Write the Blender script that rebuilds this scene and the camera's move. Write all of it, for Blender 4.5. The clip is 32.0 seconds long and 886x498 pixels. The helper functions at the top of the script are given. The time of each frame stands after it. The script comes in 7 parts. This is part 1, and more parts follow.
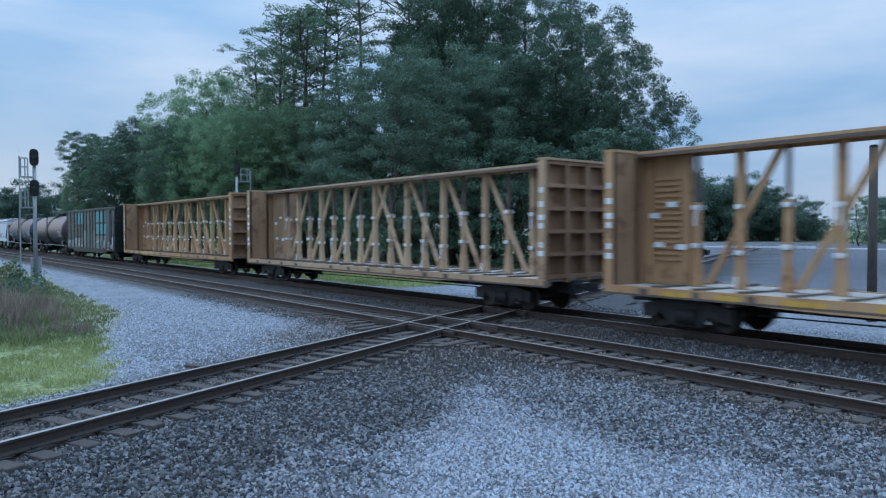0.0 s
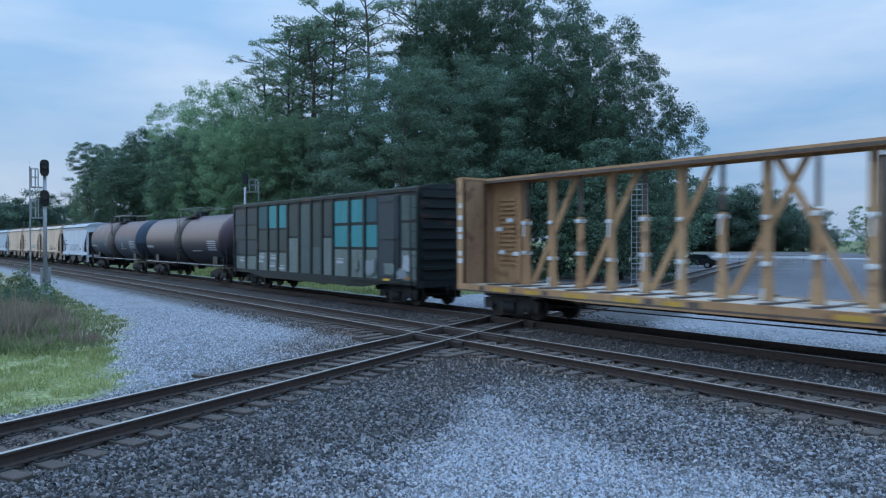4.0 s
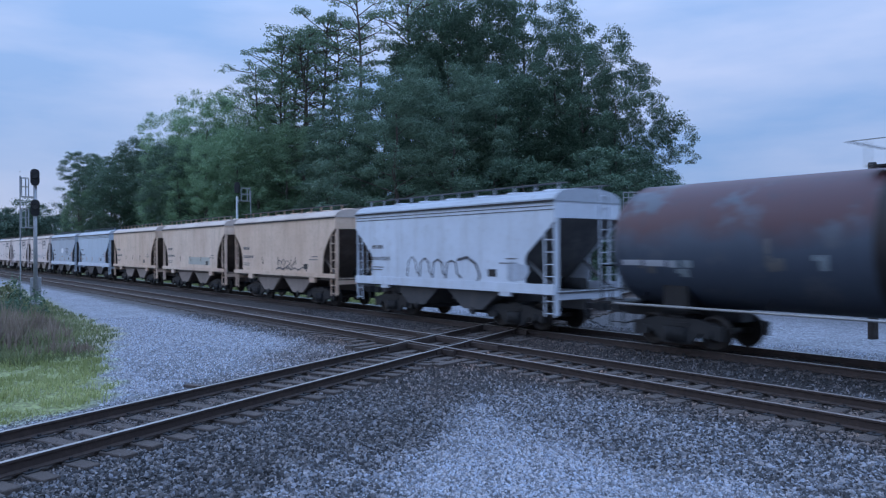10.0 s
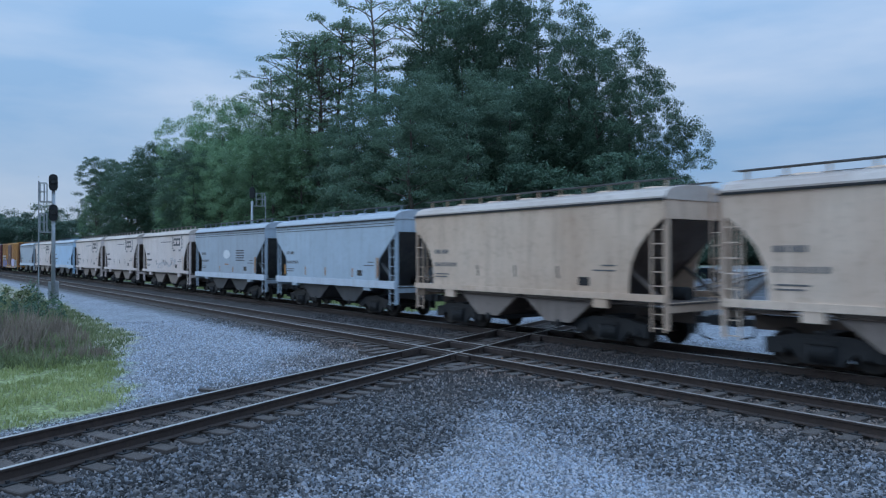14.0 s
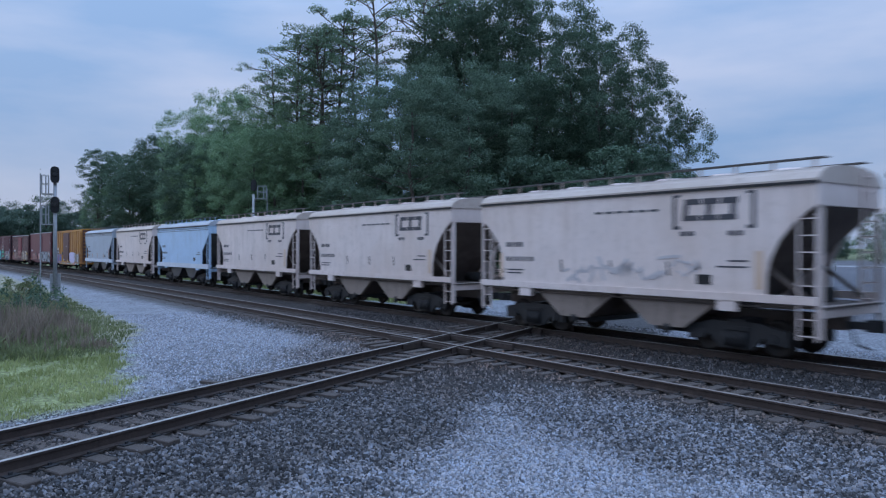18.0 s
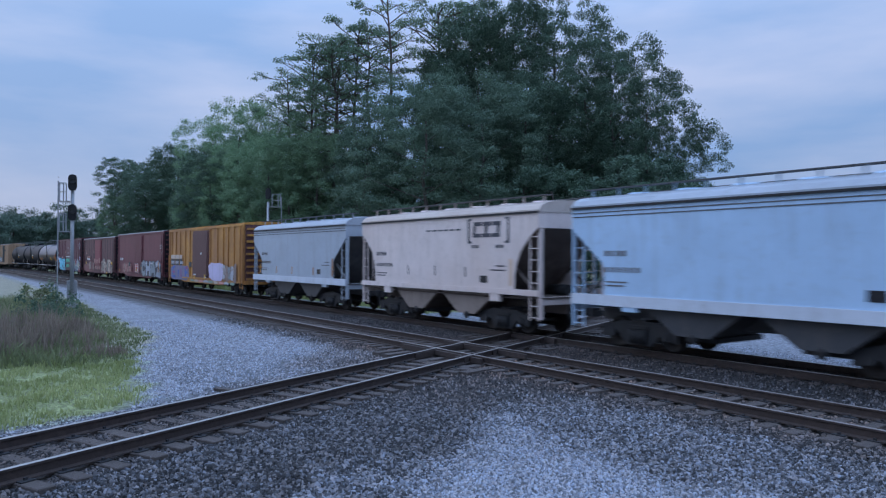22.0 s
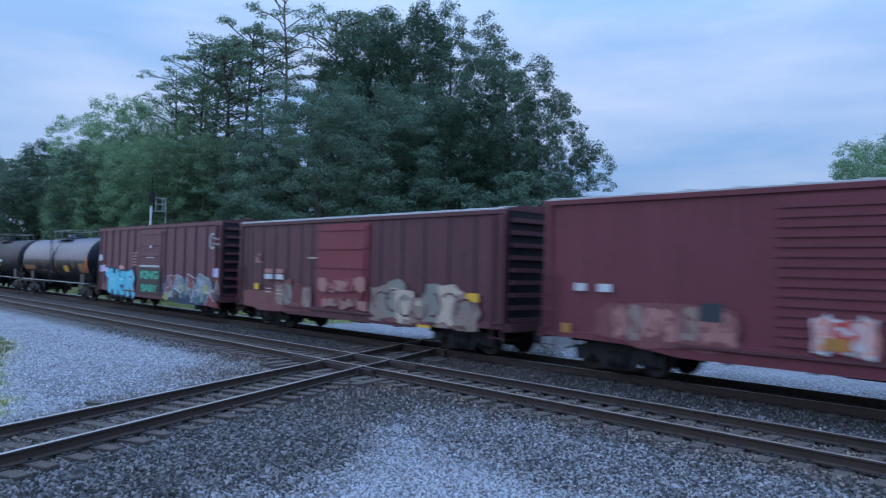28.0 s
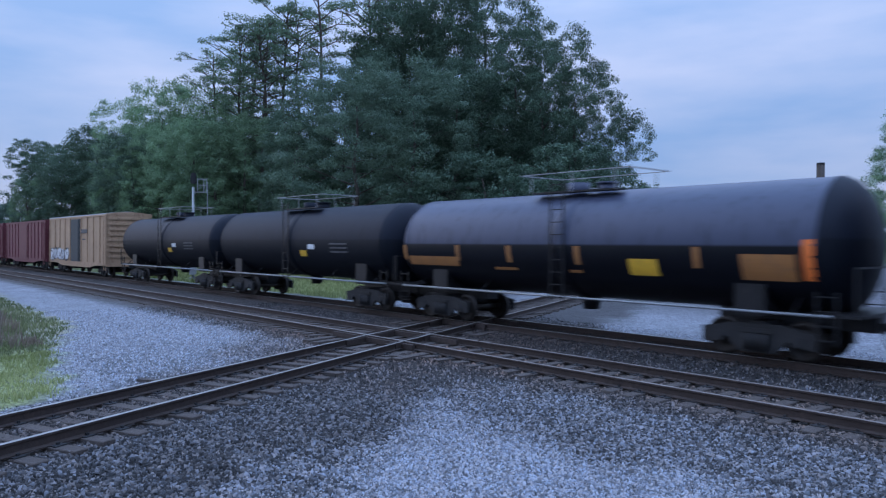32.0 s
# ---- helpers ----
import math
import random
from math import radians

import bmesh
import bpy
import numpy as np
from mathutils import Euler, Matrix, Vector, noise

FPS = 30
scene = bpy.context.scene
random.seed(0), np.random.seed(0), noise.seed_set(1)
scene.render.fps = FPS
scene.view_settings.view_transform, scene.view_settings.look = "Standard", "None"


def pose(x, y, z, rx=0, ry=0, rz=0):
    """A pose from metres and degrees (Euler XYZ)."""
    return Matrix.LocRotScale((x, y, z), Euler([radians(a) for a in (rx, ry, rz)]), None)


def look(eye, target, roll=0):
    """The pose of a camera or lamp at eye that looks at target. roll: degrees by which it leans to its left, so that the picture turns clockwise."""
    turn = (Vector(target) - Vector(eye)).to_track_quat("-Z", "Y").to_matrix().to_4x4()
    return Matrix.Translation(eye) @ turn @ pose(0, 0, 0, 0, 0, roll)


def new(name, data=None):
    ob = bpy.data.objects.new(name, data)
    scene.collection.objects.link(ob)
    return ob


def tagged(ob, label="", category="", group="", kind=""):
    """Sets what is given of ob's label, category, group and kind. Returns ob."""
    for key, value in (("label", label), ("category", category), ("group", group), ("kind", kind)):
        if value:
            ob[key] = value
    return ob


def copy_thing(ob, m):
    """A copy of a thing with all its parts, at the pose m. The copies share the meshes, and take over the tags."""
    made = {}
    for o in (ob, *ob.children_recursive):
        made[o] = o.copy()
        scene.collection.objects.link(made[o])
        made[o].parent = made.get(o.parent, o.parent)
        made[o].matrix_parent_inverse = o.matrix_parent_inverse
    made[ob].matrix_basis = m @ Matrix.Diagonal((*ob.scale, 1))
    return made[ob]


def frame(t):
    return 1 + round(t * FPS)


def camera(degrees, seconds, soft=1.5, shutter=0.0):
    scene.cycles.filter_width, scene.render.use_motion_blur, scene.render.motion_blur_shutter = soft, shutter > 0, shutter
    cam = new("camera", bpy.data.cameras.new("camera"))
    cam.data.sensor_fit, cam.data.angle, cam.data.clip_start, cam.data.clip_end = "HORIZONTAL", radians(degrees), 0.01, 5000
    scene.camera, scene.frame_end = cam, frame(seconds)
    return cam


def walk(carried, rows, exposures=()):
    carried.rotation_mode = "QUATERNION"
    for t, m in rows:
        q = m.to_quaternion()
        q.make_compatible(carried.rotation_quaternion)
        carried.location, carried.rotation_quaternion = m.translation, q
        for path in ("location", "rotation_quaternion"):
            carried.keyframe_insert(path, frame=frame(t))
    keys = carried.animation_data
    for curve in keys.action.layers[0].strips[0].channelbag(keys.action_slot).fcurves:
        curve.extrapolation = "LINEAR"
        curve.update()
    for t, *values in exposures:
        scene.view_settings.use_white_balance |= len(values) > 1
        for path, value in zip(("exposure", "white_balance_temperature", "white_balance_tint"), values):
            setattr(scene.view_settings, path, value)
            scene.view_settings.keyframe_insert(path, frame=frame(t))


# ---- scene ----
cam = camera(63.0, 32.0, soft=1.2, shutter=0.6)
EYE = (0.0, 0.0, 2.564)
PATH = [  # seconds, yaw, pitch, roll
    (0, 52.92, -1.44, 0.1), (0.5, 53.03, -1.45, 0.19), (1, 53.1, -1.4, 0.22), (1.5, 53.14, -1.36, 0.21), (2, 53.2, -1.24, 0.21),
    (2.5, 53.26, -1.07, 0.17), (3, 53.33, -0.9, 0.16), (3.5, 53.44, -0.73, 0.15), (4, 53.51, -0.64, 0.09), (4.5, 53.62, -0.56, 0.07),
    (6.5, 53.63, -0.37, 0.1), (7, 53.36, -0.32, -0.02), (7.5, 53.05, -0.33, -0.16), (8, 52.77, -0.29, -0.24), (8.5, 52.63, -0.2, -0.24),
    (9, 52.63, -0.05, -0.06), (9.5, 52.74, 0.06, 0.13), (10, 52.92, 0.03, 0.27), (10.5, 53.03, -0.11, 0.3), (11, 53.09, -0.22, 0.25),
    (11.5, 53.19, -0.16, 0.18), (12, 53.39, 0.07, 0.06), (12.5, 53.66, 0.3, 0.01), (13, 53.89, 0.4, -0.02), (13.5, 54, 0.4, 0.07),
    (15.5, 53.92, 0.84, 0.2), (16, 54, 0.96, 0.15), (16.5, 54.04, 0.9, 0.07), (17, 54.05, 0.6, 0.01), (17.5, 54.07, 0.2, -0.02),
    (18, 54.12, -0.09, 0), (18.5, 54.27, -0.21, 0.06), (19, 54.45, -0.13, 0.07), (19.5, 54.65, 0.02, -0.01), (20, 54.8, 0.2, -0.03),
    (20.5, 54.96, 0.36, -0.09), (21, 55.08, 0.47, -0.11), (21.5, 55.16, 0.55, -0.14), (22, 55.17, 0.6, -0.26),
    (22.5, 54.9, 0.8, -0.47), (23, 54.19, 1.05, -0.84), (23.5, 52.81, 1.26, -1.16), (24, 50.48, 1.35, -1.35), (24.5, 47.09, 1.38, -1.48),
    (25, 41.94, 1.38, -1.5), (25.5, 36.24, 1.4, -1.58), (26, 33.04, 1.4, -1.6), (26.5, 35.18, 1.42, -1.62), (27, 40.17, 1.43, -1.39), (27.5, 44.09, 1.56, -1.31), (28, 46.69, 1.61, -1.41),
    (28.5, 48.12, 1.58, -1.48), (29, 48.81, 1.48, -1.36), (29.5, 49.02, 1.36, -1.31), (30, 49.03, 1.19, -1.21),
    (30.5, 49.06, 0.91, -1.06), (31, 49.22, 0.53, -0.71), (31.5, 49.4, 0.03, -0.49), (32, 49.74, -0.44, -0.26),

]
walk(cam, [(t, pose(*EYE, 90 + p, r, y)) for t, y, p, r in PATH],
     exposures=[(0, 0.15, 6480, 1), (2, 0.15, 6455, 1), (4, 0.15, 6330, 0), (5.5, 0.1, 6175, 10), (7, 0.1, 6160, 23), (8, 0.1, 6220, 24), (9, 0.05, 6165, 21), (10, 0, 6025, 13),
                (11, -0.07, 6005, 6), (12, -0.04, 6280, 1), (13, -0.04, 6280, -1), (16, -0.1, 6280, 14), (17, -0.1, 6255, 18), (18, -0.1, 6405, 11), (19, -0.1, 6330, 6), (20, -0.1, 6280, -1),
                (21, -0.1, 6205, 0), (22, -0.1, 6205, 13), (23, -0.1, 6455, 14), (24, -0.1, 6205, 10), (26.5, -0.15, 5020, -11), (27, -0.05, 5130, -8), (28, 0.1, 5985, 8),
                (29, 0.1, 6015, 5), (30, 0.1, 5965, 8), (31, 0.04, 5850, 15), (32, 0.03, 6090, 15)])

# ---- light ----
sky = bpy.data.worlds.new("dusk_sky")
scene.world = sky
sky.use_nodes = True
sn, sl = sky.node_tree.nodes, sky.node_tree.links
sn.clear()
s_out, s_bg = sn.new("ShaderNodeOutputWorld"), sn.new("ShaderNodeBackground")
s_tex = sn.new("ShaderNodeTexSky")
s_tex.sky_type, s_tex.sun_disc = "NISHITA", False
s_tex.sun_elevation, s_tex.sun_rotation = radians(14), radians(-118)
s_tex.dust_density, s_tex.air_density = 1.0, 1.2
s_dim = sn.new("ShaderNodeMix")
s_dim.data_type, s_dim.blend_type = "RGBA", "MULTIPLY"
s_dim.inputs[0].default_value = 1.0
s_dim.inputs[7].default_value = (0.09, 0.09, 0.09, 1)
sl.new(s_tex.outputs[0], s_dim.inputs[6])
s_co, s_map = sn.new("ShaderNodeTexCoord"), sn.new("ShaderNodeMapping")
s_map.inputs["Scale"].default_value = (1.6, 1.6, 6.5)
s_n = sn.new("ShaderNodeTexNoise")
s_n.inputs["Scale"].default_value, s_n.inputs["Detail"].default_value, s_n.inputs["Roughness"].default_value = 1.5, 6, 0.5
sl.new(s_co.outputs["Generated"], s_map.inputs[0])
sl.new(s_map.outputs[0], s_n.inputs[0])
s_ramp = sn.new("ShaderNodeValToRGB")
s_ramp.color_ramp.elements[0].position, s_ramp.color_ramp.elements[0].color = 0.38, (0.28, 0.445, 0.745, 1)
s_ramp.color_ramp.elements[1].position, s_ramp.color_ramp.elements[1].color = 0.66, (0.50, 0.60, 0.84, 1)
sl.new(s_n.outputs[0], s_ramp.inputs[0])
s_mix = sn.new("ShaderNodeMix")
s_mix.data_type = "RGBA"
s_mix.inputs[0].default_value = 0.92
sl.new(s_dim.outputs[2], s_mix.inputs[6])
sl.new(s_ramp.outputs[0], s_mix.inputs[7])
s_sep, s_gain, s_four = sn.new("ShaderNodeSeparateXYZ"), sn.new("ShaderNodeValToRGB"), sn.new("ShaderNodeMath")  # an overcast sky grows brighter overhead
sl.new(s_co.outputs["Generated"], s_sep.inputs[0])
sl.new(s_sep.outputs["Z"], s_gain.inputs[0])
for e, (pos, v) in zip((s_gain.color_ramp.elements[0], s_gain.color_ramp.elements[1], s_gain.color_ramp.elements.new(0.3)), ((0.0, 0.212), (1.0, 0.78), (0.3, 0.292))):
    e.position, e.color = pos, (v, v, v, 1)
s_tint, s_cool = sn.new("ShaderNodeValToRGB"), sn.new("ShaderNodeMix")   # blue hour: the zenith is bluer than the horizon
s_tint.color_ramp.elements[0].position, s_tint.color_ramp.elements[0].color = 0.42, (1, 1, 1, 1)
s_tint.color_ramp.elements[1].position, s_tint.color_ramp.elements[1].color = 0.9, (0.92, 0.97, 1.0, 1)
s_cool.data_type, s_cool.blend_type = "RGBA", "MULTIPLY"
s_cool.inputs[0].default_value = 1.0
sl.new(s_sep.outputs["Z"], s_tint.inputs[0])
sl.new(s_mix.outputs[2], s_cool.inputs[6])
sl.new(s_tint.outputs[0], s_cool.inputs[7])
sl.new(s_cool.outputs[2], s_bg.inputs[0])
s_four.operation = "MULTIPLY"
s_four.inputs[1].default_value = 4.0
sl.new(s_gain.outputs[0], s_four.inputs[0])
sl.new(s_four.outputs[0], s_bg.inputs[1])
sl.new(s_bg.outputs[0], s_out.inputs[0])
sun = new("sun", bpy.data.lights.new("sun", "SUN"))
sun.data.energy, sun.data.angle, sun.data.color = 0.5, radians(50), (0.95, 0.96, 1.0)
sun.matrix_world = look((0, 0, 20), (38, 20, 0))


# ---- materials ----
def node(nt, kind, **props):
    n = nt.nodes.new("ShaderNode" + kind)
    for key, val in props.items():
        if key == "data_type":
            n.data_type = val
        elif key == "blend_type":
            n.blend_type = val
        elif key == "operation":
            n.operation = val
    return n


def mix(nt, fac, a, b, mode="MIX"):
    m = node(nt, "Mix", data_type="RGBA", blend_type=mode)
    for sock, v in ((m.inputs[0], fac), (m.inputs[6], a), (m.inputs[7], b)):
        if isinstance(v, (int, float)):
            sock.default_value = v
        elif isinstance(v, tuple):
            sock.default_value = (*v, 1)
        else:
            nt.links.new(v, sock)
    return m.outputs[2]


def noise_of(nt, scale, detail=4, rough=0.6, squash=(1, 1, 1), coords="Object", lo=0.35, hi=0.65):
    co, mp, nz, mr = node(nt, "TexCoord"), node(nt, "Mapping"), node(nt, "TexNoise"), node(nt, "MapRange")
    mp.inputs["Scale"].default_value = squash
    nz.inputs["Scale"].default_value, nz.inputs["Detail"].default_value, nz.inputs["Roughness"].default_value = scale, detail, rough
    if coords == "World":
        geo = node(nt, "NewGeometry")
        nt.links.new(geo.outputs["Position"], mp.inputs[0])
    else:
        info, add = node(nt, "ObjectInfo"), node(nt, "VectorMath", operation="ADD")
        nt.links.new(co.outputs["Object"], add.inputs[0])
        nt.links.new(info.outputs["Random"], add.inputs[1])
        nt.links.new(add.outputs[0], mp.inputs[0])
    nt.links.new(mp.outputs[0], nz.inputs[0])
    nt.links.new(nz.outputs[0], mr.inputs[0])
    mr.inputs[1].default_value, mr.inputs[2].default_value = lo, hi
    return mr.outputs[0]


def blank(name, rough=0.7, metal=0.0):
    m = bpy.data.materials.new(name)
    m.use_nodes = True
    b = m.node_tree.nodes["Principled BSDF"]
    b.inputs["Roughness"].default_value, b.inputs["Metallic"].default_value = rough, metal
    return m, m.node_tree, b


def bump(nt, bsdf, height, strength=0.3, dist=0.02):
    bp = node(nt, "Bump")
    bp.inputs["Strength"].default_value, bp.inputs["Distance"].default_value = strength, dist
    nt.links.new(height, bp.inputs["Height"])
    nt.links.new(bp.outputs[0], bsdf.inputs["Normal"])


def paint(name, base, dirt=(0.10, 0.075, 0.06), amount=0.35, rough=0.6, rust=0.0, streak=0.35, spec=0.3, stain=None, spread=(0.42, 0.72)):
    """Weathered paint: broad fading, upright streaks of grime, and spots of rust."""
    m, nt, b = blank(name, rough)
    b.inputs["Specular IOR Level"].default_value = spec
    fade = noise_of(nt, 0.55, 5, 0.6, (1, 1, 1.4), lo=0.3, hi=0.7)
    c = mix(nt, fade, tuple(v * 0.9 for v in base), tuple(min(1, v * 1.05) for v in base))
    if max(base) < 0.3:
        c = mix(nt, noise_of(nt, 1.1, 6, 0.7, (3.4, 3.4, 0.16), lo=0.55, hi=0.85), c, tuple(min(1, v * 1.32 + 0.006) for v in base))
    st = noise_of(nt, 1.6, 6, 0.65, (2.6, 2.6, 0.22), lo=0.5, hi=0.78)
    mt = node(nt, "Math", operation="MULTIPLY")
    nt.links.new(st, mt.inputs[0])
    mt.inputs[1].default_value = streak
    c = mix(nt, mt.outputs[0], c, dirt)
    sp = noise_of(nt, 5.0, 8, 0.7, lo=0.52, hi=0.75)
    m2 = node(nt, "Math", operation="MULTIPLY")
    nt.links.new(sp, m2.inputs[0])
    m2.inputs[1].default_value = amount
    c = mix(nt, m2.outputs[0], c, dirt)
    if stain:
        m4 = node(nt, "Math", operation="MULTIPLY")
        nt.links.new(noise_of(nt, 0.3, 7, 0.6, (1, 1, 0.8), lo=spread[0], hi=spread[1]), m4.inputs[0])
        m4.inputs[1].default_value = 0.7
        c = mix(nt, m4.outputs[0], c, stain)
    if rust:
        rs = noise_of(nt, 0.9, 8, 0.68, (1, 1, 1.2), lo=0.62 - 0.25 * rust, hi=0.66 - 0.12 * rust)
        m3 = node(nt, "Math", operation="MULTIPLY")
        nt.links.new(rs, m3.inputs[0])
        m3.inputs[1].default_value = min(1, 0.5 + rust * 0.5)
        c = mix(nt, m3.outputs[0], c, (0.11, 0.045, 0.03))
    nt.links.new(c, b.inputs["Base Color"])
    bump(nt, b, noise_of(nt, 9, 4), 0.12, 0.01)
    return m


def rough_stuff(name, a, b_, scale=6, rough=0.9, bmp=0.4, metal=0.0, dist=0.02, squash=(1, 1, 1)):
    m, nt, b = blank(name, rough, metal)
    c = mix(nt, noise_of(nt, scale, 8, 0.65, squash), a, b_)
    c = mix(nt, noise_of(nt, scale * 0.13, 4), c, tuple((x + y) * 0.4 for x, y in zip(a, b_)))
    nt.links.new(c, b.inputs["Base Color"])
    bump(nt, b, noise_of(nt, scale * 2, 6, squash=squash), bmp, dist)
    return m


def attr_ground(name, rough=0.95):
    """Soil, gravel and grass: the kind of ground is stored with the mesh, the grain is added here."""
    m, nt, b = blank(name, rough)
    at = node(nt, "Attribute")
    at.attribute_name = "soil"
    vor = node(nt, "TexVoronoi")
    geo = node(nt, "NewGeometry")
    vor.inputs["Scale"].default_value = 16
    nt.links.new(geo.outputs["Position"], vor.inputs["Vector"])
    grain = node(nt, "SeparateColor")
    nt.links.new(vor.outputs["Color"], grain.inputs[0])
    rng = node(nt, "MapRange")
    rng.inputs[3].default_value, rng.inputs[4].default_value = 0.5, 1.4
    nt.links.new(grain.outputs[0], rng.inputs[0])
    comb = node(nt, "CombineColor")
    for i in range(3):
        nt.links.new(rng.outputs[0], comb.inputs[i])
    c = mix(nt, 0.9, at.outputs["Color"], comb.outputs[0], "MULTIPLY")
    big = noise_of(nt, 0.5, 6, 0.6, coords="World", lo=0.3, hi=0.7)
    c = mix(nt, big, c, mix(nt, 1.0, c, (0.78, 0.77, 0.76), "MULTIPLY"))
    nt.links.new(c, b.inputs["Base Color"])
    bump(nt, b, vor.outputs["Distance"], 0.8, 0.05)
    return m


def stone_mat(name):
    m, nt, b = blank(name, 0.85)
    at = node(nt, "Attribute")
    at.attribute_name = "soil"
    geo = node(nt, "NewGeometry")
    rng = node(nt, "MapRange")
    rng.inputs[3].default_value, rng.inputs[4].default_value = 0.10, 3.2
    po = node(nt, "Math", operation="POWER")
    nt.links.new(geo.outputs["Random Per Island"], po.inputs[0])
    po.inputs[1].default_value = 2.3
    nt.links.new(po.outputs[0], rng.inputs[0])
    comb = node(nt, "CombineColor")
    for i in range(3):
        nt.links.new(rng.outputs[0], comb.inputs[i])
    pale = node(nt, "MapRange")
    nt.links.new(at.outputs["Fac"], pale.inputs[0])
    pale.inputs[1].default_value, pale.inputs[2].default_value = 0.075, 0.22
    soft = node(nt, "MapRange")
    soft.inputs[3].default_value, soft.inputs[4].default_value = 0.3, 1.8
    nt.links.new(geo.outputs["Random Per Island"], soft.inputs[0])
    c = mix(nt, 1.0, at.outputs["Color"], mix(nt, pale.outputs[0], comb.outputs[0], soft.outputs[0]), "MULTIPLY")
    hue, fr = node(nt, "Math", operation="MULTIPLY"), node(nt, "Math", operation="FRACT")
    nt.links.new(geo.outputs["Random Per Island"], hue.inputs[0])
    hue.inputs[1].default_value = 37.0
    nt.links.new(hue.outputs[0], fr.inputs[0])
    c = mix(nt, 1.0, c, mix(nt, fr.outputs[0], (1.12, 1.0, 0.9), (0.92, 1.0, 1.1)), "MULTIPLY")
    nt.links.new(c, b.inputs["Base Color"])
    return m


def leaf_mat(name, a, b_, rough=0.6):
    m, nt, b = blank(name, rough)
    b.inputs["Specular IOR Level"].default_value = 0.25
    geo = node(nt, "NewGeometry")
    c = mix(nt, geo.outputs["Random Per Island"], a, b_)
    c = mix(nt, noise_of(nt, 0.35, 3), c, tuple(v * 0.75 for v in a))
    nt.links.new(c, b.inputs["Base Color"])
    tr, both = node(nt, "BsdfTranslucent"), node(nt, "MixShader")
    nt.links.new(c, tr.inputs[0])
    both.inputs[0].default_value = 0.35
    nt.links.new(b.outputs[0], both.inputs[1])
    nt.links.new(tr.outputs[0], both.inputs[2])
    nt.links.new(both.outputs[0], nt.nodes["Material Output"].inputs[0])
    return m


GROUND, STONE = attr_ground("gravel_ground"), stone_mat("loose_stone")
RAIL_SIDE = rough_stuff("rusty_rail", (0.024, 0.016, 0.013), (0.058, 0.037, 0.029), 8, 0.8, 0.2)
RAIL_TOP = rough_stuff("worn_rail_top", (0.30, 0.27, 0.25), (0.46, 0.43, 0.40), 10, 0.4, 0.05, 0.7)
RAIL_DULL = rough_stuff("dull_rail_top", (0.19, 0.155, 0.14), (0.31, 0.26, 0.23), 10, 0.55, 0.1, 0.5)
TIE = rough_stuff("creosoted_wood", (0.048, 0.038, 0.033), (0.130, 0.104, 0.090), 5, 0.9, 0.6, squash=(1, 6, 1))
IRON = rough_stuff("dark_cast_iron", (0.009, 0.0095, 0.011), (0.022, 0.021, 0.022), 5, 0.75, 0.2)
WHEEL = rough_stuff("wheel_steel", (0.02, 0.017, 0.015), (0.045, 0.036, 0.031), 6, 0.6, 0.1, 0.4)
STEEL = rough_stuff("galvanised_steel", (0.27, 0.28, 0.29), (0.38, 0.39, 0.4), 12, 0.5, 0.1, 0.3)
BLACK = paint("black_paint", (0.012, 0.012, 0.014), (0.05, 0.045, 0.04), 0.3, 0.45, 0, 0.3)
BARK = rough_stuff("bark", (0.055, 0.042, 0.034), (0.12, 0.10, 0.085), 4, 0.95, 0.8, squash=(3, 3, 0.5))
LEAF_DARK = leaf_mat("dark_leaves", (0.076, 0.130, 0.086), (0.130, 0.196, 0.124))
LEAF_GREY = leaf_mat("grey_green_leaves", (0.108, 0.172, 0.118), (0.178, 0.252, 0.168))
LEAF_MID = leaf_mat("green_leaves", (0.130, 0.212, 0.122), (0.208, 0.300, 0.164))
LEAF_LIGHT = leaf_mat("bright_leaves", (0.185, 0.300, 0.165), (0.290, 0.415, 0.235))
LEAF_FAR = leaf_mat("far_leaves", (0.085, 0.135, 0.100), (0.145, 0.205, 0.150))
NEEDLE = leaf_mat("pine_needles", (0.124, 0.198, 0.124), (0.196, 0.280, 0.168))
GRASS = leaf_mat("grass_blades", (0.28, 0.325, 0.125), (0.46, 0.48, 0.235))
WEED = leaf_mat("dry_weeds", (0.20, 0.155, 0.12), (0.34, 0.28, 0.22))
WEED_GREEN = leaf_mat("weeds", (0.155, 0.185, 0.085), (0.29, 0.31, 0.165))
WHITE = paint("white_marking", (0.72, 0.73, 0.74), amount=0.25)
YELLOW = paint("yellow_marking", (0.72, 0.42, 0.04), amount=0.3)


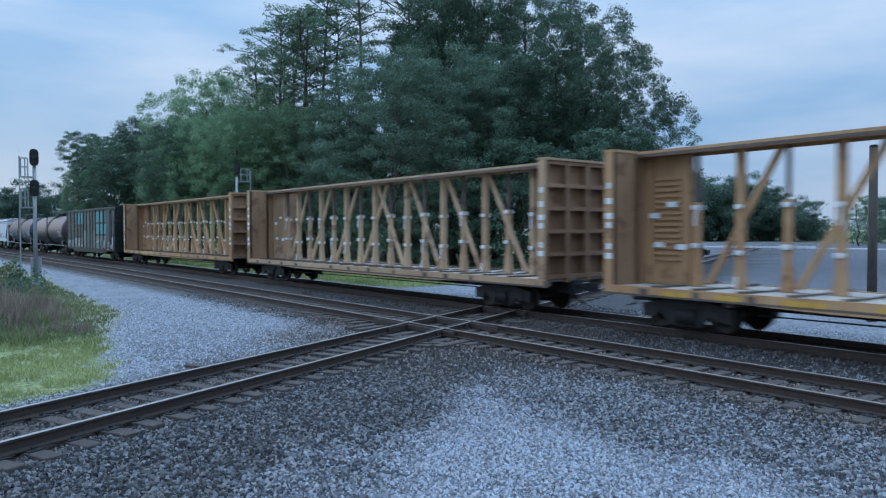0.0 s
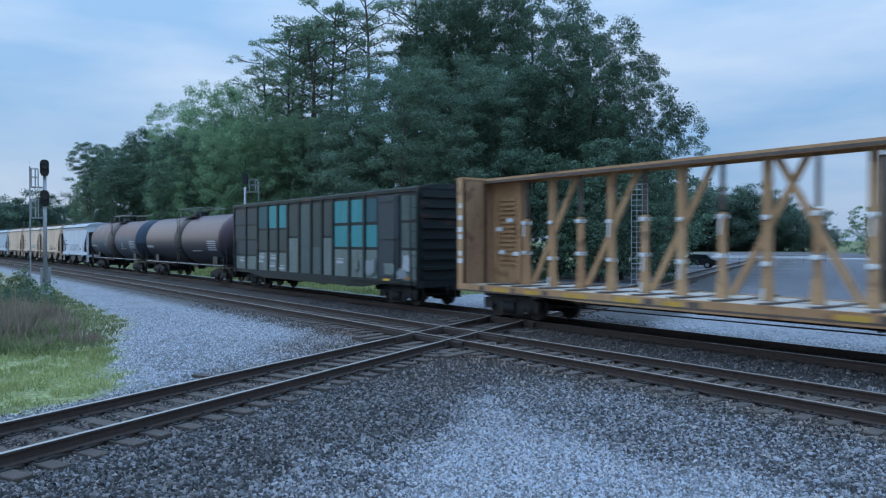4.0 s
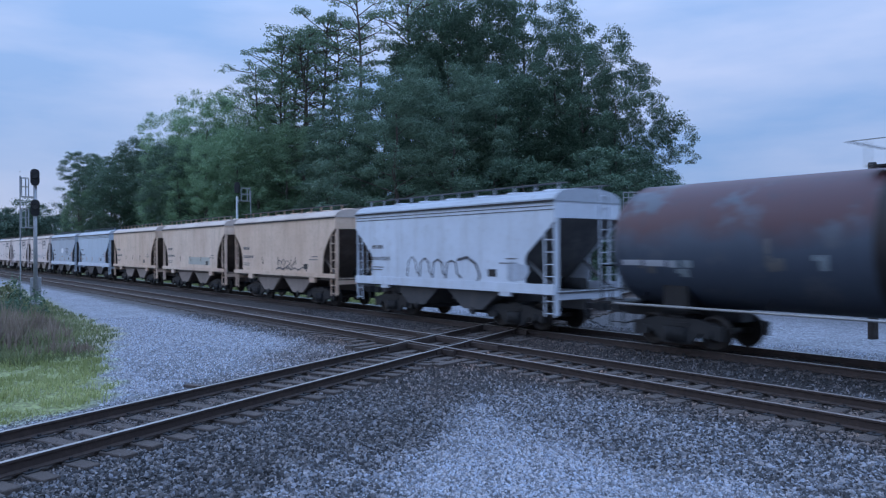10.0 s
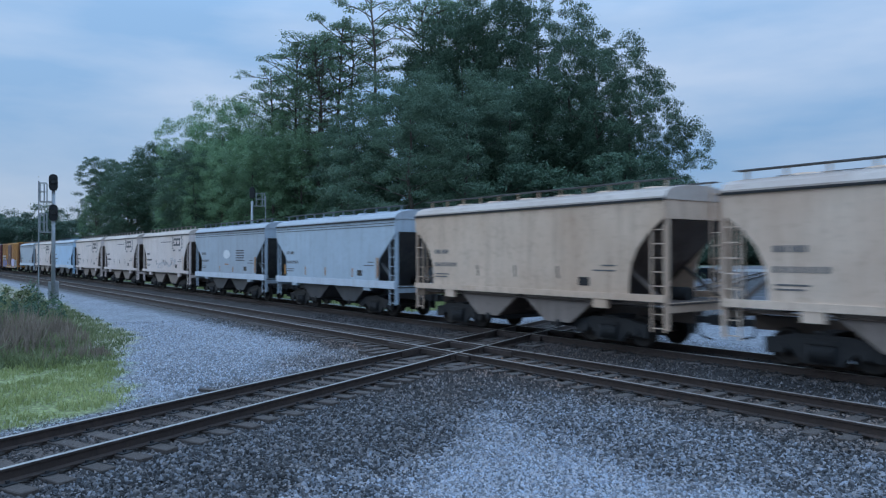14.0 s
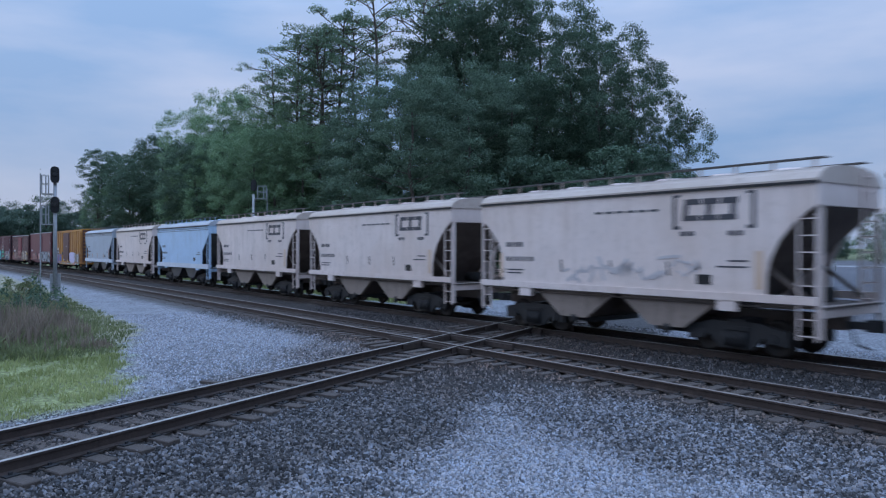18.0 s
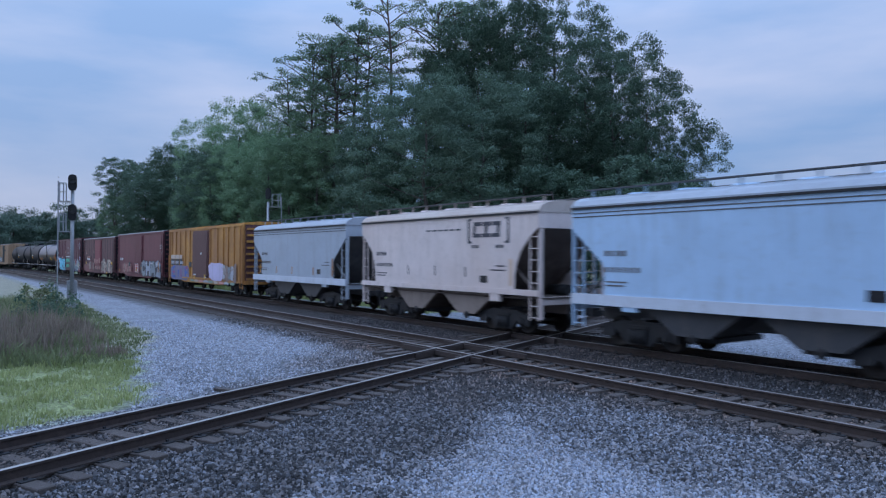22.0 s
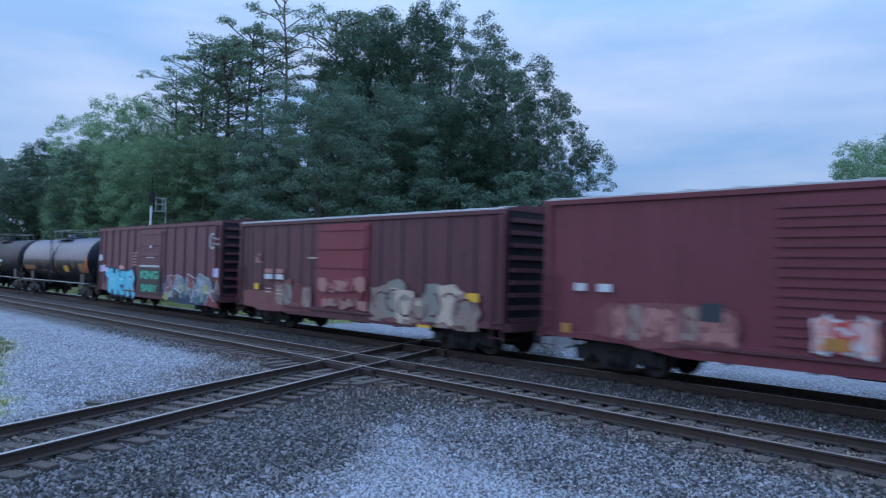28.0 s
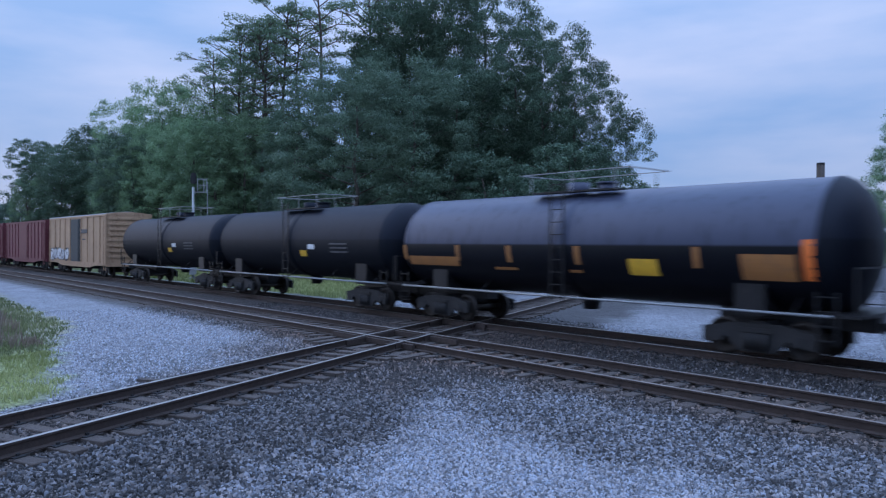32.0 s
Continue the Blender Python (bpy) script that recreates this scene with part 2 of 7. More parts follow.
# ---- mesh helpers ----
class Shape:
    """Collects boxes, tubes and plates into one mesh."""

    def __init__(self):
        self.v, self.f, self.smooth, self.slot = [], [], [], []

    def add(self, verts, faces, smooth=False, slot=0):
        k = len(self.v)
        self.v += verts
        for fc in faces:
            self.f.append([i + k for i in fc])
            self.smooth.append(smooth)
            self.slot.append(slot)
        return self

    def box(self, x0, x1, y0, y1, z0, z1, m=None, slot=0):
        vs = [Vector((x, y, z)) for x in (x0, x1) for y in (y0, y1) for z in (z0, z1)]
        if m:
            vs = [m @ v for v in vs]
        fs = [(0, 1, 3, 2), (4, 6, 7, 5), (0, 4, 5, 1), (2, 3, 7, 6), (0, 2, 6, 4), (1, 5, 7, 3)]
        return self.add([tuple(v) for v in vs], fs, slot=slot)

    def beam(self, a, b, w, d=None, up=(0, 0, 1)):
        """A square bar from a to b."""
        a, b = Vector(a), Vector(b)
        z = (b - a).normalized()
        x = z.cross(Vector(up))
        x = x.normalized() if x.length > 1e-4 else Vector((1, 0, 0))
        y = z.cross(x)
        d = d or w
        vs = [p + x * sx * w / 2 + y * sy * d / 2 for p in (a, b) for sx, sy in ((-1, -1), (1, -1), (1, 1), (-1, 1))]
        return self.add([tuple(v) for v in vs], [(0, 3, 2, 1), (4, 5, 6, 7), (0, 1, 5, 4), (1, 2, 6, 5), (2, 3, 7, 6), (3, 0, 4, 7)])

    def tube(self, a, b, r0, r1=None, n=10, caps=True):
        a, b = Vector(a), Vector(b)
        r1 = r0 if r1 is None else r1
        z = (b - a).normalized()
        x = z.orthogonal().normalized()
        y = z.cross(x)
        vs = []
        for p, r in ((a, r0), (b, r1)):
            vs += [tuple(p + (x * math.cos(t) + y * math.sin(t)) * r) for t in (2 * math.pi * i / n for i in range(n))]
        self.add(vs, [(i, (i + 1) % n, n + (i + 1) % n, n + i) for i in range(n)], True)
        if caps:
            k = len(self.v) - 2 * n
            self.f += [[k + i for i in reversed(range(n))], [k + n + i for i in range(n)]]
            self.smooth += [False, False]
            self.slot += [0, 0]
        return self

    def lathe(self, profile, n=28, axis="x"):
        """Turns (along, radius) pairs round an axis."""
        vs = []
        for a, r in profile:
            for i in range(n):
                t = 2 * math.pi * i / n
                c, s = r * math.cos(t), r * math.sin(t)
                vs.append((a, c, s) if axis == "x" else (c, a, s) if axis == "y" else (c, s, a))
        fs = []
        for j in range(len(profile) - 1):
            for i in range(n):
                q = (j * n + i, j * n + (i + 1) % n, (j + 1) * n + (i + 1) % n, (j + 1) * n + i)
                fs.append(q if axis != "x" else q[::-1])
        return self.add(vs, fs, True)

    def move(self, m, since=0):
        self.v[since:] = [tuple(m @ Vector(v)) for v in self.v[since:]]
        return self

    def extrude(self, outline, x0, x1, smooth=False):
        """An outline of (y, z), counter-clockwise seen from +x, drawn out from x0 to x1."""
        n = len(outline)
        vs = [(x, y, z) for x in (x0, x1) for y, z in outline]
        fs = [(i, (i + 1) % n, n + (i + 1) % n, n + i) for i in range(n)]
        self.add(vs, fs, smooth)
        return self.add(vs, [tuple(reversed(range(n))), tuple(range(n, 2 * n))])

    def plate(self, outline, y0, y1):
        """An outline of (x, z) drawn out from y0 to y1."""
        n = len(outline)
        vs = [(x, y, z) for y in (y0, y1) for x, z in outline]
        fs = [(i, n + i, n + (i + 1) % n, (i + 1) % n) for i in range(n)] + [tuple(range(n)), tuple(reversed(range(n, 2 * n)))]
        return self.add(vs, fs)

    def mesh(self, name, *mats):
        me = bpy.data.meshes.new(name)
        me.from_pydata([tuple(v) for v in self.v], [], self.f)
        me.polygons.foreach_set("use_smooth", self.smooth)
        if len(mats) > 1:
            me.polygons.foreach_set("material_index", self.slot)
        for mt in mats:
            me.materials.append(mt)
        bm = bmesh.new()
        bm.from_mesh(me)
        bmesh.ops.recalc_face_normals(bm, faces=bm.faces)
        bm.to_mesh(me)
        bm.free()
        return me


def part(name, shape, material, parent, label="", m=None):
    """ONE mesh object under a thing or under a part."""
    me = shape if isinstance(shape, bpy.types.Mesh) else shape.mesh(name, material)
    ob = new(name, me)
    ob.parent = parent
    if m:
        ob.matrix_basis = m
    if label:
        ob["label"] = label
    return ob


def thing(name, label, category, m=None, group="", kind=""):
    ob = new(name)
    ob.empty_display_size = 0.2
    if m:
        ob.matrix_basis = m
    return tagged(ob, label, category, group, kind)


def big_mesh(name, verts, faces, material, soil=None):
    """A large mesh from arrays: faces all of one size."""
    me = bpy.data.meshes.new(name)
    nv, nf, k = len(verts), len(faces), faces.shape[1]
    me.vertices.add(nv)
    me.vertices.foreach_set("co", np.asarray(verts, np.float32).ravel())
    me.loops.add(nf * k)
    me.loops.foreach_set("vertex_index", np.asarray(faces, np.int32).ravel())
    me.polygons.add(nf)
    me.polygons.foreach_set("loop_start", np.arange(0, nf * k, k, dtype=np.int32))
    me.polygons.foreach_set("loop_total", np.full(nf, k, np.int32))
    me.update(calc_edges=True)
    me.materials.append(material)
    if soil is not None:
        at = me.color_attributes.new("soil", "FLOAT_COLOR", "POINT")
        at.data.foreach_set("color", np.c_[soil, np.ones(nv)].astype(np.float32).ravel())
    return me


# ---- the plan: x along the main tracks, y away from the camera, z = 0 on the rail heads ----
NEAR_TRACK, FAR_TRACK = 12.49, 17.08          # middle of each main track
BEND_FROM, BEND = 26.3, 0.00029               # the main tracks bend gently beyond here
A_DIR, A_MID = radians(114.89), 9.65          # the crossing track
SPEED = 10.43


def on_track(s, w):
    """Place and heading at s metres along the main line, w metres from the camera's side."""
    if s >= BEND_FROM:
        return s, w, 0.0
    a = (BEND_FROM - s) * BEND
    x, y = BEND_FROM - math.sin(a) / BEND, FAR_TRACK - (1 - math.cos(a)) / BEND
    return x - math.sin(a) * (w - FAR_TRACK), y + math.cos(a) * (w - FAR_TRACK), a


def line_w(x, y):
    """How far (x, y) lies across from the camera, square to the main tracks."""
    a = np.where(x < BEND_FROM, (BEND_FROM - x) * BEND, 0)
    return y + np.where(x < BEND_FROM, (BEND_FROM - x) * a / 2, 0)


def cross_w(x, y):
    return -x * math.sin(A_DIR) + y * math.cos(A_DIR)


def wob(x, y, k, seed=0.0):
    """Smooth uneven values from -1 to 1."""
    return (np.sin(x * k * 1.3 + seed) * np.cos(y * k * 1.7 + seed * 2.1) + np.sin((x + y) * k * 2.9 + seed * 3.3) * 0.6
            + np.sin((x * 0.7 - y * 1.1) * k * 5.1 + seed) * 0.4) / 2.0


LIGHT_G, DARK_G = np.array((0.230, 0.24, 0.264)), np.array((0.061, 0.059, 0.061))
TURF, EARTH = np.array((0.24, 0.27, 0.11)), np.array((0.30, 0.27, 0.22))


def soil(x, y):
    """Height and colour of the ground."""
    w, c = line_w(x, y), cross_w(x, y) - A_MID
    step = lambda v, a, b: np.clip((v - a) / (b - a), 0, 1)
    n1, n2 = wob(x, y, 0.9), wob(x, y, 2.3, 1.7)
    db, dc = np.abs(w - NEAR_TRACK), np.abs(w - FAR_TRACK)
    dark = np.maximum.reduce([1 - step(np.abs(c + 1.35) + n1 * 0.7, 2.35, 4.2), (1 - step(db + n2 * 0.3, 1.7, 2.5)),
                              1 - step(dc + n2 * 0.3 + step(x, -16, -9) * 0.4, 2.2, 3.1)])
    right = step(x, -15, -12) * step(-c, 1, 3)
    dark = np.maximum(dark, right * 0.75 * (1 - step(np.abs(w - 9.7) + n1 * 0.6, 1.2, 2.4)))
    dark = np.maximum(dark, (1 - step(np.hypot(x + 16, y - 12.2) + n1, 3.2, 5.6)) * 0.7)
    dark = np.maximum(dark, (1 - step(np.abs(w - 14.8), 1.6, 2.4)) * (1 - 0.75 * step(x + n1, -7, -4) * (1 - step(np.abs(w - 14.3) + 0.3 * n2, 0.4, 0.9))) * 0.9)
    dark = np.where((w > 20) & (np.abs(c + 0.8) > 4.4), 0, dark)
    col = LIGHT_G + (DARK_G - LIGHT_G) * np.clip(dark, 0, 1)[..., None]
    oily = (1 - step(np.hypot(x + 16.5, y - 12) + n1 + 0.5 * n2, 3.5, 7.5)) * np.clip(dark, 0, 1)
    col = col * (1 - oily[..., None] * np.array((0.02, 0.20, 0.32)))
    soot = (1 - step(dc + 0.3 * n2, 2.5, 3.7)) * np.clip(dark, 0, 1)
    col = col * (1 - 0.25 * (1 - step(np.abs(c), 0.7, 1.1)) * np.clip(dark, 0, 1))[..., None]
    col = col * (1 - soot[..., None] * np.array((0.42, 0.47, 0.50)))
    rusty = np.maximum((1 - step(db + 0.25 * n2, 0.9, 1.9)), 0.6 * (1 - step(np.abs(c), 0.8, 1.3))) * np.clip(dark, 0, 1)
    col = col * (1 + rusty[..., None] * np.array((0.26, -0.02, -0.22)))
    z = np.full(x.shape, -0.30) + 0.03 * n1 + 0.02 * n2
    near = np.minimum.reduce([np.abs(c), db, dc])
    z = np.maximum(z, np.interp(near, [0.72, 1.0, 1.7, 3.4], [-0.236, -0.256, -0.266, -0.40]) + 0.010 * n2)
    z = np.maximum(z, np.interp(db, [1.4, 2.9], [-0.238, -0.36]) + 0.008 * n2)
    z = np.maximum(z, np.interp(dc, [1.5, 3.0], [-0.205, -0.36]) + 0.006 * n2)
    # turf and weeds beside the crossing track
    edge = np.interp(-x, [13, 14.6, 21.5, 27.2, 40, 50, 300], [1.2, 3.3, 4.6, 6.3, 6.6, 7.2, 5])
    turf = step(edge - y + n2 * 0.5, -0.2, 0.5) * step(c + n2 * 0.3, 1.9, 2.6) * step(-x, 10, 12)
    patch = step(np.hypot(x + 12.6, (y - 1.2)) + n2 * 0.5, 1.0, 2.2)
    turf = turf * (0.25 + 0.75 * patch)
    col = col + (TURF * 0.9 - col) * turf[..., None]
    earth = step(-x, 21, 24) * turf
    col = col + (EARTH - col) * (earth * 0.75)[..., None]
    # far side
    far = step(w, 25.5, 28) * step(-x - 0.62 * (w - 26) - 2 * n1, 28, 33)
    green = np.maximum(far, step(w, 19.8, 20.6) * step(-x - 0.62 * np.maximum(w - 24, 0) + n1 * 2, 30, 33))
    col = col + (TURF * 0.8 - col) * green[..., None]
    lot = step(w, 19.5, 20.5) * (1 - green)
    yard = LIGHT_G + (np.array((0.125, 0.125, 0.14)) - LIGHT_G) * step(w + 0.8 * n1, 25, 29)[..., None]
    col = col + (yard - col) * (lot * step(np.abs(c + 0.8) + 0.3 * n1, 3.2, 4.4))[..., None]
    out = step(np.hypot(x, y), 185, 200)
    col = col + (TURF * 0.6 - col) * out[..., None]
    return z, col


def graded(lo, fine_lo, fine_hi, hi, step):
    a = np.arange(fine_lo, fine_hi + step / 2, step)
    up, dn, d, v = [], [], step, fine_hi
    while v < hi:
        d *= 1.25
        v += d
        up.append(v)
    d, v = step, fine_lo
    while v > lo:
        d *= 1.25
        v -= d
        dn.append(v)
    return np.r_[dn[::-1], a, up]


gx, gy = graded(-2500, -60, 14, 2500, 0.3), graded(-2500, -4, 30, 2500, 0.3)
GX, GY = np.meshgrid(gx, gy)
GZ, GC = soil(GX, GY)
BED = np.interp(np.hypot(GX, GY), [18, 24], [1.0, 0.0])[..., None] * -np.interp(GC[..., 1:2], [0.058, 0.235], [0.6, 0.5]) + 1.0       # darkens the bed colour to paint in the shade between stones
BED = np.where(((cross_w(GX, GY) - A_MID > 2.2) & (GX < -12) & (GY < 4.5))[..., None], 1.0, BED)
nxg, nyg = len(gx), len(gy)
ids = np.arange(nxg * nyg).reshape(nyg, nxg)
quads = np.stack([ids[:-1, :-1], ids[:-1, 1:], ids[1:, 1:], ids[1:, :-1]], -1).reshape(-1, 4)
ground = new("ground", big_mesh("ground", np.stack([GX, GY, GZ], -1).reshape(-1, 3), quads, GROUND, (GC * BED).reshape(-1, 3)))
tagged(ground, "grey gravel ground with dark ballast and patches of grass", "ground", kind="structure")


def scatter(name, n, lo, hi, size, keep, label, seed, blocks=False):
    """Loose broken stones bedded in the ground: flat-topped blocks close by, plain chips farther off."""
    rng = np.random.default_rng(seed)
    p = rng.uniform(lo, hi, (n, 2))
    p = p[keep(p[:, 0], p[:, 1])]
    z, col = soil(p[:, 0], p[:, 1])
    coarse = np.interp(col[:, 1], [0.058, 0.235], [1.0, 0.0])
    stay = rng.uniform(0, 1, len(p)) < 0.58 + 0.42 * (1 - coarse)
    p, z, col, coarse = p[stay], z[stay], col[stay], coarse[stay]
    n = len(p)
    if blocks:
        ring = [(1, 0.55), (-0.6, 1), (-1, -0.55), (0.6, -1)]
        form = np.array([(x, y, -0.5) for x, y in ring] + [(x * 0.66, y * 0.66, 0.62) for x, y in ring])
        faces = np.array([(0, 1, 5, 4), (1, 2, 6, 5), (2, 3, 7, 6), (3, 0, 4, 7), (4, 5, 6, 7)])
    else:
        form = np.array([(1, 0, -0.3), (-1, 0, -0.3), (0, 1, -0.3), (0, -1, -0.3), (0, 0, 1.0)])
        faces = np.array([(0, 2, 4), (2, 1, 4), (1, 3, 4), (3, 0, 4)])
    k = len(form)
    v = form[None] * rng.uniform(0.6, 1.3, (n, 1, 3)) + rng.normal(0, 0.2, (n, k, 3))
    a = rng.uniform(0, 6.283, n)
    ca, sa = np.cos(a)[:, None], np.sin(a)[:, None]
    tx, ty = rng.normal(0, 0.35, (n, 1)), rng.normal(0, 0.35, (n, 1))
    v[..., 2] += tx * v[..., 0] + ty * v[..., 1]
    v = np.stack([v[..., 0] * ca - v[..., 1] * sa, v[..., 0] * sa + v[..., 1] * ca, v[..., 2]], -1)
    size = size * (0.62 + 0.34 * coarse) * rng.uniform(0.6, 1.45, n)
    v = v * size[:, None, None] + np.c_[p, z + size * rng.uniform(0.1, 0.6, n)][:, None]
    fc = (faces[None] + (np.arange(n) * k)[:, None, None]).reshape(-1, faces.shape[1])
    ob = new(name, big_mesh(name, v.reshape(-1, 3), fc, STONE, np.repeat(col, k, 0)))
    return tagged(ob, label, "gravel", kind="stuff")


def free_of_rails(x, y):
    w, c = line_w(x, y), np.abs(cross_w(x, y) - A_MID)
    edge = np.interp(-x, [13, 14.6, 21.5, 27.2, 40, 50, 300], [1.2, 3.3, 4.6, 6.3, 6.6, 7.2, 5])
    ok = ~((cross_w(x, y) - A_MID > 2.5) & (x < -12.5) & (y < edge - 0.2))
    for d in (np.abs(w - NEAR_TRACK), np.abs(w - FAR_TRACK), c):
        ok &= np.abs(d - 0.75) > 0.13
    return ok


def in_view(x, y):
    th = np.degrees(np.arctan2(y, x))
    return (th > 92) & (th < 178) & (np.hypot(x, y) > 2.5)


scatter("ballast_stones", 430000, (-15, 0), (2, 14), 0.026, lambda x, y: free_of_rails(x, y) & in_view(x, y) & (np.hypot(x, y) < 14.5),
        "loose broken ballast stones on the ground between the tracks", 1, True)
scatter("far_ballast", 330000, (-40, 3), (10, 21), 0.029, lambda x, y: free_of_rails(x, y) & in_view(x, y) & (np.hypot(x, y) >= 14.5) & (np.hypot(x, y) < 34),
        "loose ballast stones along the main tracks", 2)


# ---- tracks ----
RAIL_PROFILE = [(-0.075, -0.18), (0.075, -0.18), (0.075, -0.165), (0.012, -0.145), (0.012, -0.045), (0.037, -0.035), (0.037, -0.004),
                (0.030, 0.0), (-0.030, 0.0), (-0.037, -0.004), (-0.037, -0.035), (-0.012, -0.045), (-0.012, -0.145), (-0.075, -0.165)]


def rail(points, parent, top, name="rail"):
    """A rail drawn along (x, y, heading) stations; its worn top is a face of its own."""
    sh, n = Shape(), len(RAIL_PROFILE)
    vs = [(x - math.sin(a) * p, y + math.cos(a) * p, z) for x, y, a in points for p, z in RAIL_PROFILE]
    for j in range(len(points) - 1):
        for i in range(n):
            k = (i + 1) % n
            sh.f.append([j * n + i, (j + 1) * n + i, (j + 1) * n + k, j * n + k])
            sh.slot.append(1 if i in (6, 7, 8) else 0)
            sh.smooth.append(False)
    sh.v = vs
    return part(name, sh.mesh(name, RAIL_SIDE, top), None, parent)


def tie_mesh():
    sh = Shape().box(-0.115, 0.115, -1.3, 1.3, -0.17, 0.0)
    me = sh.mesh("tie", TIE)
    bm = bmesh.new()
    bm.from_mesh(me)
    bmesh.ops.bevel(bm, geom=bm.edges[:], offset=0.012, segments=1, affect="EDGES")
    bm.to_mesh(me)
    bm.free()
    return me


TIE_MESH = tie_mesh()
PLATE_MESH = Shape().box(-0.09, 0.09, -0.17, 0.17, 0, 0.016).box(-0.02, 0.02, -0.12, -0.09, 0, 0.05).box(-0.02, 0.02, 0.09, 0.12, 0, 0.05).mesh("tie_plate", IRON)


def main_track(name, w, label, top, ties_from, ties_to, skip=()):
    tr = thing(name, label, "railway track", kind="structure")
    for off in (-0.7525, 0.7525):
        rail([(*on_track(s, w + off),) for s in np.arange(-460, 70, 6.0)], tr, top)
    k, s = 0, ties_to
    while s > ties_from:
        if not any(a < s < b for a, b in skip):
            x, y, a = on_track(s, w)
            d = 0.06 * math.sin(k * 2.3)
            tie = part("tie", TIE_MESH, None, tr, m=pose(x - math.sin(a) * d, y + math.cos(a) * d, -0.186 + 0.008 * math.sin(k * 5.1), 0, 0, math.degrees(a) + 1.2 * math.sin(k * 3.7)))
            if s > -17:
                for off in (-0.7525, 0.7525):
                    part("tie_plate", PLATE_MESH, None, tie, m=pose(0, off, 0.0))
        s -= 0.53 if s > -60 else 0.8
        k += 1
    return tr


near_track = main_track("near_main_track", NEAR_TRACK, "rusty main track on weathered wooden ties", RAIL_DULL, -110, 8, [(-18.6, -14.2)])
far_track = main_track("far_main_track", FAR_TRACK, "main track with dark rails carrying the train", RAIL_TOP, -70, 8, [(-20.5, -16.3)])


def a_point(d, w):
    """d metres along the crossing track, w metres across it."""
    return (math.cos(A_DIR) * d - math.sin(A_DIR) * (A_MID + w), math.sin(A_DIR) * d + math.cos(A_DIR) * (A_MID + w), A_DIR)


cross_track = thing("crossing_track", "single track with worn bright rails crossing the main line", "railway track", kind="structure")
for off in (-0.7525, 0.7525):
    rail([a_point(d, off) for d in (-45, 0, 8, 20.6)], cross_track, RAIL_TOP)
    rail([a_point(d, off) for d in (20.61, 60, 140)], cross_track, RAIL_DULL)
for k in range(150):
    d = -22 + 0.53 * k
    if not (16.3 < d < 20.2 or 21.4 < d < 25.2) and d < 52:
        x, y, a = a_point(d, 0.05 * math.sin(k * 2.9))
        tie = part("tie", TIE_MESH, None, cross_track, m=pose(x, y, -0.188 + 0.01 * math.sin(k * 4.7), 0, 0, math.degrees(a) + 1.3 * math.sin(k * 1.9)))
        if -8 < d < 16:
            for off in (-0.7525, 0.7525):
                part("tie_plate", PLATE_MESH, None, tie, m=pose(0, off, 0.0))


def diamond(name, w, label):
    """Crossing of two tracks: four cast frogs, wing rails and heavy timbers."""
    di = thing(name, label, "track crossing", kind="structure")
    for oa in (-0.7525, 0.7525):
        for ob in (-0.7525, 0.7525):
            y = w + ob
            x = -(A_MID + oa - y * math.cos(A_DIR)) / math.sin(A_DIR)
            y -= 0.5 * BEND * (BEND_FROM - x) ** 2
            x = -(A_MID + oa - y * math.cos(A_DIR)) / math.sin(A_DIR)
            sh = Shape().box(-0.5, 0.5, -0.04, 0.04, -0.17, -0.004)
            sh.box(-0.5, 0.5, -0.04, 0.04, -0.17, -0.003, pose(0, 0, 0, 0, 0, math.degrees(A_DIR)))
            fg = part("frog", sh, RAIL_SIDE, di, "worn cast steel frog", pose(x, y, 0))
            part("worn_tread", Shape().box(-0.55, 0.55, -0.032, 0.032, -0.003, 0.004), RAIL_TOP, fg)
            part("worn_tread", Shape().box(-0.55, 0.55, -0.032, 0.032, -0.003, 0.006, pose(0, 0, 0, 0, 0, math.degrees(A_DIR))), RAIL_TOP, fg)
    x0 = -(A_MID - w * math.cos(A_DIR)) / math.sin(A_DIR)
    y0 = w - 0.5 * BEND * (BEND_FROM - x0) ** 2
    for off in (-0.6, 0.6):
        part("guard_rail", Shape().box(-1.9, 1.9, off - 0.03, off + 0.03, -0.17, -0.03), RAIL_SIDE, di, m=pose(x0, y0, 0))
        part("guard_rail", Shape().box(-1.7, 1.7, off - 0.03, off + 0.03, -0.17, -0.032), RAIL_SIDE, di, m=pose(x0, y0, 0, 0, 0, math.degrees(A_DIR)))
    for off in (-0.90, 0.90):
        part("outer_rail", Shape().box(-1.9, 1.9, off - 0.035, off + 0.035, -0.17, -0.03), RAIL_SIDE, di, m=pose(x0, y0, 0))
    for k in range(9):
        part("timber", Shape().box(-0.14, 0.14, -2.0, 2.0, -0.36, -0.186), TIE, di, m=pose(x0 - 2.1 + 0.53 * k, y0, 0, 0, 0, 12))
    return di


diamond("near_crossing_diamond", NEAR_TRACK, "worn steel diamond crossing on oily timbers")
diamond("far_crossing_diamond", FAR_TRACK, "dark diamond crossing under the train")


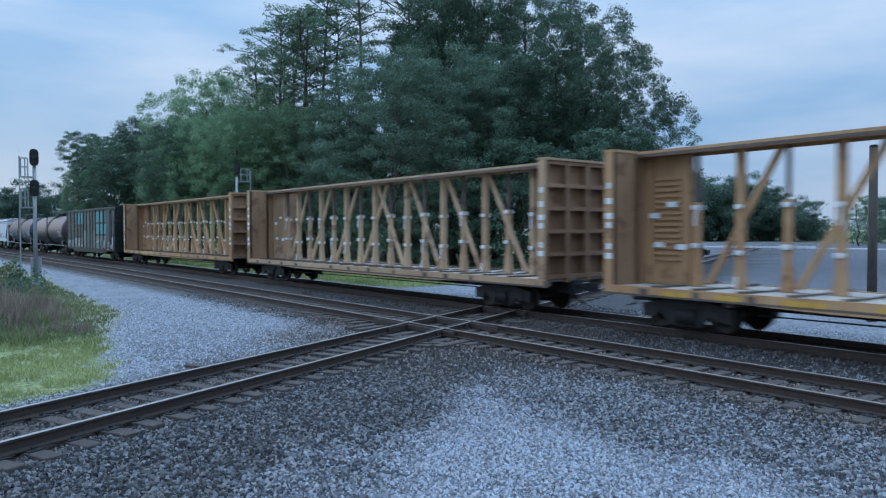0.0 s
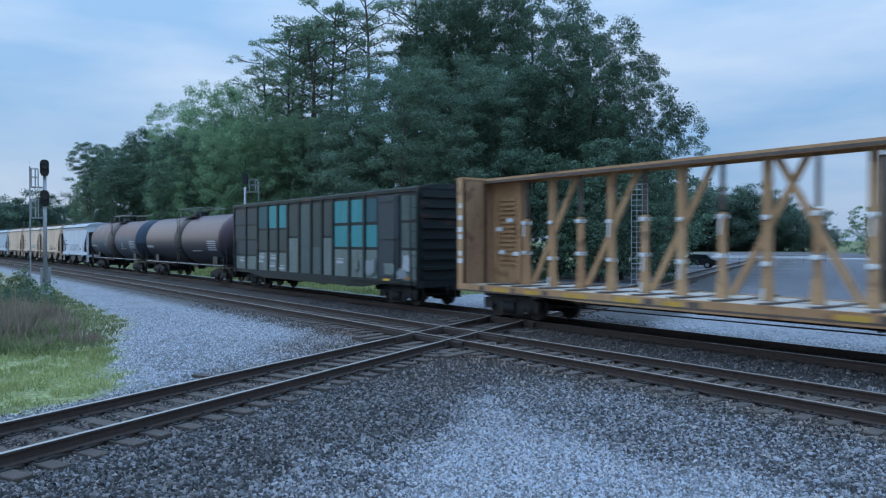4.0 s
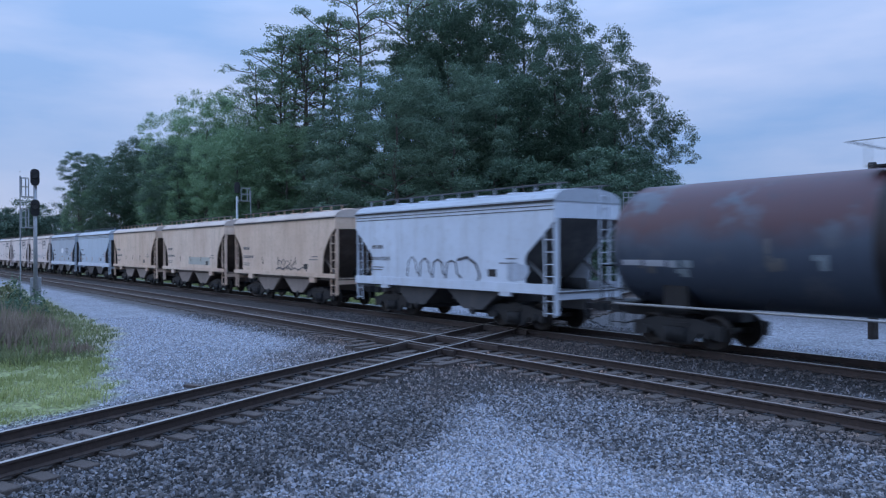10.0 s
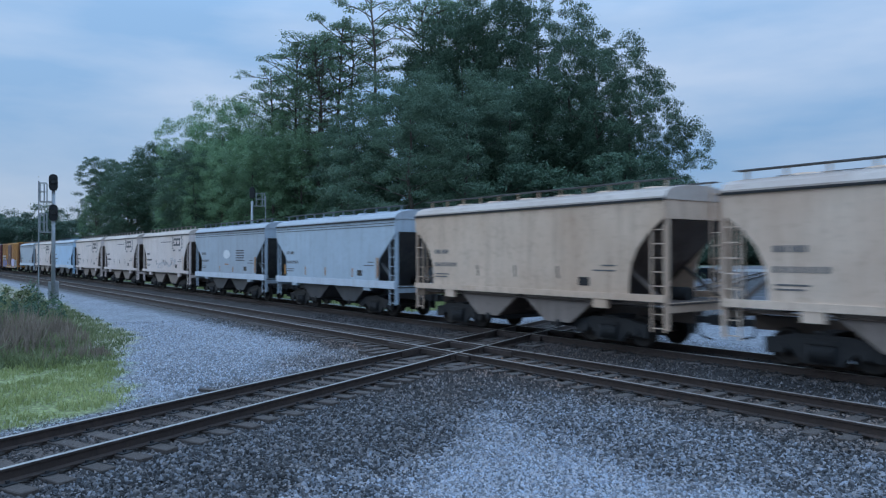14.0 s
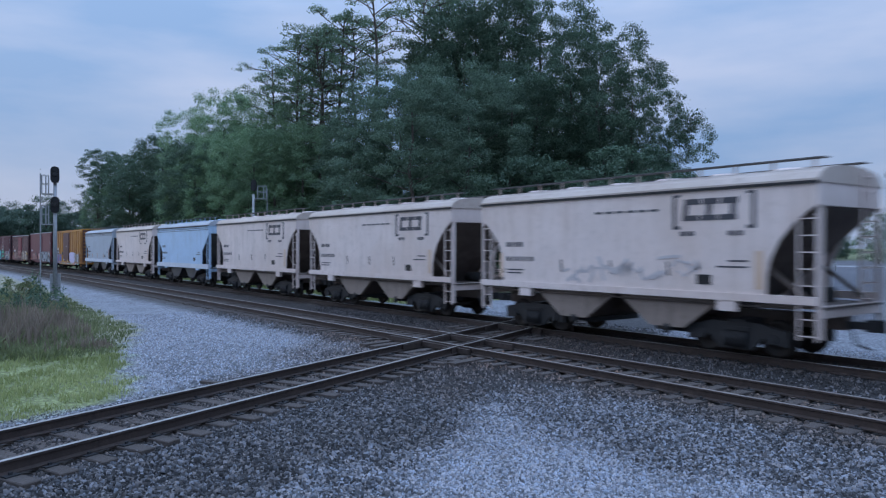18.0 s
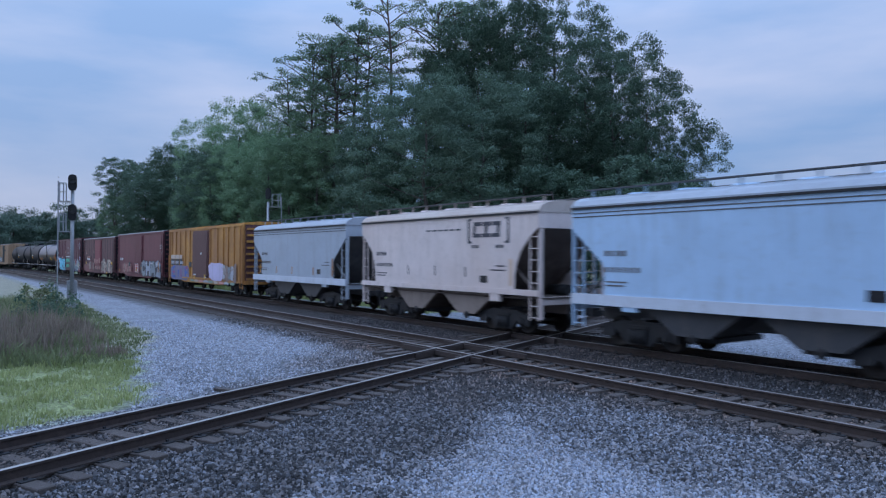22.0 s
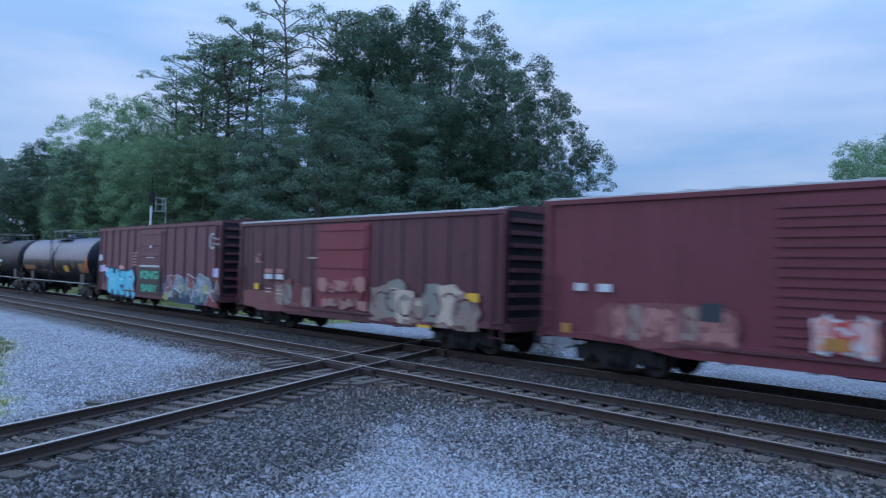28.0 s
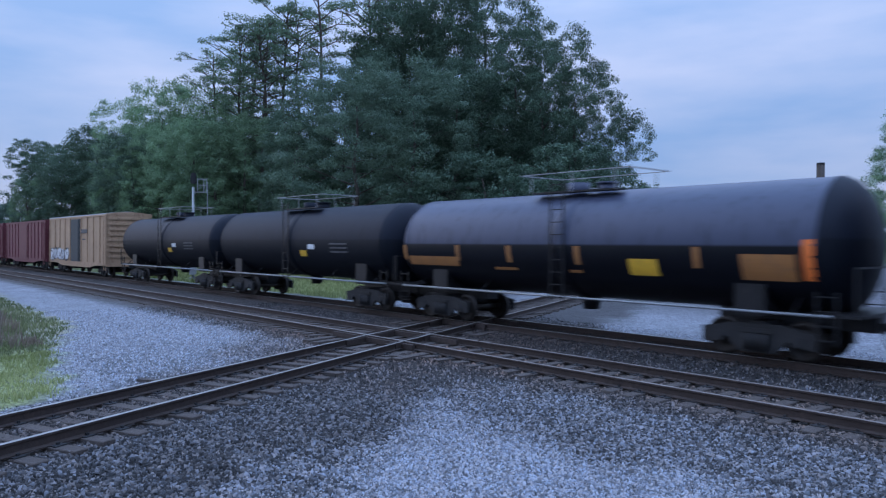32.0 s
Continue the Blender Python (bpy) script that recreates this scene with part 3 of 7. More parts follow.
# ---- rolling stock ----
def wheelset_mesh():
    sh = Shape()
    for sgn in (-1, 1):
        prof = [(-0.07, 0.05), (-0.07, 0.16), (-0.02, 0.20), (-0.02, 0.34), (-0.065, 0.36), (-0.065, 0.42), (0.045, 0.425), (0.05, 0.45), (0.075, 0.45), (0.075, 0.36),
                (0.03, 0.33), (0.03, 0.2), (0.075, 0.15), (0.075, 0.05)]
        sh.lathe([(0.77 * sgn - a * sgn, r) for a, r in prof], 24, "y")
    sh.tube((0, -1.02, 0), (0, 1.02, 0), 0.08, n=10)
    return sh.mesh("wheel_set", WHEEL)


def sideframe_mesh():
    out = [(-1.28, 0.30), (-1.30, 0.66), (-1.02, 0.70), (-0.62, 0.80), (0.62, 0.80), (1.02, 0.70), (1.30, 0.66), (1.28, 0.30), (1.02, 0.34), (0.98, 0.48), (0.70, 0.46),
           (0.42, 0.16), (-0.42, 0.16), (-0.70, 0.46), (-0.98, 0.48), (-1.02, 0.34)]
    sh = Shape().plate(out, -0.06, 0.06)
    for x in (-0.9, 0.9):
        sh.tube((x, -0.12, 0.46), (x, 0.02, 0.46), 0.12, n=12)
    for x in (-0.2, 0.0, 0.2):
        sh.tube((x, -0.11, 0.22), (x, -0.11, 0.58), 0.085, n=8)
    sh.box(-0.34, 0.34, -0.10, 0.08, 0.60, 0.70)
    return sh.mesh("side_frame", IRON)


WHEELSET, SIDEFRAME = wheelset_mesh(), sideframe_mesh()
BOLSTER = Shape().box(-0.22, 0.22, -1.05, 1.05, 0.50, 0.86).mesh("bolster", IRON)


def truck(car, x):
    tk = part("truck", BOLSTER, None, car, "dark cast steel truck", pose(x, 0, 0))
    for sgn in (-1, 1):
        part("side_frame", SIDEFRAME, None, tk, m=pose(0, 1.05 * sgn, 0, 0, 0, 0 if sgn < 0 else 180))
        part("wheel_set", WHEELSET, None, tk, m=pose(0.9 * sgn, 0, 0.45))
    return tk


COUPLER = Shape().box(-0.45, 0.25, -0.09, 0.09, 0.76, 0.92).box(0.2, 0.5, -0.16, 0.16, 0.72, 0.98).mesh("coupler", IRON)
HOSE = Shape().tube((0, -0.35, 0.8), (0.12, -0.35, 0.45), 0.025, n=6).tube((0.12, -0.35, 0.45), (0.42, -0.33, 0.36), 0.025, n=6).mesh("brake_hose", BLACK)


def ends(car, half, trucks):
    for sgn in (-1, 1):
        m = pose(half * sgn, 0, 0, 0, 0, 0 if sgn > 0 else 180)
        part("coupler", COUPLER, None, car, m=m)
        part("brake_hose", HOSE, None, car, m=m)
        truck(car, trucks * sgn)


def ladder(car, x, y, z0, z1, width, mat, rungs=7, along="x", name="ladder"):
    sh = Shape()
    d = (width / 2, 0) if along == "x" else (0, width / 2)
    for sg in (-1, 1):
        sh.beam((x + d[0] * sg, y + d[1] * sg, z0), (x + d[0] * sg, y + d[1] * sg, z1), 0.038)
    for i in range(rungs):
        z = z0 + 0.1 + (z1 - z0 - 0.2) * i / max(1, rungs - 1)
        sh.beam((x - d[0], y - d[1], z), (x + d[0], y + d[1], z), 0.024)
    return part(name, sh, mat, car)


def marks(car, rows, mat, y, name="marking", label=""):
    """Flat painted bars (x0, x1, z0, z1) just proud of a side at y."""
    for x0, x1, z0, z1 in rows:
        part(name, Shape().box(x0, x1, y - 0.004, y + 0.004, z0, z1), mat, car, label)


def blotch(rng, cx, cz, w, h, n=14, rough=0.25):
    """An uneven rounded outline for sprayed paint."""
    pts = []
    for i in range(n):
        t = 2 * math.pi * i / n
        k = 1 + rng.uniform(-rough, rough)
        ex = abs(math.cos(t)) ** 0.55 * (1 if math.cos(t) > 0 else -1)
        ez = abs(math.sin(t)) ** 0.55 * (1 if math.sin(t) > 0 else -1)
        pts.append((cx + ex * w / 2 * k, cz + ez * h / 2 * k))
    return pts


def graffiti(car, x0, x1, z0, z1, mats, y, seed, letters=5):
    """Sprayed letters that cannot be read: a dark outline, a fill and highlights for each."""
    rng = random.Random(seed)
    step = (x1 - x0) / letters
    for i in range(letters):
        cx, cz = x0 + (i + 0.5) * step, (z0 + z1) / 2 + rng.uniform(-0.06, 0.06)
        w, h = step * rng.uniform(0.95, 1.15), (z1 - z0) * rng.uniform(0.82, 1.0)
        g = part("sprayed_letter", Shape().plate(blotch(rng, cx, cz, w, h), y - 0.004, y + 0.002), mats[0], car)
        part("fill", Shape().plate(blotch(rng, cx, cz, w * 0.82, h * 0.84), y - 0.008, y - 0.003), mats[1 + i % (len(mats) - 1)], g)
        sh = Shape()
        for k in range(3):
            a = (cx + rng.uniform(-0.3, 0.3) * w, y - 0.009, cz + rng.uniform(-0.32, 0.32) * h)
            b = (cx + rng.uniform(-0.3, 0.3) * w, y - 0.009, cz + rng.uniform(-0.32, 0.32) * h)
            sh.beam(a, b, rng.uniform(0.04, 0.10), 0.004, up=(0, 1, 0.001))
        part("stroke", sh, mats[1 + (i + 1) % (len(mats) - 1)] if k % 2 else mats[0], g)


HALF_W = 1.5


def hopper(name, label, paint_mat, dark_mat, length=11.3, logo=None, extras=None):
    """Two-bay covered hopper car."""
    car = thing(name, label, "freight car", group="freight train")
    h = length / 2
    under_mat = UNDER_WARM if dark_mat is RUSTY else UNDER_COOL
    eave, sill = 4.0, 1.49
    # side sheets, cut back at both ends below the shoulder
    cut = [(h - 0.06, eave), (h - 0.06, 3.5), (h - 0.32, 3.33), (h - 0.62, 3.08), (h - 0.92, 2.72), (h - 1.12, 2.32), (h - 1.2, 1.95), (h - 1.22, sill)]
    if under_mat is UNDER_COOL:
        cut = [(h - 0.06, eave), (h - 0.06, 3.38), (h - 1.22, 2.42), (h - 1.3, 2.26), (h - 1.3, sill)]
    outline = [(-x, z) for x, z in reversed(cut)] + cut
    for sg in (-1, 1):
        y0, y1 = sorted((HALF_W * sg, (HALF_W - 0.04) * sg))
        part("side_sheet", Shape().plate(outline, y0, y1), paint_mat, car)
    # end panels and slope sheets
    for sg in (-1, 1):
        sh = Shape().extrude([(-1.46, 3.48), (1.46, 3.48), (1.46, eave), (1.2, eave + 0.22), (0, eave + 0.36), (-1.2, eave + 0.22), (-1.46, eave)], *sorted(((h - 0.11) * sg, (h - 0.07) * sg)))
        part("end_sheet", sh, paint_mat, car)
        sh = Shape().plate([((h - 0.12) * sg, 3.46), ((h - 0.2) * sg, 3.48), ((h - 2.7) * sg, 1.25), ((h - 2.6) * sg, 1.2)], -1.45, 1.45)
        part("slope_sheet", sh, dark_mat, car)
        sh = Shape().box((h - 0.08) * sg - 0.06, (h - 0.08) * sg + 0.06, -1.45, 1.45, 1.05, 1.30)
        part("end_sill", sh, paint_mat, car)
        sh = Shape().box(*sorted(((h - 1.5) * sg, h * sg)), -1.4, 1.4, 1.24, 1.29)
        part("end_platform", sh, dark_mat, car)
        for ys in (-1.40, 1.40):
            part("corner_post", Shape().box((h - 0.06) * sg - 0.05, (h - 0.06) * sg + 0.05, ys - 0.03, ys + 0.05, 0.6, 3.5), paint_mat, car)
            ladder(car, (h - 0.30) * sg, ys * 1.04, 0.55, 3.3, 0.40, paint_mat, 8)
            part("brace", Shape().beam(((h - 0.2) * sg, ys * 0.9, 1.3), ((h - 1.4) * sg, ys * 0.9, 2.2), 0.08), dark_mat, car)
        ladder(car, (h - 0.02) * sg, 0.7 * sg, 1.3, 4.3, 0.45, paint_mat, 9, "y", "end_ladder")
    # roof
    ro = [(-HALF_W, eave - 0.02), (HALF_W, eave - 0.02), (HALF_W, eave + 0.06), (1.38, eave + 0.2), (1.15, eave + 0.30), (0.6, eave + 0.38), (0, eave + 0.40), (-0.6, eave + 0.38), (-1.15, eave + 0.30), (-1.38, eave + 0.2), (-HALF_W, eave + 0.06)]
    part("roof", Shape().extrude(ro, -h + 0.04, h - 0.04), ROOF_WARM if under_mat is UNDER_WARM else ROOF_COOL, car, "dusty roof")
    # Near-black strips stand in for the shadow line under the roof edge.
    part("eave_rail", Shape().box(-h + 0.05, h - 0.05, -HALF_W - 0.05, -HALF_W + 0.0, eave - 0.05, eave + 0.01), IRON, car)
    part("eave_rail", Shape().box(-h + 0.05, h - 0.05, HALF_W, HALF_W + 0.05, eave - 0.05, eave + 0.01), IRON, car)
    if under_mat is UNDER_COOL:
        for zz in (eave - 0.16, eave - 0.27):
            part("eave_seam", Shape().box(-h + 0.1, h - 0.1, -HALF_W - 0.012, -HALF_W + 0.002, zz - 0.014, zz + 0.014), GREY_GRIME, car, "dark seam under the eave")
    for ys in (-0.95, 0.95):
        sh = Shape().box(-h + 0.15, h - 0.15, ys - 0.16, ys + 0.16, eave + 0.535, eave + 0.558)
        rb = part("running_board", sh, GREY_GRIME, car)
        for i in range(12):
            x = -h + 0.4 + (length - 0.8) * i / 11
            part("bracket", Shape().box(x - 0.02, x + 0.02, ys - 0.03, ys + 0.03, eave + 0.3, eave + 0.535), paint_mat, rb)
    for i in range(6):
        x = -h + 1.4 + (length - 2.8) * i / 5
        part("hatch", Shape().tube((x, 0, eave + 0.34), (x, 0, eave + 0.45), 0.42, 0.38, 12), paint_mat, car)
    # sills and hoppers
    for sg in (-1, 1):
        y0, y1 = sorted((HALF_W * sg * 1.01, (HALF_W - 0.12) * sg))
        part("side_sill", Shape().box(-h + 0.05, h - 0.05, *sorted((y0 * 1.012, y1)), sill - (0.16 if under_mat is UNDER_WARM else 0.28), sill + 0.02), paint_mat if under_mat is UNDER_WARM else P_WHITE_HOP, car)
        for xs in (-1, 1):
            part("bolster_plate", Shape().box(xs * (h - 2.2) - 0.25, xs * (h - 2.2) + 0.25, y0, y1, 1.08, sill - 0.16), paint_mat, car)
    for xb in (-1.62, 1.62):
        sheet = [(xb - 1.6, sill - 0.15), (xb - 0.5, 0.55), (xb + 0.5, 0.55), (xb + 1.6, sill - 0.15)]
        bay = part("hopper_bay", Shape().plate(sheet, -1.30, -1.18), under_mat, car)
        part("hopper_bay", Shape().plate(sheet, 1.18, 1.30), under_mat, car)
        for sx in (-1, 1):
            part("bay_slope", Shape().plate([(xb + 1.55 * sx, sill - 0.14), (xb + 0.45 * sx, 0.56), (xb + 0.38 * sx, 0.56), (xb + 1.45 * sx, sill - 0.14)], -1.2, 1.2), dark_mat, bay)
        part("outlet_gate", Shape().box(xb - 0.55, xb + 0.55, -1.0, 1.0, 0.42, 0.55).tube((xb, -1.28, 0.50), (xb, 1.28, 0.50), 0.045, n=8), IRON, bay)
        part("gate_wheel", Shape().lathe([(-1.31, 0.03), (-1.31, 0.13), (-1.28, 0.13), (-1.28, 0.03)], 14, "y").move(Matrix.Translation((xb + 0.02, 0, 0.5))), IRON, bay)
    part("train_line", Shape().tube((-h + 0.6, -1.36, 1.22), (h - 0.6, -1.36, 1.22), 0.025, n=6), dark_mat, car)
    part("center_sill", Shape().box(-h + 0.1, h - 0.1, -0.2, 0.2, 0.72, 1.05), dark_mat, car)
    part("brake_reservoir", Shape().tube((h - 1.6, 0.5, 1.45), (h - 0.7, 0.5, 1.45), 0.2, n=12), IRON, car)
    ends(car, h + 0.1, h - 2.2)
    y = -HALF_W - 0.006
    ink = INK if logo else FAINT_INK
    for k, w in enumerate((0.15, 0.12, 0.16, 0.13)):
        marks(car, [(-4.32 + 0.21 * k, -4.32 + 0.21 * k + w, 2.60, 2.75)], ink, y)
    for k in range(6):
        marks(car, [(-4.32 + 0.22 * k, -4.19 + 0.22 * k, 2.15, 2.29)], ink, y)
    marks(car, [(-4.28, -3.5, 1.86, 1.9), (-4.28, -3.6, 1.76, 1.8), (3.5, 4.0, 2.24, 2.28), (3.2, 4.0, 2.1, 2.14)], ink, y, "small_print")
    marks(car, [(2.66, 3.05, 1.68, 1.92)], BLACK, y, "data_panel")
    for x in (-1.9, -0.05, 1.82) if under_mat is UNDER_WARM else ():
        part("rust_tick", Shape().plate([(x, 1.86), (x + 0.06, 1.86), (x + 0.02, 2.22), (x - 0.04, 2.22)], y - 0.004, y + 0.004), dark_mat, car)
    if logo:
        for sg, x in ((1, 1.97), (-1, 4.19)):
            part("emblem_bracket", Shape().plate([(x, 3.02), (x + 0.22 * sg, 3.02), (x + 0.22 * sg, 3.10), (x + 0.1 * sg, 3.10), (x + 0.1 * sg, 3.82), (x + 0.22 * sg, 3.82), (x + 0.22 * sg, 3.88), (x, 3.88)],
                                                 y - 0.004, y + 0.004), INK, car, "dark painted bracket")
        marks(car, [(x, x + 0.16, 2.86, 2.97) for x in (2.2, 2.42, 3.5, 3.72)], INK, y, "emblem_mark")
        for k, x in enumerate((2.26, 2.76, 3.26)):
            q = x + 0.14 * k
            part("emblem_block", Shape().plate([(x, 3.23), (x + 0.46, 3.23), (x + 0.46, 3.36), (q + 0.15, 3.36), (q + 0.18, 3.62), (x + 0.5, 3.62), (x + 0.5, 3.76), (x + 0.06, 3.76), (x + 0.05, 3.62), (q + 0.03, 3.62), (q, 3.36), (x, 3.36)], y - 0.004, y + 0.004), INK, car, "dark painted emblem block")
        marks(car, [(-0.6 + 0.37 * k, -0.32 + 0.37 * k, 3.50, 3.56) for k in range(6)], GREY_GRIME, y, "small_print")
        marks(car, [(4.18, 4.36, 1.62, 2.5)], P_TAN, y, "buff_stripe")
    if extras:
        extras(car, y, h)
    return car


def boxcar(name, label, body_mat, door_mat, roof_mat, length=15.4, height=4.55, ribs=0, door=(-1.5, 1.5), door_bars=10, end_mat=None, extras=None, end_back=None):
    """Steel boxcar with ribbed ends, roof and sliding doors."""
    car = thing(name, label, "freight car", group="freight train")
    h, base = length / 2, 0.95
    end_mat = end_mat or body_mat
    y = HALF_W
    for sg in (-1, 1):
        y0, y1 = sorted((y * sg, (y - 0.05) * sg))
        part("side_wall", Shape().box(-h, h, y0, y1, base, height - 0.12), body_mat, car)
        yo, yi = sorted(((y + 0.06) * sg, y * sg))
        part("side_sill", Shape().plate([(-h, base + 0.1), (-h, base - 0.05), (-h + 2.6, base - 0.1), (-h + 4.0, base - 0.28), (h - 4.0, base - 0.28), (h - 2.6, base - 0.1), (h, base - 0.05), (h, base + 0.1)], yo, yi), body_mat, car)
        part("top_chord", Shape().box(-h, h, yo, yi, height - 0.22, height - 0.10), body_mat, car)
        spots = ribs if isinstance(ribs, (list, tuple)) else [-h + 0.1 + (length - 0.2) * i / max(1, ribs) for i in range(ribs + 1)]
        for x in spots:
            if ribs and not (door[0] - 0.1 < x < door[1] + 0.1):
                part("side_post", Shape().plate([(x - 0.09, base + 0.02), (x + 0.09, base + 0.02), (x + 0.09, height - 0.22), (x - 0.09, height - 0.22)], yo, yi), body_mat, car)
        # door
        d = part("door", Shape().box(door[0], door[1], *sorted(((y + 0.05) * sg, (y + 0.002) * sg)), base + 0.05, height - 0.3), door_mat, car)
        for i in range(door_bars):
            z = base + 0.25 + (height - base - 0.75) * i / max(1, door_bars - 1)
            part("door_rib", Shape().box(door[0] + 0.05, door[1] - 0.05, *sorted(((y + 0.085) * sg, (y + 0.05) * sg)), z - 0.05, z + 0.05), door_mat, d)
        part("door_lock_bar", Shape().tube((door[1] - 0.2, (y + 0.1) * sg, base + 0.1), (door[1] - 0.2, (y + 0.1) * sg, height - 0.35), 0.025, n=6), door_mat, d)
        part("door_track", Shape().box(door[0] - 2.2, door[1] + 0.3, *sorted(((y + 0.12) * sg, (y + 0.06) * sg)), base - 0.02, base + 0.05), end_mat, car)
    for sg in (-1, 1):
        x0, x1 = sorted((h * sg, (h - 0.05) * sg))
        # A near-black end_back paints the ribs' shadows into the end wall.
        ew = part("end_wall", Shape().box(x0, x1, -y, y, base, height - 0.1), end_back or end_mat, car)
        for i in range(9):
            z = base + 0.25 + (height - base - 0.6) * i / 8
            sh = Shape().extrude([(-y + 0.12, z - 0.11), (y - 0.12, z - 0.11), (y - 0.12, z + 0.02), (-y + 0.12, z + 0.02)], *sorted((h * sg, (h + 0.09) * sg)))
            part("end_rib", sh, end_mat, ew)
        part("end_sill", Shape().box(*sorted(((h + 0.12) * sg, (h - 0.1) * sg)), -y, y, base - 0.12, base + 0.12), end_mat, car)
        for ys in (-1, 1):
            ladder(car, (h - 0.28) * sg, (y + 0.09) * ys, 0.55, base + 1.6 if ys * sg > 0 else height - 0.3, 0.42, end_mat, 5 if ys * sg > 0 else 9)
    # roof
    ro = [(-y - 0.05, height - 0.14), (y + 0.05, height - 0.14), (y + 0.05, height - 0.06), (0.8, height + 0.04), (0, height + 0.08), (-0.8, height + 0.04), (-y - 0.05, height - 0.06)]
    rf = part("roof", Shape().extrude(ro, -h + 0.06, h - 0.06), roof_mat, car)
    for sg in (-1, 1):
        part("end_cap", Shape().extrude([(a * 1.002, b + 0.004) for a, b in ro], *sorted(((h - 0.06) * sg, (h + 0.03) * sg))), end_mat, car)
    for i in range(13):
        x = -h + 0.3 + (length - 0.6) * i / 12
        part("roof_rib", Shape().extrude([(-y - 0.05, height - 0.08), (y + 0.05, height - 0.08), (y + 0.03, height - 0.02), (0, height + 0.12), (-y - 0.03, height - 0.02)], x - 0.05, x + 0.05), roof_mat, rf)
    part("floor", Shape().box(-h + 0.05, h - 0.05, -y + 0.05, y - 0.05, base - 0.08, base + 0.02), IRON, car)
    part("center_sill", Shape().box(-h, h, -0.22, 0.22, 0.68, base - 0.08), IRON, car)
    for i in range(6):
        x = -h + 3.2 + (length - 6.4) * i / 5
        part("cross_bearer", Shape().plate([(x - 0.06, base - 0.1), (x + 0.06, base - 0.1), (x + 0.06, base - 0.34), (x - 0.06, base - 0.34)], -1.4, 1.4), IRON, car)
    part("brake_cylinder", Shape().tube((-0.6, -0.7, 0.72), (0.4, -0.7, 0.72), 0.18, n=10), IRON, car)
    ends(car, h + 0.15, h - 2.1)
    if extras:
        extras(car, -y - 0.004, h)
    return car


def tank(name, label, body_mat, band_mat, length=15.6, radius=1.5, belt=0.75, handrail=True, extras=None, frame_mat=None, head_mat=None, top=4.27):
    """Tank car: a barrel with domed heads on stub sills."""
    car = thing(name, label, "freight car", group="freight train")
    h, zc = length / 2, top - radius
    frame_mat = frame_mat or BLACK
    prof = [(-h, 0.02), (-h + 0.03, 0.45), (-h + 0.12, 0.85), (-h + 0.28, 1.2), (-h + 0.46, 1.4), (-h + 0.68, radius), (-h + 0.72, radius)]
    prof = [(a, r * radius / 1.5) for a, r in prof[:-2]] + [(-h + 0.68, radius), (-h + 0.72, radius)]
    full = prof + [(-a, r) for a, r in reversed(prof)]
    sh = Shape().lathe(full, 40)
    sh.move(Matrix.Translation((0, 0, zc)))
    part("barrel", sh, body_mat, car)
    if head_mat:
        part("head", Shape().lathe([(-a + 0.006, r + (0.006 if r > 0.1 else -0.015)) for a, r in reversed(prof[:-1])], 40).move(Matrix.Translation((0, 0, zc))), head_mat, car, "domed tank head in a different colour")
    for sg in (-1, 1):
        part("weld_seam", Shape().lathe([((h - 0.74) * sg - 0.03, radius + 0.012), ((h - 0.74) * sg + 0.03, radius + 0.012)], 40).move(Matrix.Translation((0, 0, zc))), body_mat, car)
        x0, x1 = sorted(((h - 3.4) * sg, (h + 0.1) * sg))
        part("stub_sill", Shape().box(x0, x1, -0.28, 0.28, 0.72, 1.12), frame_mat, car)
        part("saddle", Shape().box((h - 2.2) * sg - 0.35, (h - 2.2) * sg + 0.35, -1.25, 1.25, 1.0, 1.95), frame_mat, car)
        part("end_platform", Shape().box(*sorted(((h - 0.9) * sg, (h + 0.15) * sg)), -1.4, 1.4, 1.08, 1.14), frame_mat, car)
        for ys in (-1, 1):
            ladder(car, (h - 0.5) * sg, 1.42 * ys, 0.5, 1.6, 0.4, frame_mat, 4, name="step")
        sh = Shape()
        for ys in (-1.38, 1.38):
            sh.beam(((h + 0.05) * sg, ys, 1.1), ((h + 0.05) * sg, ys, 2.1), 0.04)
        sh.beam(((h + 0.05) * sg, -1.38, 2.1), ((h + 0.05) * sg, 1.38, 2.1), 0.04)
        part("end_rail", sh, frame_mat, car)
    part("belt", Shape().lathe([(-belt, radius + 0.004), (-belt + 0.02, radius + 0.02), (belt - 0.02, radius + 0.02), (belt, radius + 0.004)], 40).move(Matrix.Translation((0, 0, zc))), band_mat, car)
    for ys in (-1.52, 1.52):
        if handrail:
            for i in range(5):
                x = -h + 1.2 + (length - 2.4) * i / 4
                part("rail_bracket", Shape().beam((x, ys * 0.93, 1.1), (x, ys * 0.6, 1.5), 0.03), frame_mat, car)
        part("running_pipe", Shape().tube((-h + 0.4, ys * 0.93, 1.1), (h - 0.4, ys * 0.93, 1.1), 0.035, n=6), STEEL, car, "pale steel handrail")
        ladder(car, 0, ys * 1.04, 1.0, 4.3, 0.45, frame_mat, 10, name="side_ladder")
    # top fittings
    zt = zc + radius
    part("manway", Shape().tube((0.55, 0, zt - 0.1), (0.55, 0, zt + 0.2), 0.28, n=16).tube((0.55, 0, zt + 0.2), (0.55, 0, zt + 0.25), 0.33, n=16), band_mat, car)
    part("valve_housing", Shape().tube((-0.5, 0, zt - 0.1), (-0.5, 0, zt + 0.28), 0.34, n=16), band_mat, car)
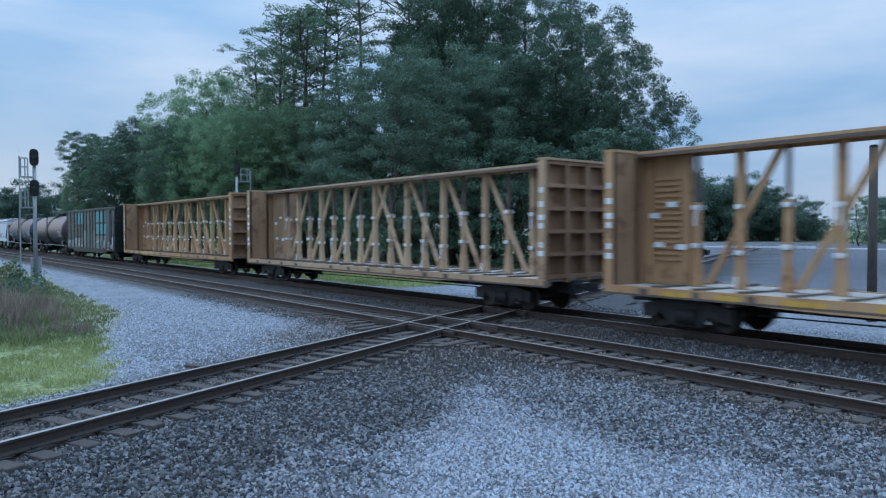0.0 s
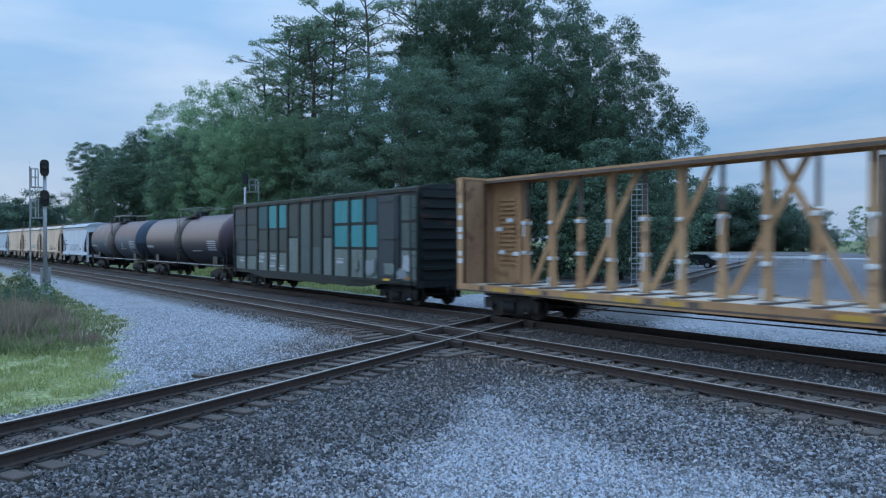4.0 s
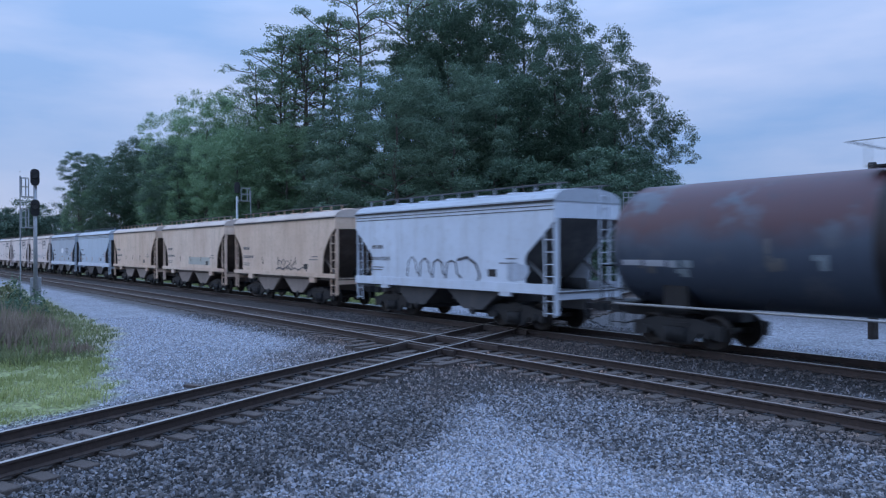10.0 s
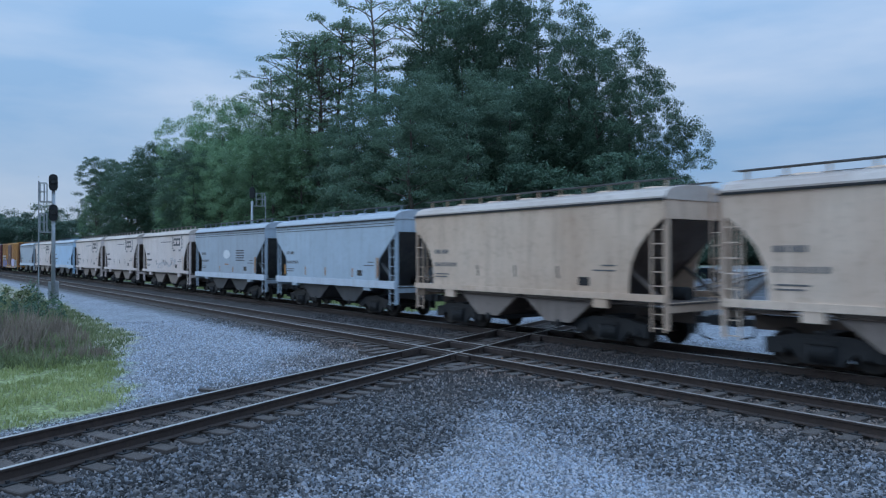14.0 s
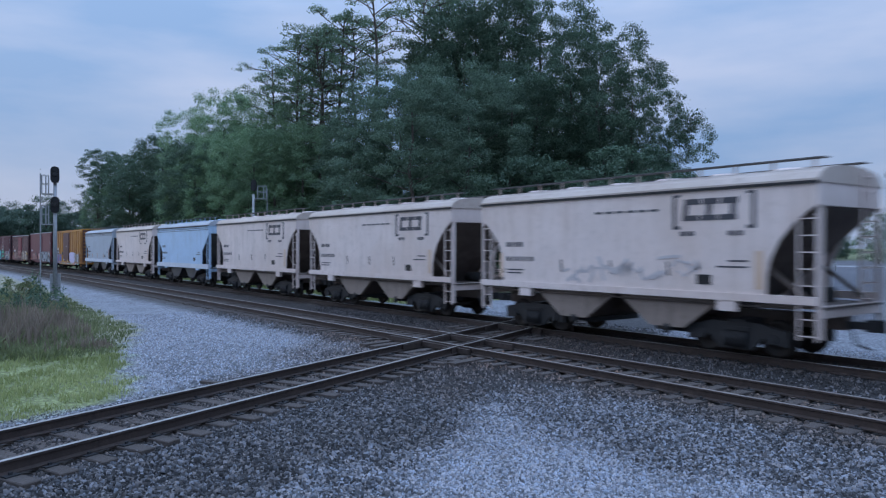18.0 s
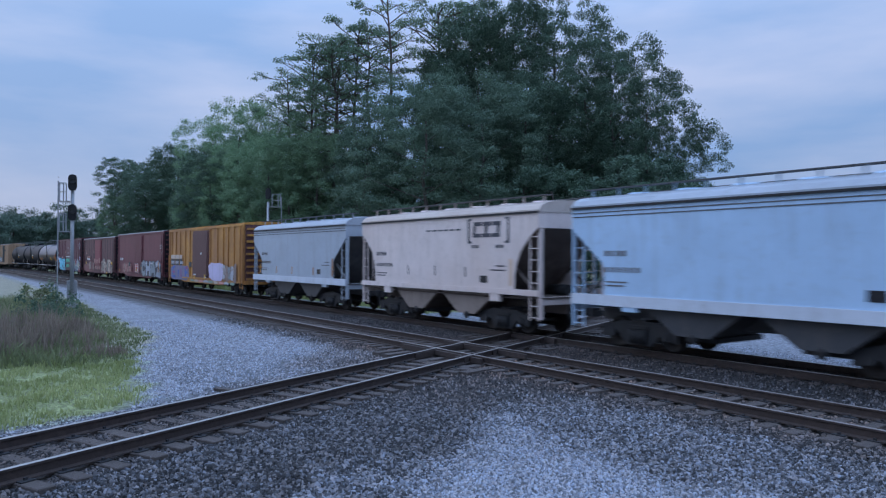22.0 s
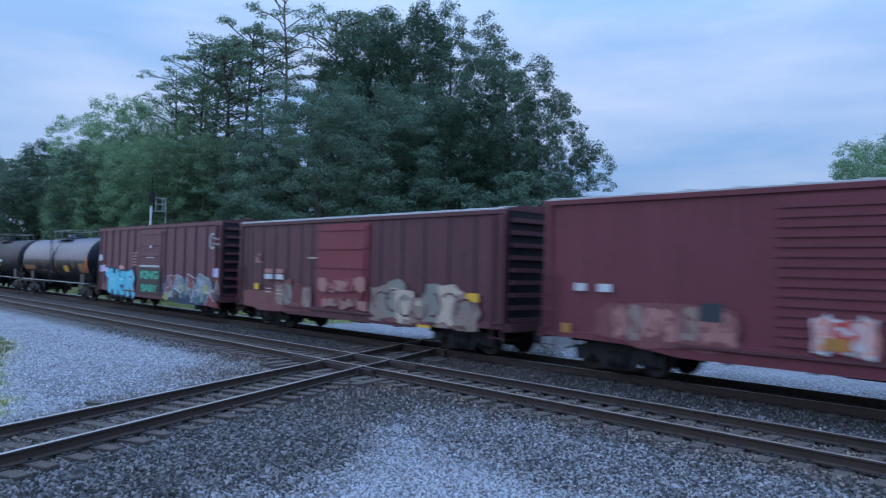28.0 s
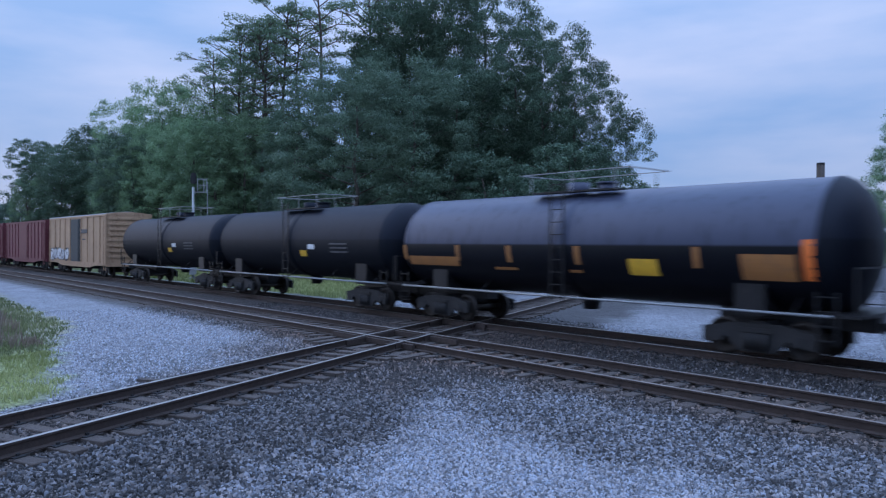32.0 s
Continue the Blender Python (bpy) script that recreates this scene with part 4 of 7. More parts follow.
    pl = part("top_platform", Shape().box(-1.5, 1.5, -0.95, -0.5, zt - 0.05, zt - 0.01).box(-1.5, 1.5, 0.5, 0.95, zt - 0.05, zt - 0.01), frame_mat, car)
    for ys in (-0.95, 0.95):
        sh = Shape()
        for x in (-1.5, 0, 1.5):
            sh.beam((x, ys, zt - 0.05), (x, ys, zt + 0.52), 0.022)
        sh.beam((-1.9, ys, zt + 0.52), (1.9, ys, zt + 0.52), 0.022)
        part("safety_rail", sh, STEEL, pl, "thin pale safety rail")
    for x in (-1.9, 1.9):
        part("safety_rail", Shape().beam((x, -0.95, zt + 0.52), (x, 0.95, zt + 0.52), 0.03), STEEL, pl, "thin pale safety rail")
    part("bottom_outlet", Shape().tube((0, 0, zc - radius - 0.35), (0, 0, zc - radius + 0.1), 0.22, 0.34, 12), frame_mat, car)
    ends(car, h + 0.2, h - 2.1)
    if extras:
        extras(car, h, zc, radius)
    return car


def centerbeam(name, label, mat, dark, length=22.0, height=4.70, hazard=True):
    """Centre-beam flat car: ribbed bulkheads, a truss along the middle, and a deck of slats."""
    car = thing(name, label, "freight car", group="freight train")
    h, deck = length / 2, 1.08
    for sg in (-1, 1):
        y0, y1 = sorted((1.48 * sg, 1.36 * sg))
        part("side_sill", Shape().plate([(-h, deck + 0.02), (-h, deck - 0.22), (-h + 4, deck - 0.22), (-h + 6, deck - 0.27), (h - 6, deck - 0.27), (h - 4, deck - 0.22), (h, deck - 0.22), (h, deck + 0.02)], y0, y1), mat, car)
        part("rust_edge", Shape().box(-h + 0.02, h - 0.02, *sorted((1.484 * sg, 1.479 * sg)), deck - 0.22, deck - 0.165), dark, car, "rusty lower edge of the sill")
        rng = random.Random(17 + sg)
        x = -h + 0.4
        while x < h - 1.0:
            w = rng.uniform(0.45, 0.95)
            if hazard and rng.random() < 0.45:
                part("hazard_patch", Shape().box(x, x + w, *sorted((1.488 * sg, 1.481 * sg)), deck - 0.17, deck - 0.05), P_HAZARD, car, "worn yellow patch")
            if rng.random() < 0.8:
                part("rub_mark", Shape().box(x + w + 0.15, x + w + 0.15 + rng.uniform(0.15, 0.4), *sorted((1.487 * sg, 1.481 * sg)), deck - 0.16, deck - 0.02), dark, car)
            x += w + rng.uniform(0.6, 1.1)
        deck_sh = Shape().box(-h + 0.1, h - 0.1, *sorted((0.12 * sg, 1.36 * sg)), deck - 0.06, deck)
        part("deck", deck_sh, dark_deck, car, "pale worn deck")
        for i in range(17):
            x = -h + 1.6 + (length - 3.2) * i / 16
            sh = Shape()
            sh.add([(x - 0.07, 0.1 * sg, deck), (x + 0.07, 0.1 * sg, deck), (x + 0.07, 1.47 * sg, deck), (x - 0.07, 1.47 * sg, deck),
                    (x - 0.07, 0.1 * sg, deck + 0.03), (x + 0.07, 0.1 * sg, deck + 0.03), (x + 0.07, 1.47 * sg, deck + 0.07), (x - 0.07, 1.47 * sg, deck + 0.07)],
                   [(0, 1, 2, 3), (4, 5, 6, 7), (0, 1, 5, 4), (1, 2, 6, 5), (2, 3, 7, 6), (3, 0, 4, 7)])
            part("deck_riser", sh, dark, car)
    # bulkheads
    for sg in (-1, 1):
        x0, x1 = sorted((h * sg, (h - 0.30) * sg))
        xi0, xi1 = sorted(((h - 0.30) * sg, (h - 0.25) * sg))
        bh = part("bulkhead", Shape().box(xi0, xi1, -1.46, 1.46, deck, height), P_BEAM_END, car, "grimy brown bulkhead with its shade painted in")
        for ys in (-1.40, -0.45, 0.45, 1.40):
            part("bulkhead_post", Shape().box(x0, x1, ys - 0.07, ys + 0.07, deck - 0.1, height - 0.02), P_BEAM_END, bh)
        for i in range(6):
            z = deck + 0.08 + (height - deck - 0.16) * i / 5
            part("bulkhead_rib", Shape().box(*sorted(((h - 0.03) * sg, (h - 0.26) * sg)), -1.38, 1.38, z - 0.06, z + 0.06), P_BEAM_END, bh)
        part("bulkhead_cap", Shape().box(x0 - 0.03, x1 + 0.03, -1.48, 1.48, height - 0.02, height + 0.05), mat, bh)
        part("bulkhead_side", Shape().box(x0 + 0.004, x1 - 0.004, -1.475, -1.462, deck, height - 0.03), mat, bh)
        part("bulkhead_side", Shape().box(x0 + 0.004, x1 - 0.004, 1.462, 1.475, deck, height - 0.03), mat, bh)
        for k, (zz, ww) in enumerate(((deck + 0.72, 0.24), (deck + 0.98, 0.16), (deck + 1.55, 0.18), (deck + 1.8, 0.24), (deck + 2.2, 0.2), (deck + 2.62, 0.14))):
            part("sprayed_mark", Shape().box((h - 0.16) * sg - ww / 2, (h - 0.16) * sg + ww / 2, -1.486, -1.478, zz, zz + 0.16), WHITE, bh)
        # corrugated panel between bulkhead and truss
        if sg > 0:
            continue
        xg0, xg1 = sorted(((h - 0.30) * sg, (h - 1.75) * sg))
        gp = part("gusset_panel", Shape().box(xg0, xg1, -0.05, 0.05, deck + 0.02, height - 0.12), mat, car)
        for i in range(15):
            z = deck + 0.7 + 2.2 * i / 14
            part("panel_rib", Shape().box(xg0 + 0.3, xg1 - 0.3, -0.1, 0.1, z - 0.04, z + 0.04), mat, gp)
        for xe in (xg0 + 0.12, xg1 - 0.12):
            part("panel_edge", Shape().box(xe - 0.1, xe + 0.1, -0.11, 0.11, deck + 0.02, height - 0.12), mat, gp)
        for k, (xx, zz) in enumerate(((0.5, 2.1), (1.2, 2.05), (0.9, 3.2), (0.35, 2.9))):
            part("sprayed_mark", Shape().box((h - 0.3 - xx) * sg - 0.16, (h - 0.3 - xx) * sg + 0.16, -0.125, -0.118, zz, zz + 0.14), WHITE, gp)
    # truss
    part("top_chord", Shape().extrude([(-0.5, height - 0.13), (-0.455, height - 0.13), (-0.455, height - 0.04), (0.455, height - 0.04), (0.455, height - 0.13), (0.5, height - 0.13), (0.5, height + 0.03), (-0.5, height + 0.03)],
                                      -h + 0.1, h - 0.1), mat, car)
    for sg in (-1, 1):
        # A thin dark strip paints the shaded lower side of the chord.
        part("chord_flange", Shape().box(-h + 0.12, h - 0.12, *sorted((0.503 * sg, 0.499 * sg)), height - 0.125, height - 0.045), dark, car, "dark brown strip painting shade on the chord side")
    for i in range(16):
        x = -9.08 + 1.21 * i
        if i % 2:
            sh = Shape().box(x - 0.09, x + 0.09, -0.09, 0.09, deck, height - 0.1)
        else:
            sh = Shape().box(x - 0.075, x + 0.075, -0.08, 0.08, deck, 3.3)
        p = part("truss_post", sh, mat, car)
        if not i % 2:
            part("upper_rod", Shape().box(x - 0.045, x + 0.045, -0.05, 0.05, 3.35, height - 0.1), dark, p, "dark red-brown rod")
        part("post_foot", Shape().plate([(x - 0.15, deck), (x + 0.15, deck), (x + 0.09, deck + 0.6), (x - 0.09, deck + 0.6)], -0.1, 0.1), mat, p)
        for zt in (2.02, 3.1):
            zt += 0.09 * math.sin(i * 3.1 + zt)
            part("strap_winch", Shape().box(x - 0.085, x + 0.075, -0.15, 0.15, zt, zt + 0.12).box(x - 0.02, x + 0.13, -0.19, -0.15, zt + 0.03, zt + 0.10), WHITE, p, "white strap winch plate")
            if (i * 7 + int(zt)) % 3 == 0:
                part("loose_strap", Shape().beam((x + 0.05, -0.17, zt), (x + 0.02, -0.18, zt - 0.42), 0.05, 0.012, up=(0, 1, 0)), WHITE, p, "hanging white strap")
        if i % 3 == 1:
            part("strap_end", Shape().beam((x - 0.06, -0.15, deck + 0.02), (x - 0.03, -0.15, deck + 0.32), 0.06, 0.015, up=(0, 1, 0)), WHITE, p, "white strap end")
    for xb, xt in ((-8.75, -6.85), (-6.4, -4.5), (-4.0, -2.1), (-1.55, 0.35)):
        for sg in (1, -1):
            part("diagonal", Shape().beam((xb * sg, 0.02 * sg, deck + 0.1), (xt * sg, 0.02 * sg, height - 0.15), 0.15, 0.1, up=(0, 1, 0)), mat, car)
    for sg in (-1, 1):
        part("end_diagonal", Shape().beam((9.1 * sg, 0, deck + 0.5), (9.9 * sg, 0, height - 0.9), 0.16, 0.1, up=(0, 1, 0)), mat, car)
    part("center_sill", Shape().box(-h, h, -0.25, 0.25, 0.62, deck - 0.06), IRON, car)
    for i in range(9):
        x = -h + 3.6 + (length - 7.2) * i / 8
        part("cross_bearer", Shape().plate([(x - 0.08, deck - 0.07), (x + 0.08, deck - 0.07), (x + 0.08, deck - 0.33), (x - 0.08, deck - 0.33)], -1.36, 1.36), dark, car)
    part("brake_rod", Shape().tube((-h + 4, -0.7, 0.55), (h - 4, -0.7, 0.62), 0.02, n=6), IRON, car)
    ends(car, h + 0.2, h - 2.3)
    return car


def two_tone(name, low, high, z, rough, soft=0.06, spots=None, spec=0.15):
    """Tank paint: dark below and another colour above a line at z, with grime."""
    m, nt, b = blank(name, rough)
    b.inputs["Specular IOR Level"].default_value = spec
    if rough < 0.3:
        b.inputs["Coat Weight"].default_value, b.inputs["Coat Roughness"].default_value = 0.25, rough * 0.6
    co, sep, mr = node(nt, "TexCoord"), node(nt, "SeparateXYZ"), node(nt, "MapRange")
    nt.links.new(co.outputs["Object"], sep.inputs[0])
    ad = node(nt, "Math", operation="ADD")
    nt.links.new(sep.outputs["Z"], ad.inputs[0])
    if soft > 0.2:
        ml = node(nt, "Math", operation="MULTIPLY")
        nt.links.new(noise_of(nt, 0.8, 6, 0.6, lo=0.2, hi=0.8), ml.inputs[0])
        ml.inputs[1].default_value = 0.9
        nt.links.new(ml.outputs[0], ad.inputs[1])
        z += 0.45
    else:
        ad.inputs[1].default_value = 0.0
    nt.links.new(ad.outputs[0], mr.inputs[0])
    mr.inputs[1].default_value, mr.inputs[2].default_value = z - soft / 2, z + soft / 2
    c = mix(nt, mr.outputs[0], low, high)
    if spots:
        c = mix(nt, noise_of(nt, 0.55, 6, 0.6, lo=0.57, hi=0.64), c, spots)
    c = mix(nt, noise_of(nt, 2.0, 7, 0.65, (2.2, 2.2, 0.4), lo=0.52, hi=0.95), c, tuple(v * 0.6 for v in low))
    nt.links.new(c, b.inputs["Base Color"])
    bump(nt, b, noise_of(nt, 3, 4), 0.06, 0.01)
    return m


INK = paint("faded_dark_ink", (0.06, 0.06, 0.07), amount=0.2)
FAINT_INK = paint("washed_out_ink", (0.125, 0.12, 0.12), amount=0.3)
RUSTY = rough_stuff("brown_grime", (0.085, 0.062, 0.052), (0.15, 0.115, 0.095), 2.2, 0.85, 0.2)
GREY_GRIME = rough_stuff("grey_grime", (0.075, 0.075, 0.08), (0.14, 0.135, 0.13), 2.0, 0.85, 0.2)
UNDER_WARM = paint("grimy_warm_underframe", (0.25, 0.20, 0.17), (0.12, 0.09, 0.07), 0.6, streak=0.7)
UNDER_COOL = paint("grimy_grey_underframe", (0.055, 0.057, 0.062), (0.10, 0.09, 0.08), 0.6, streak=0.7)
S_FLAME = paint("bright_orange_reflector", (0.80, 0.19, 0.04), amount=0.15)
ROOF_WARM = paint("dusty_warm_roof", (0.50, 0.42, 0.365), (0.2, 0.15, 0.12), 0.5, streak=0.2, stain=(0.34, 0.25, 0.20))
ROOF_COOL = paint("dusty_grey_roof", (0.37, 0.405, 0.45), (0.15, 0.14, 0.13), 0.5, streak=0.2, stain=(0.29, 0.31, 0.335))
GREY_SMUDGE = paint("grey_overpaint", (0.40, 0.44, 0.50), amount=0.3)
S_FADED = paint("washed_out_grey_spray", (0.50, 0.46, 0.46), amount=0.5)
dark_deck = rough_stuff("pale_deck", (0.38, 0.33, 0.28), (0.52, 0.47, 0.42), 3, 0.85, 0.3)
P_BEAM = paint("ochre_steel", (0.47, 0.29, 0.15), (0.12, 0.07, 0.045), 0.55, rust=0.2, streak=0.6, stain=(0.34, 0.175, 0.085), spread=(0.4, 0.62))
P_BEAM_OLD = paint("faded_ochre_steel", (0.46, 0.32, 0.20), (0.13, 0.085, 0.06), 0.55, rust=0.22, streak=0.6, stain=(0.33, 0.19, 0.11))
P_HAZARD = paint("worn_yellow_patch", (0.56, 0.33, 0.06), (0.2, 0.12, 0.05), 0.7, streak=0.6)
# Ochre darkened to carry the bulkheads' shade in the paint, plus grime and rust.
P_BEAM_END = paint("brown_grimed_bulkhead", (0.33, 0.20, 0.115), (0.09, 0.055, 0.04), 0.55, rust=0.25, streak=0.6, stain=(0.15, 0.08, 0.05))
P_GREEN = paint("dark_green_steel", (0.010, 0.017, 0.018), (0.014, 0.014, 0.014), 0.4, rust=0.1)
P_PATCH = paint("grey_green_patch", (0.072, 0.104, 0.098), (0.03, 0.03, 0.028), 0.75, streak=0.8)
P_PATCH_LIGHT = paint("worn_grey_patch", (0.15, 0.185, 0.172), (0.04, 0.04, 0.036), 0.7, streak=0.8)
P_PATCH2 = paint("slate_patch", (0.034, 0.046, 0.054), (0.03, 0.03, 0.03), 0.4)
P_PATCH3 = paint("olive_grey_patch", (0.042, 0.056, 0.052), (0.04, 0.04, 0.035), 0.45)
P_TEAL_DARK = paint("deep_teal_patch", (0.022, 0.085, 0.105), (0.03, 0.05, 0.05), 0.35)
P_TEAL = paint("turquoise_patch", (0.045, 0.24, 0.26), (0.05, 0.07, 0.07), 0.35)
P_WHITE_HOP = paint("pale_grey_paint", (0.56, 0.60, 0.655), (0.26, 0.23, 0.2), 0.3)
P_TAN = paint("tan_paint", (0.68, 0.50, 0.37), (0.22, 0.13, 0.08), 0.45, streak=0.5, stain=(0.46, 0.29, 0.185))
P_TAN2 = paint("sand_paint", (0.70, 0.535, 0.41), (0.24, 0.15, 0.09), 0.45, streak=0.5, stain=(0.48, 0.30, 0.20))
P_BLUE = paint("pale_blue_paint", (0.42, 0.49, 0.555), (0.18, 0.16, 0.15), 0.25)
P_BLUE2 = paint("sky_blue_paint", (0.4, 0.55, 0.71), (0.22, 0.2, 0.18), 0.25)
P_GREYBLUE = paint("grey_blue_paint", (0.37, 0.415, 0.465), (0.22, 0.19, 0.17), 0.25)
P_CREAM = paint("cream_grey_paint", (0.71, 0.60, 0.555), (0.26, 0.2, 0.15), 0.3, stain=(0.56, 0.43, 0.36))
P_DOVE = paint("dove_grey_paint", (0.42, 0.41, 0.355), (0.22, 0.17, 0.13), 0.3)
P_ORANGE = paint("yellow_orange_paint", (0.53, 0.25, 0.052), (0.14, 0.07, 0.035), 0.6, streak=0.8, stain=(0.24, 0.10, 0.048), spread=(0.38, 0.6))
P_BROWN_DOOR = paint("brown_door", (0.12, 0.055, 0.055), (0.05, 0.03, 0.03), 0.35)
P_RED = paint("oxide_red_paint", (0.142, 0.036, 0.046), (0.055, 0.024, 0.026), 0.5, streak=0.5)
P_RED_DARK = paint("dark_red_brown_paint", (0.100, 0.036, 0.043), (0.035, 0.02, 0.02), 0.5, streak=0.5)
P_RED_DOOR = paint("bright_red_door", (0.20, 0.040, 0.054), (0.07, 0.03, 0.027), 0.45)
P_PLUM = paint("plum_brown_paint", (0.140, 0.058, 0.068), (0.06, 0.03, 0.03), 0.4)
P_ROOF = paint("pale_galvanised_roof", (0.42, 0.43, 0.44), (0.2, 0.17, 0.15), 0.4)
P_CREAM_BOX = paint("cream_orange_paint", (0.40, 0.26, 0.16), (0.12, 0.07, 0.045), 0.55, streak=0.6)
# Black for belts and seams; on red boxcar ends it paints rib shadow.
P_SOOT_SHADE = paint("sooty_black_paint", (0.009, 0.009, 0.012), (0.035, 0.03, 0.03), 0.4, 0.6)
# The pale blue upper half puts the sky's reflection into the base colour.
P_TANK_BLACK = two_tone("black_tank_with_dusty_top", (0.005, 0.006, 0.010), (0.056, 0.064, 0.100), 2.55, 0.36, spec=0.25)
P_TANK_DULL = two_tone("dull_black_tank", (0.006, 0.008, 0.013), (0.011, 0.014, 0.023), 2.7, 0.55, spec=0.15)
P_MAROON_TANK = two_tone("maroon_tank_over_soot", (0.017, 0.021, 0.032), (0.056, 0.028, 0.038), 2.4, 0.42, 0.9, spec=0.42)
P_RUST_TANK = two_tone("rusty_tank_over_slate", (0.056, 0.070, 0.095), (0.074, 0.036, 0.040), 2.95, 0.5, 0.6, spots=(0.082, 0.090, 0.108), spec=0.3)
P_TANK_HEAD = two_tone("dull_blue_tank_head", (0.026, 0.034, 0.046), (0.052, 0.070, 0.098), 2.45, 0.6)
S_CYAN, S_WHITE, S_PINK = paint("cyan_spray", (0.10, 0.52, 0.68), amount=0.1), paint("white_spray", (0.55, 0.56, 0.58), amount=0.25), paint("pink_spray", (0.62, 0.30, 0.26), amount=0.3)
S_GREEN, S_BLUE, S_LILAC = paint("green_spray", (0.08, 0.46, 0.30), amount=0.1), paint("blue_spray", (0.06, 0.12, 0.38), amount=0.2), paint("lilac_spray", (0.55, 0.50, 0.68), amount=0.2)
S_CYAN2, S_CYAN_DIM, S_BLUE_DEEP, S_OLIVE = paint("pale_cyan_spray", (0.16, 0.58, 0.72), amount=0.1), paint("dull_cyan_spray", (0.10, 0.30, 0.36), amount=0.3), paint("navy_spray", (0.02, 0.04, 0.10)), paint("olive_spray", (0.36, 0.36, 0.10), amount=0.3)
S_PINK_DIM, S_TAN_DIM, S_RUST = paint("dull_pink_spray", (0.38, 0.18, 0.16), amount=0.4), paint("dull_buff_spray", (0.27, 0.20, 0.17), amount=0.5), paint("rust_brown_spray", (0.34, 0.15, 0.05), amount=0.4)
S_LILAC_DIM, S_VIOLET, S_GREEN_DIM = paint("grey_lilac_spray", (0.17, 0.165, 0.26), amount=0.4), paint("violet_spray", (0.28, 0.08, 0.22), amount=0.3), paint("grey_green_spray", (0.22, 0.32, 0.26), amount=0.4)
S_CHROME_DIM, S_RED_DIM, S_TEAL_DIM = paint("grey_spray", (0.22, 0.26, 0.28), amount=0.4), paint("dark_red_spray", (0.24, 0.05, 0.06), amount=0.4), paint("dull_teal_spray", (0.07, 0.16, 0.19), amount=0.4)
S_PALE = paint("pale_blue_spray", (0.36, 0.62, 0.78), amount=0.15)
P_FAINT = paint("faint_pink_stain", (0.19, 0.07, 0.07), (0.05, 0.025, 0.025), 0.6)
S_SAGE = paint("sage_grey_spray", (0.23, 0.225, 0.195), amount=0.5)
S_CHROME = paint("dull_chrome_spray", (0.33, 0.37, 0.43), amount=0.35)
S_SILVER, S_RED, S_TAN = paint("silver_spray", (0.40, 0.41, 0.44), amount=0.3), paint("red_spray", (0.45, 0.07, 0.06), amount=0.2), paint("buff_spray", (0.50, 0.40, 0.32), amount=0.4)


GREEN_POSTS = [-9.0, -7.3, -5.75, -4.41, -3.21, -2.08, -0.81, 0.42, 1.49, 2.51, 3.95, 5.17, 6.28, 7.77, 9.0]


def ex_green(car, y, h):
    rng = random.Random(4)
    for i, (x0, x1) in enumerate(zip(GREEN_POSTS, GREEN_POSTS[1:])):
        if i in (9, 10, 11):
            rows = [(0.98, 2.2, P_PATCH), (2.32, 3.22, P_TEAL), (3.36, 4.3, P_TEAL_DARK if i == 11 else P_TEAL)]
        elif i in (2, 3, 4):
            rows = [(0.98, 1.98, P_PATCH), (2.1, 3.12, P_PATCH3), (3.24, 4.36, P_TEAL_DARK if i == 2 else P_TEAL)]
        elif i in (0, 1, 12):
            rows = [(0.98, 1.75, P_PATCH3), (1.85, 2.6, P_PATCH2), (2.7, 3.4, P_PATCH3 if i else P_PATCH2), (3.5, 4.3, P_PATCH2)]
        elif i in (5, 8):
            rows = [(0.98, 2.7, P_PATCH), (2.82, 4.3, P_PATCH3)]
        else:
            rows = [(0.98, 2.2 if i == 13 else 2.3, P_PATCH), (2.31, 3.25 if i == 13 else 4.3, P_PATCH if i == 13 else P_PATCH3 if i % 2 else P_PATCH)] + ([(3.36, 4.3, P_PATCH)] if i == 13 else [])
        for n, (z0, z1, mt) in enumerate(rows):
            if n == 0 and i not in (6, 7):
                mt = P_PATCH_LIGHT
            part("patch_panel", Shape().box(x0 + 0.15, x1 - 0.15, y - 0.012, y + 0.004, z0, z1), mt, car)
    for k, (x, z, w, hh, mt) in enumerate(((8.3, 1.75, 0.5, 0.6, S_SILVER), (8.0, 1.3, 0.7, 0.4, S_CHROME_DIM), (7.1, 1.45, 0.8, 0.5, P_PATCH_LIGHT), (8.4, 1.15, 0.3, 0.14, S_RUST), (6.9, 1.02, 0.5, 0.12, YELLOW), (5.7, 1.5, 0.6, 0.7, S_CHROME_DIM), (4.5, 1.6, 0.5, 0.5, P_PATCH_LIGHT))):
        part("sprayed_patch", Shape().plate(blotch(random.Random(140 + k), x, z, w, hh, 14, 0.25), y - 0.075, y - 0.07), mt, car)
    for x, z in ((-5.3, 1.5), (-5.2, 1.75), (-3.9, 1.3), (-3.8, 1.7), (-2.8, 1.2), (-7.9, 1.5), (3.1, 1.65), (7.0, 1.2), (6.8, 1.55)):
        marks(car, [(x - 0.3, x + 0.3, z - 0.06, z + 0.06), (x - 0.2, x + 0.35, z + 0.12, z + 0.17)], S_SILVER, y - 0.014, "sprayed_patch")


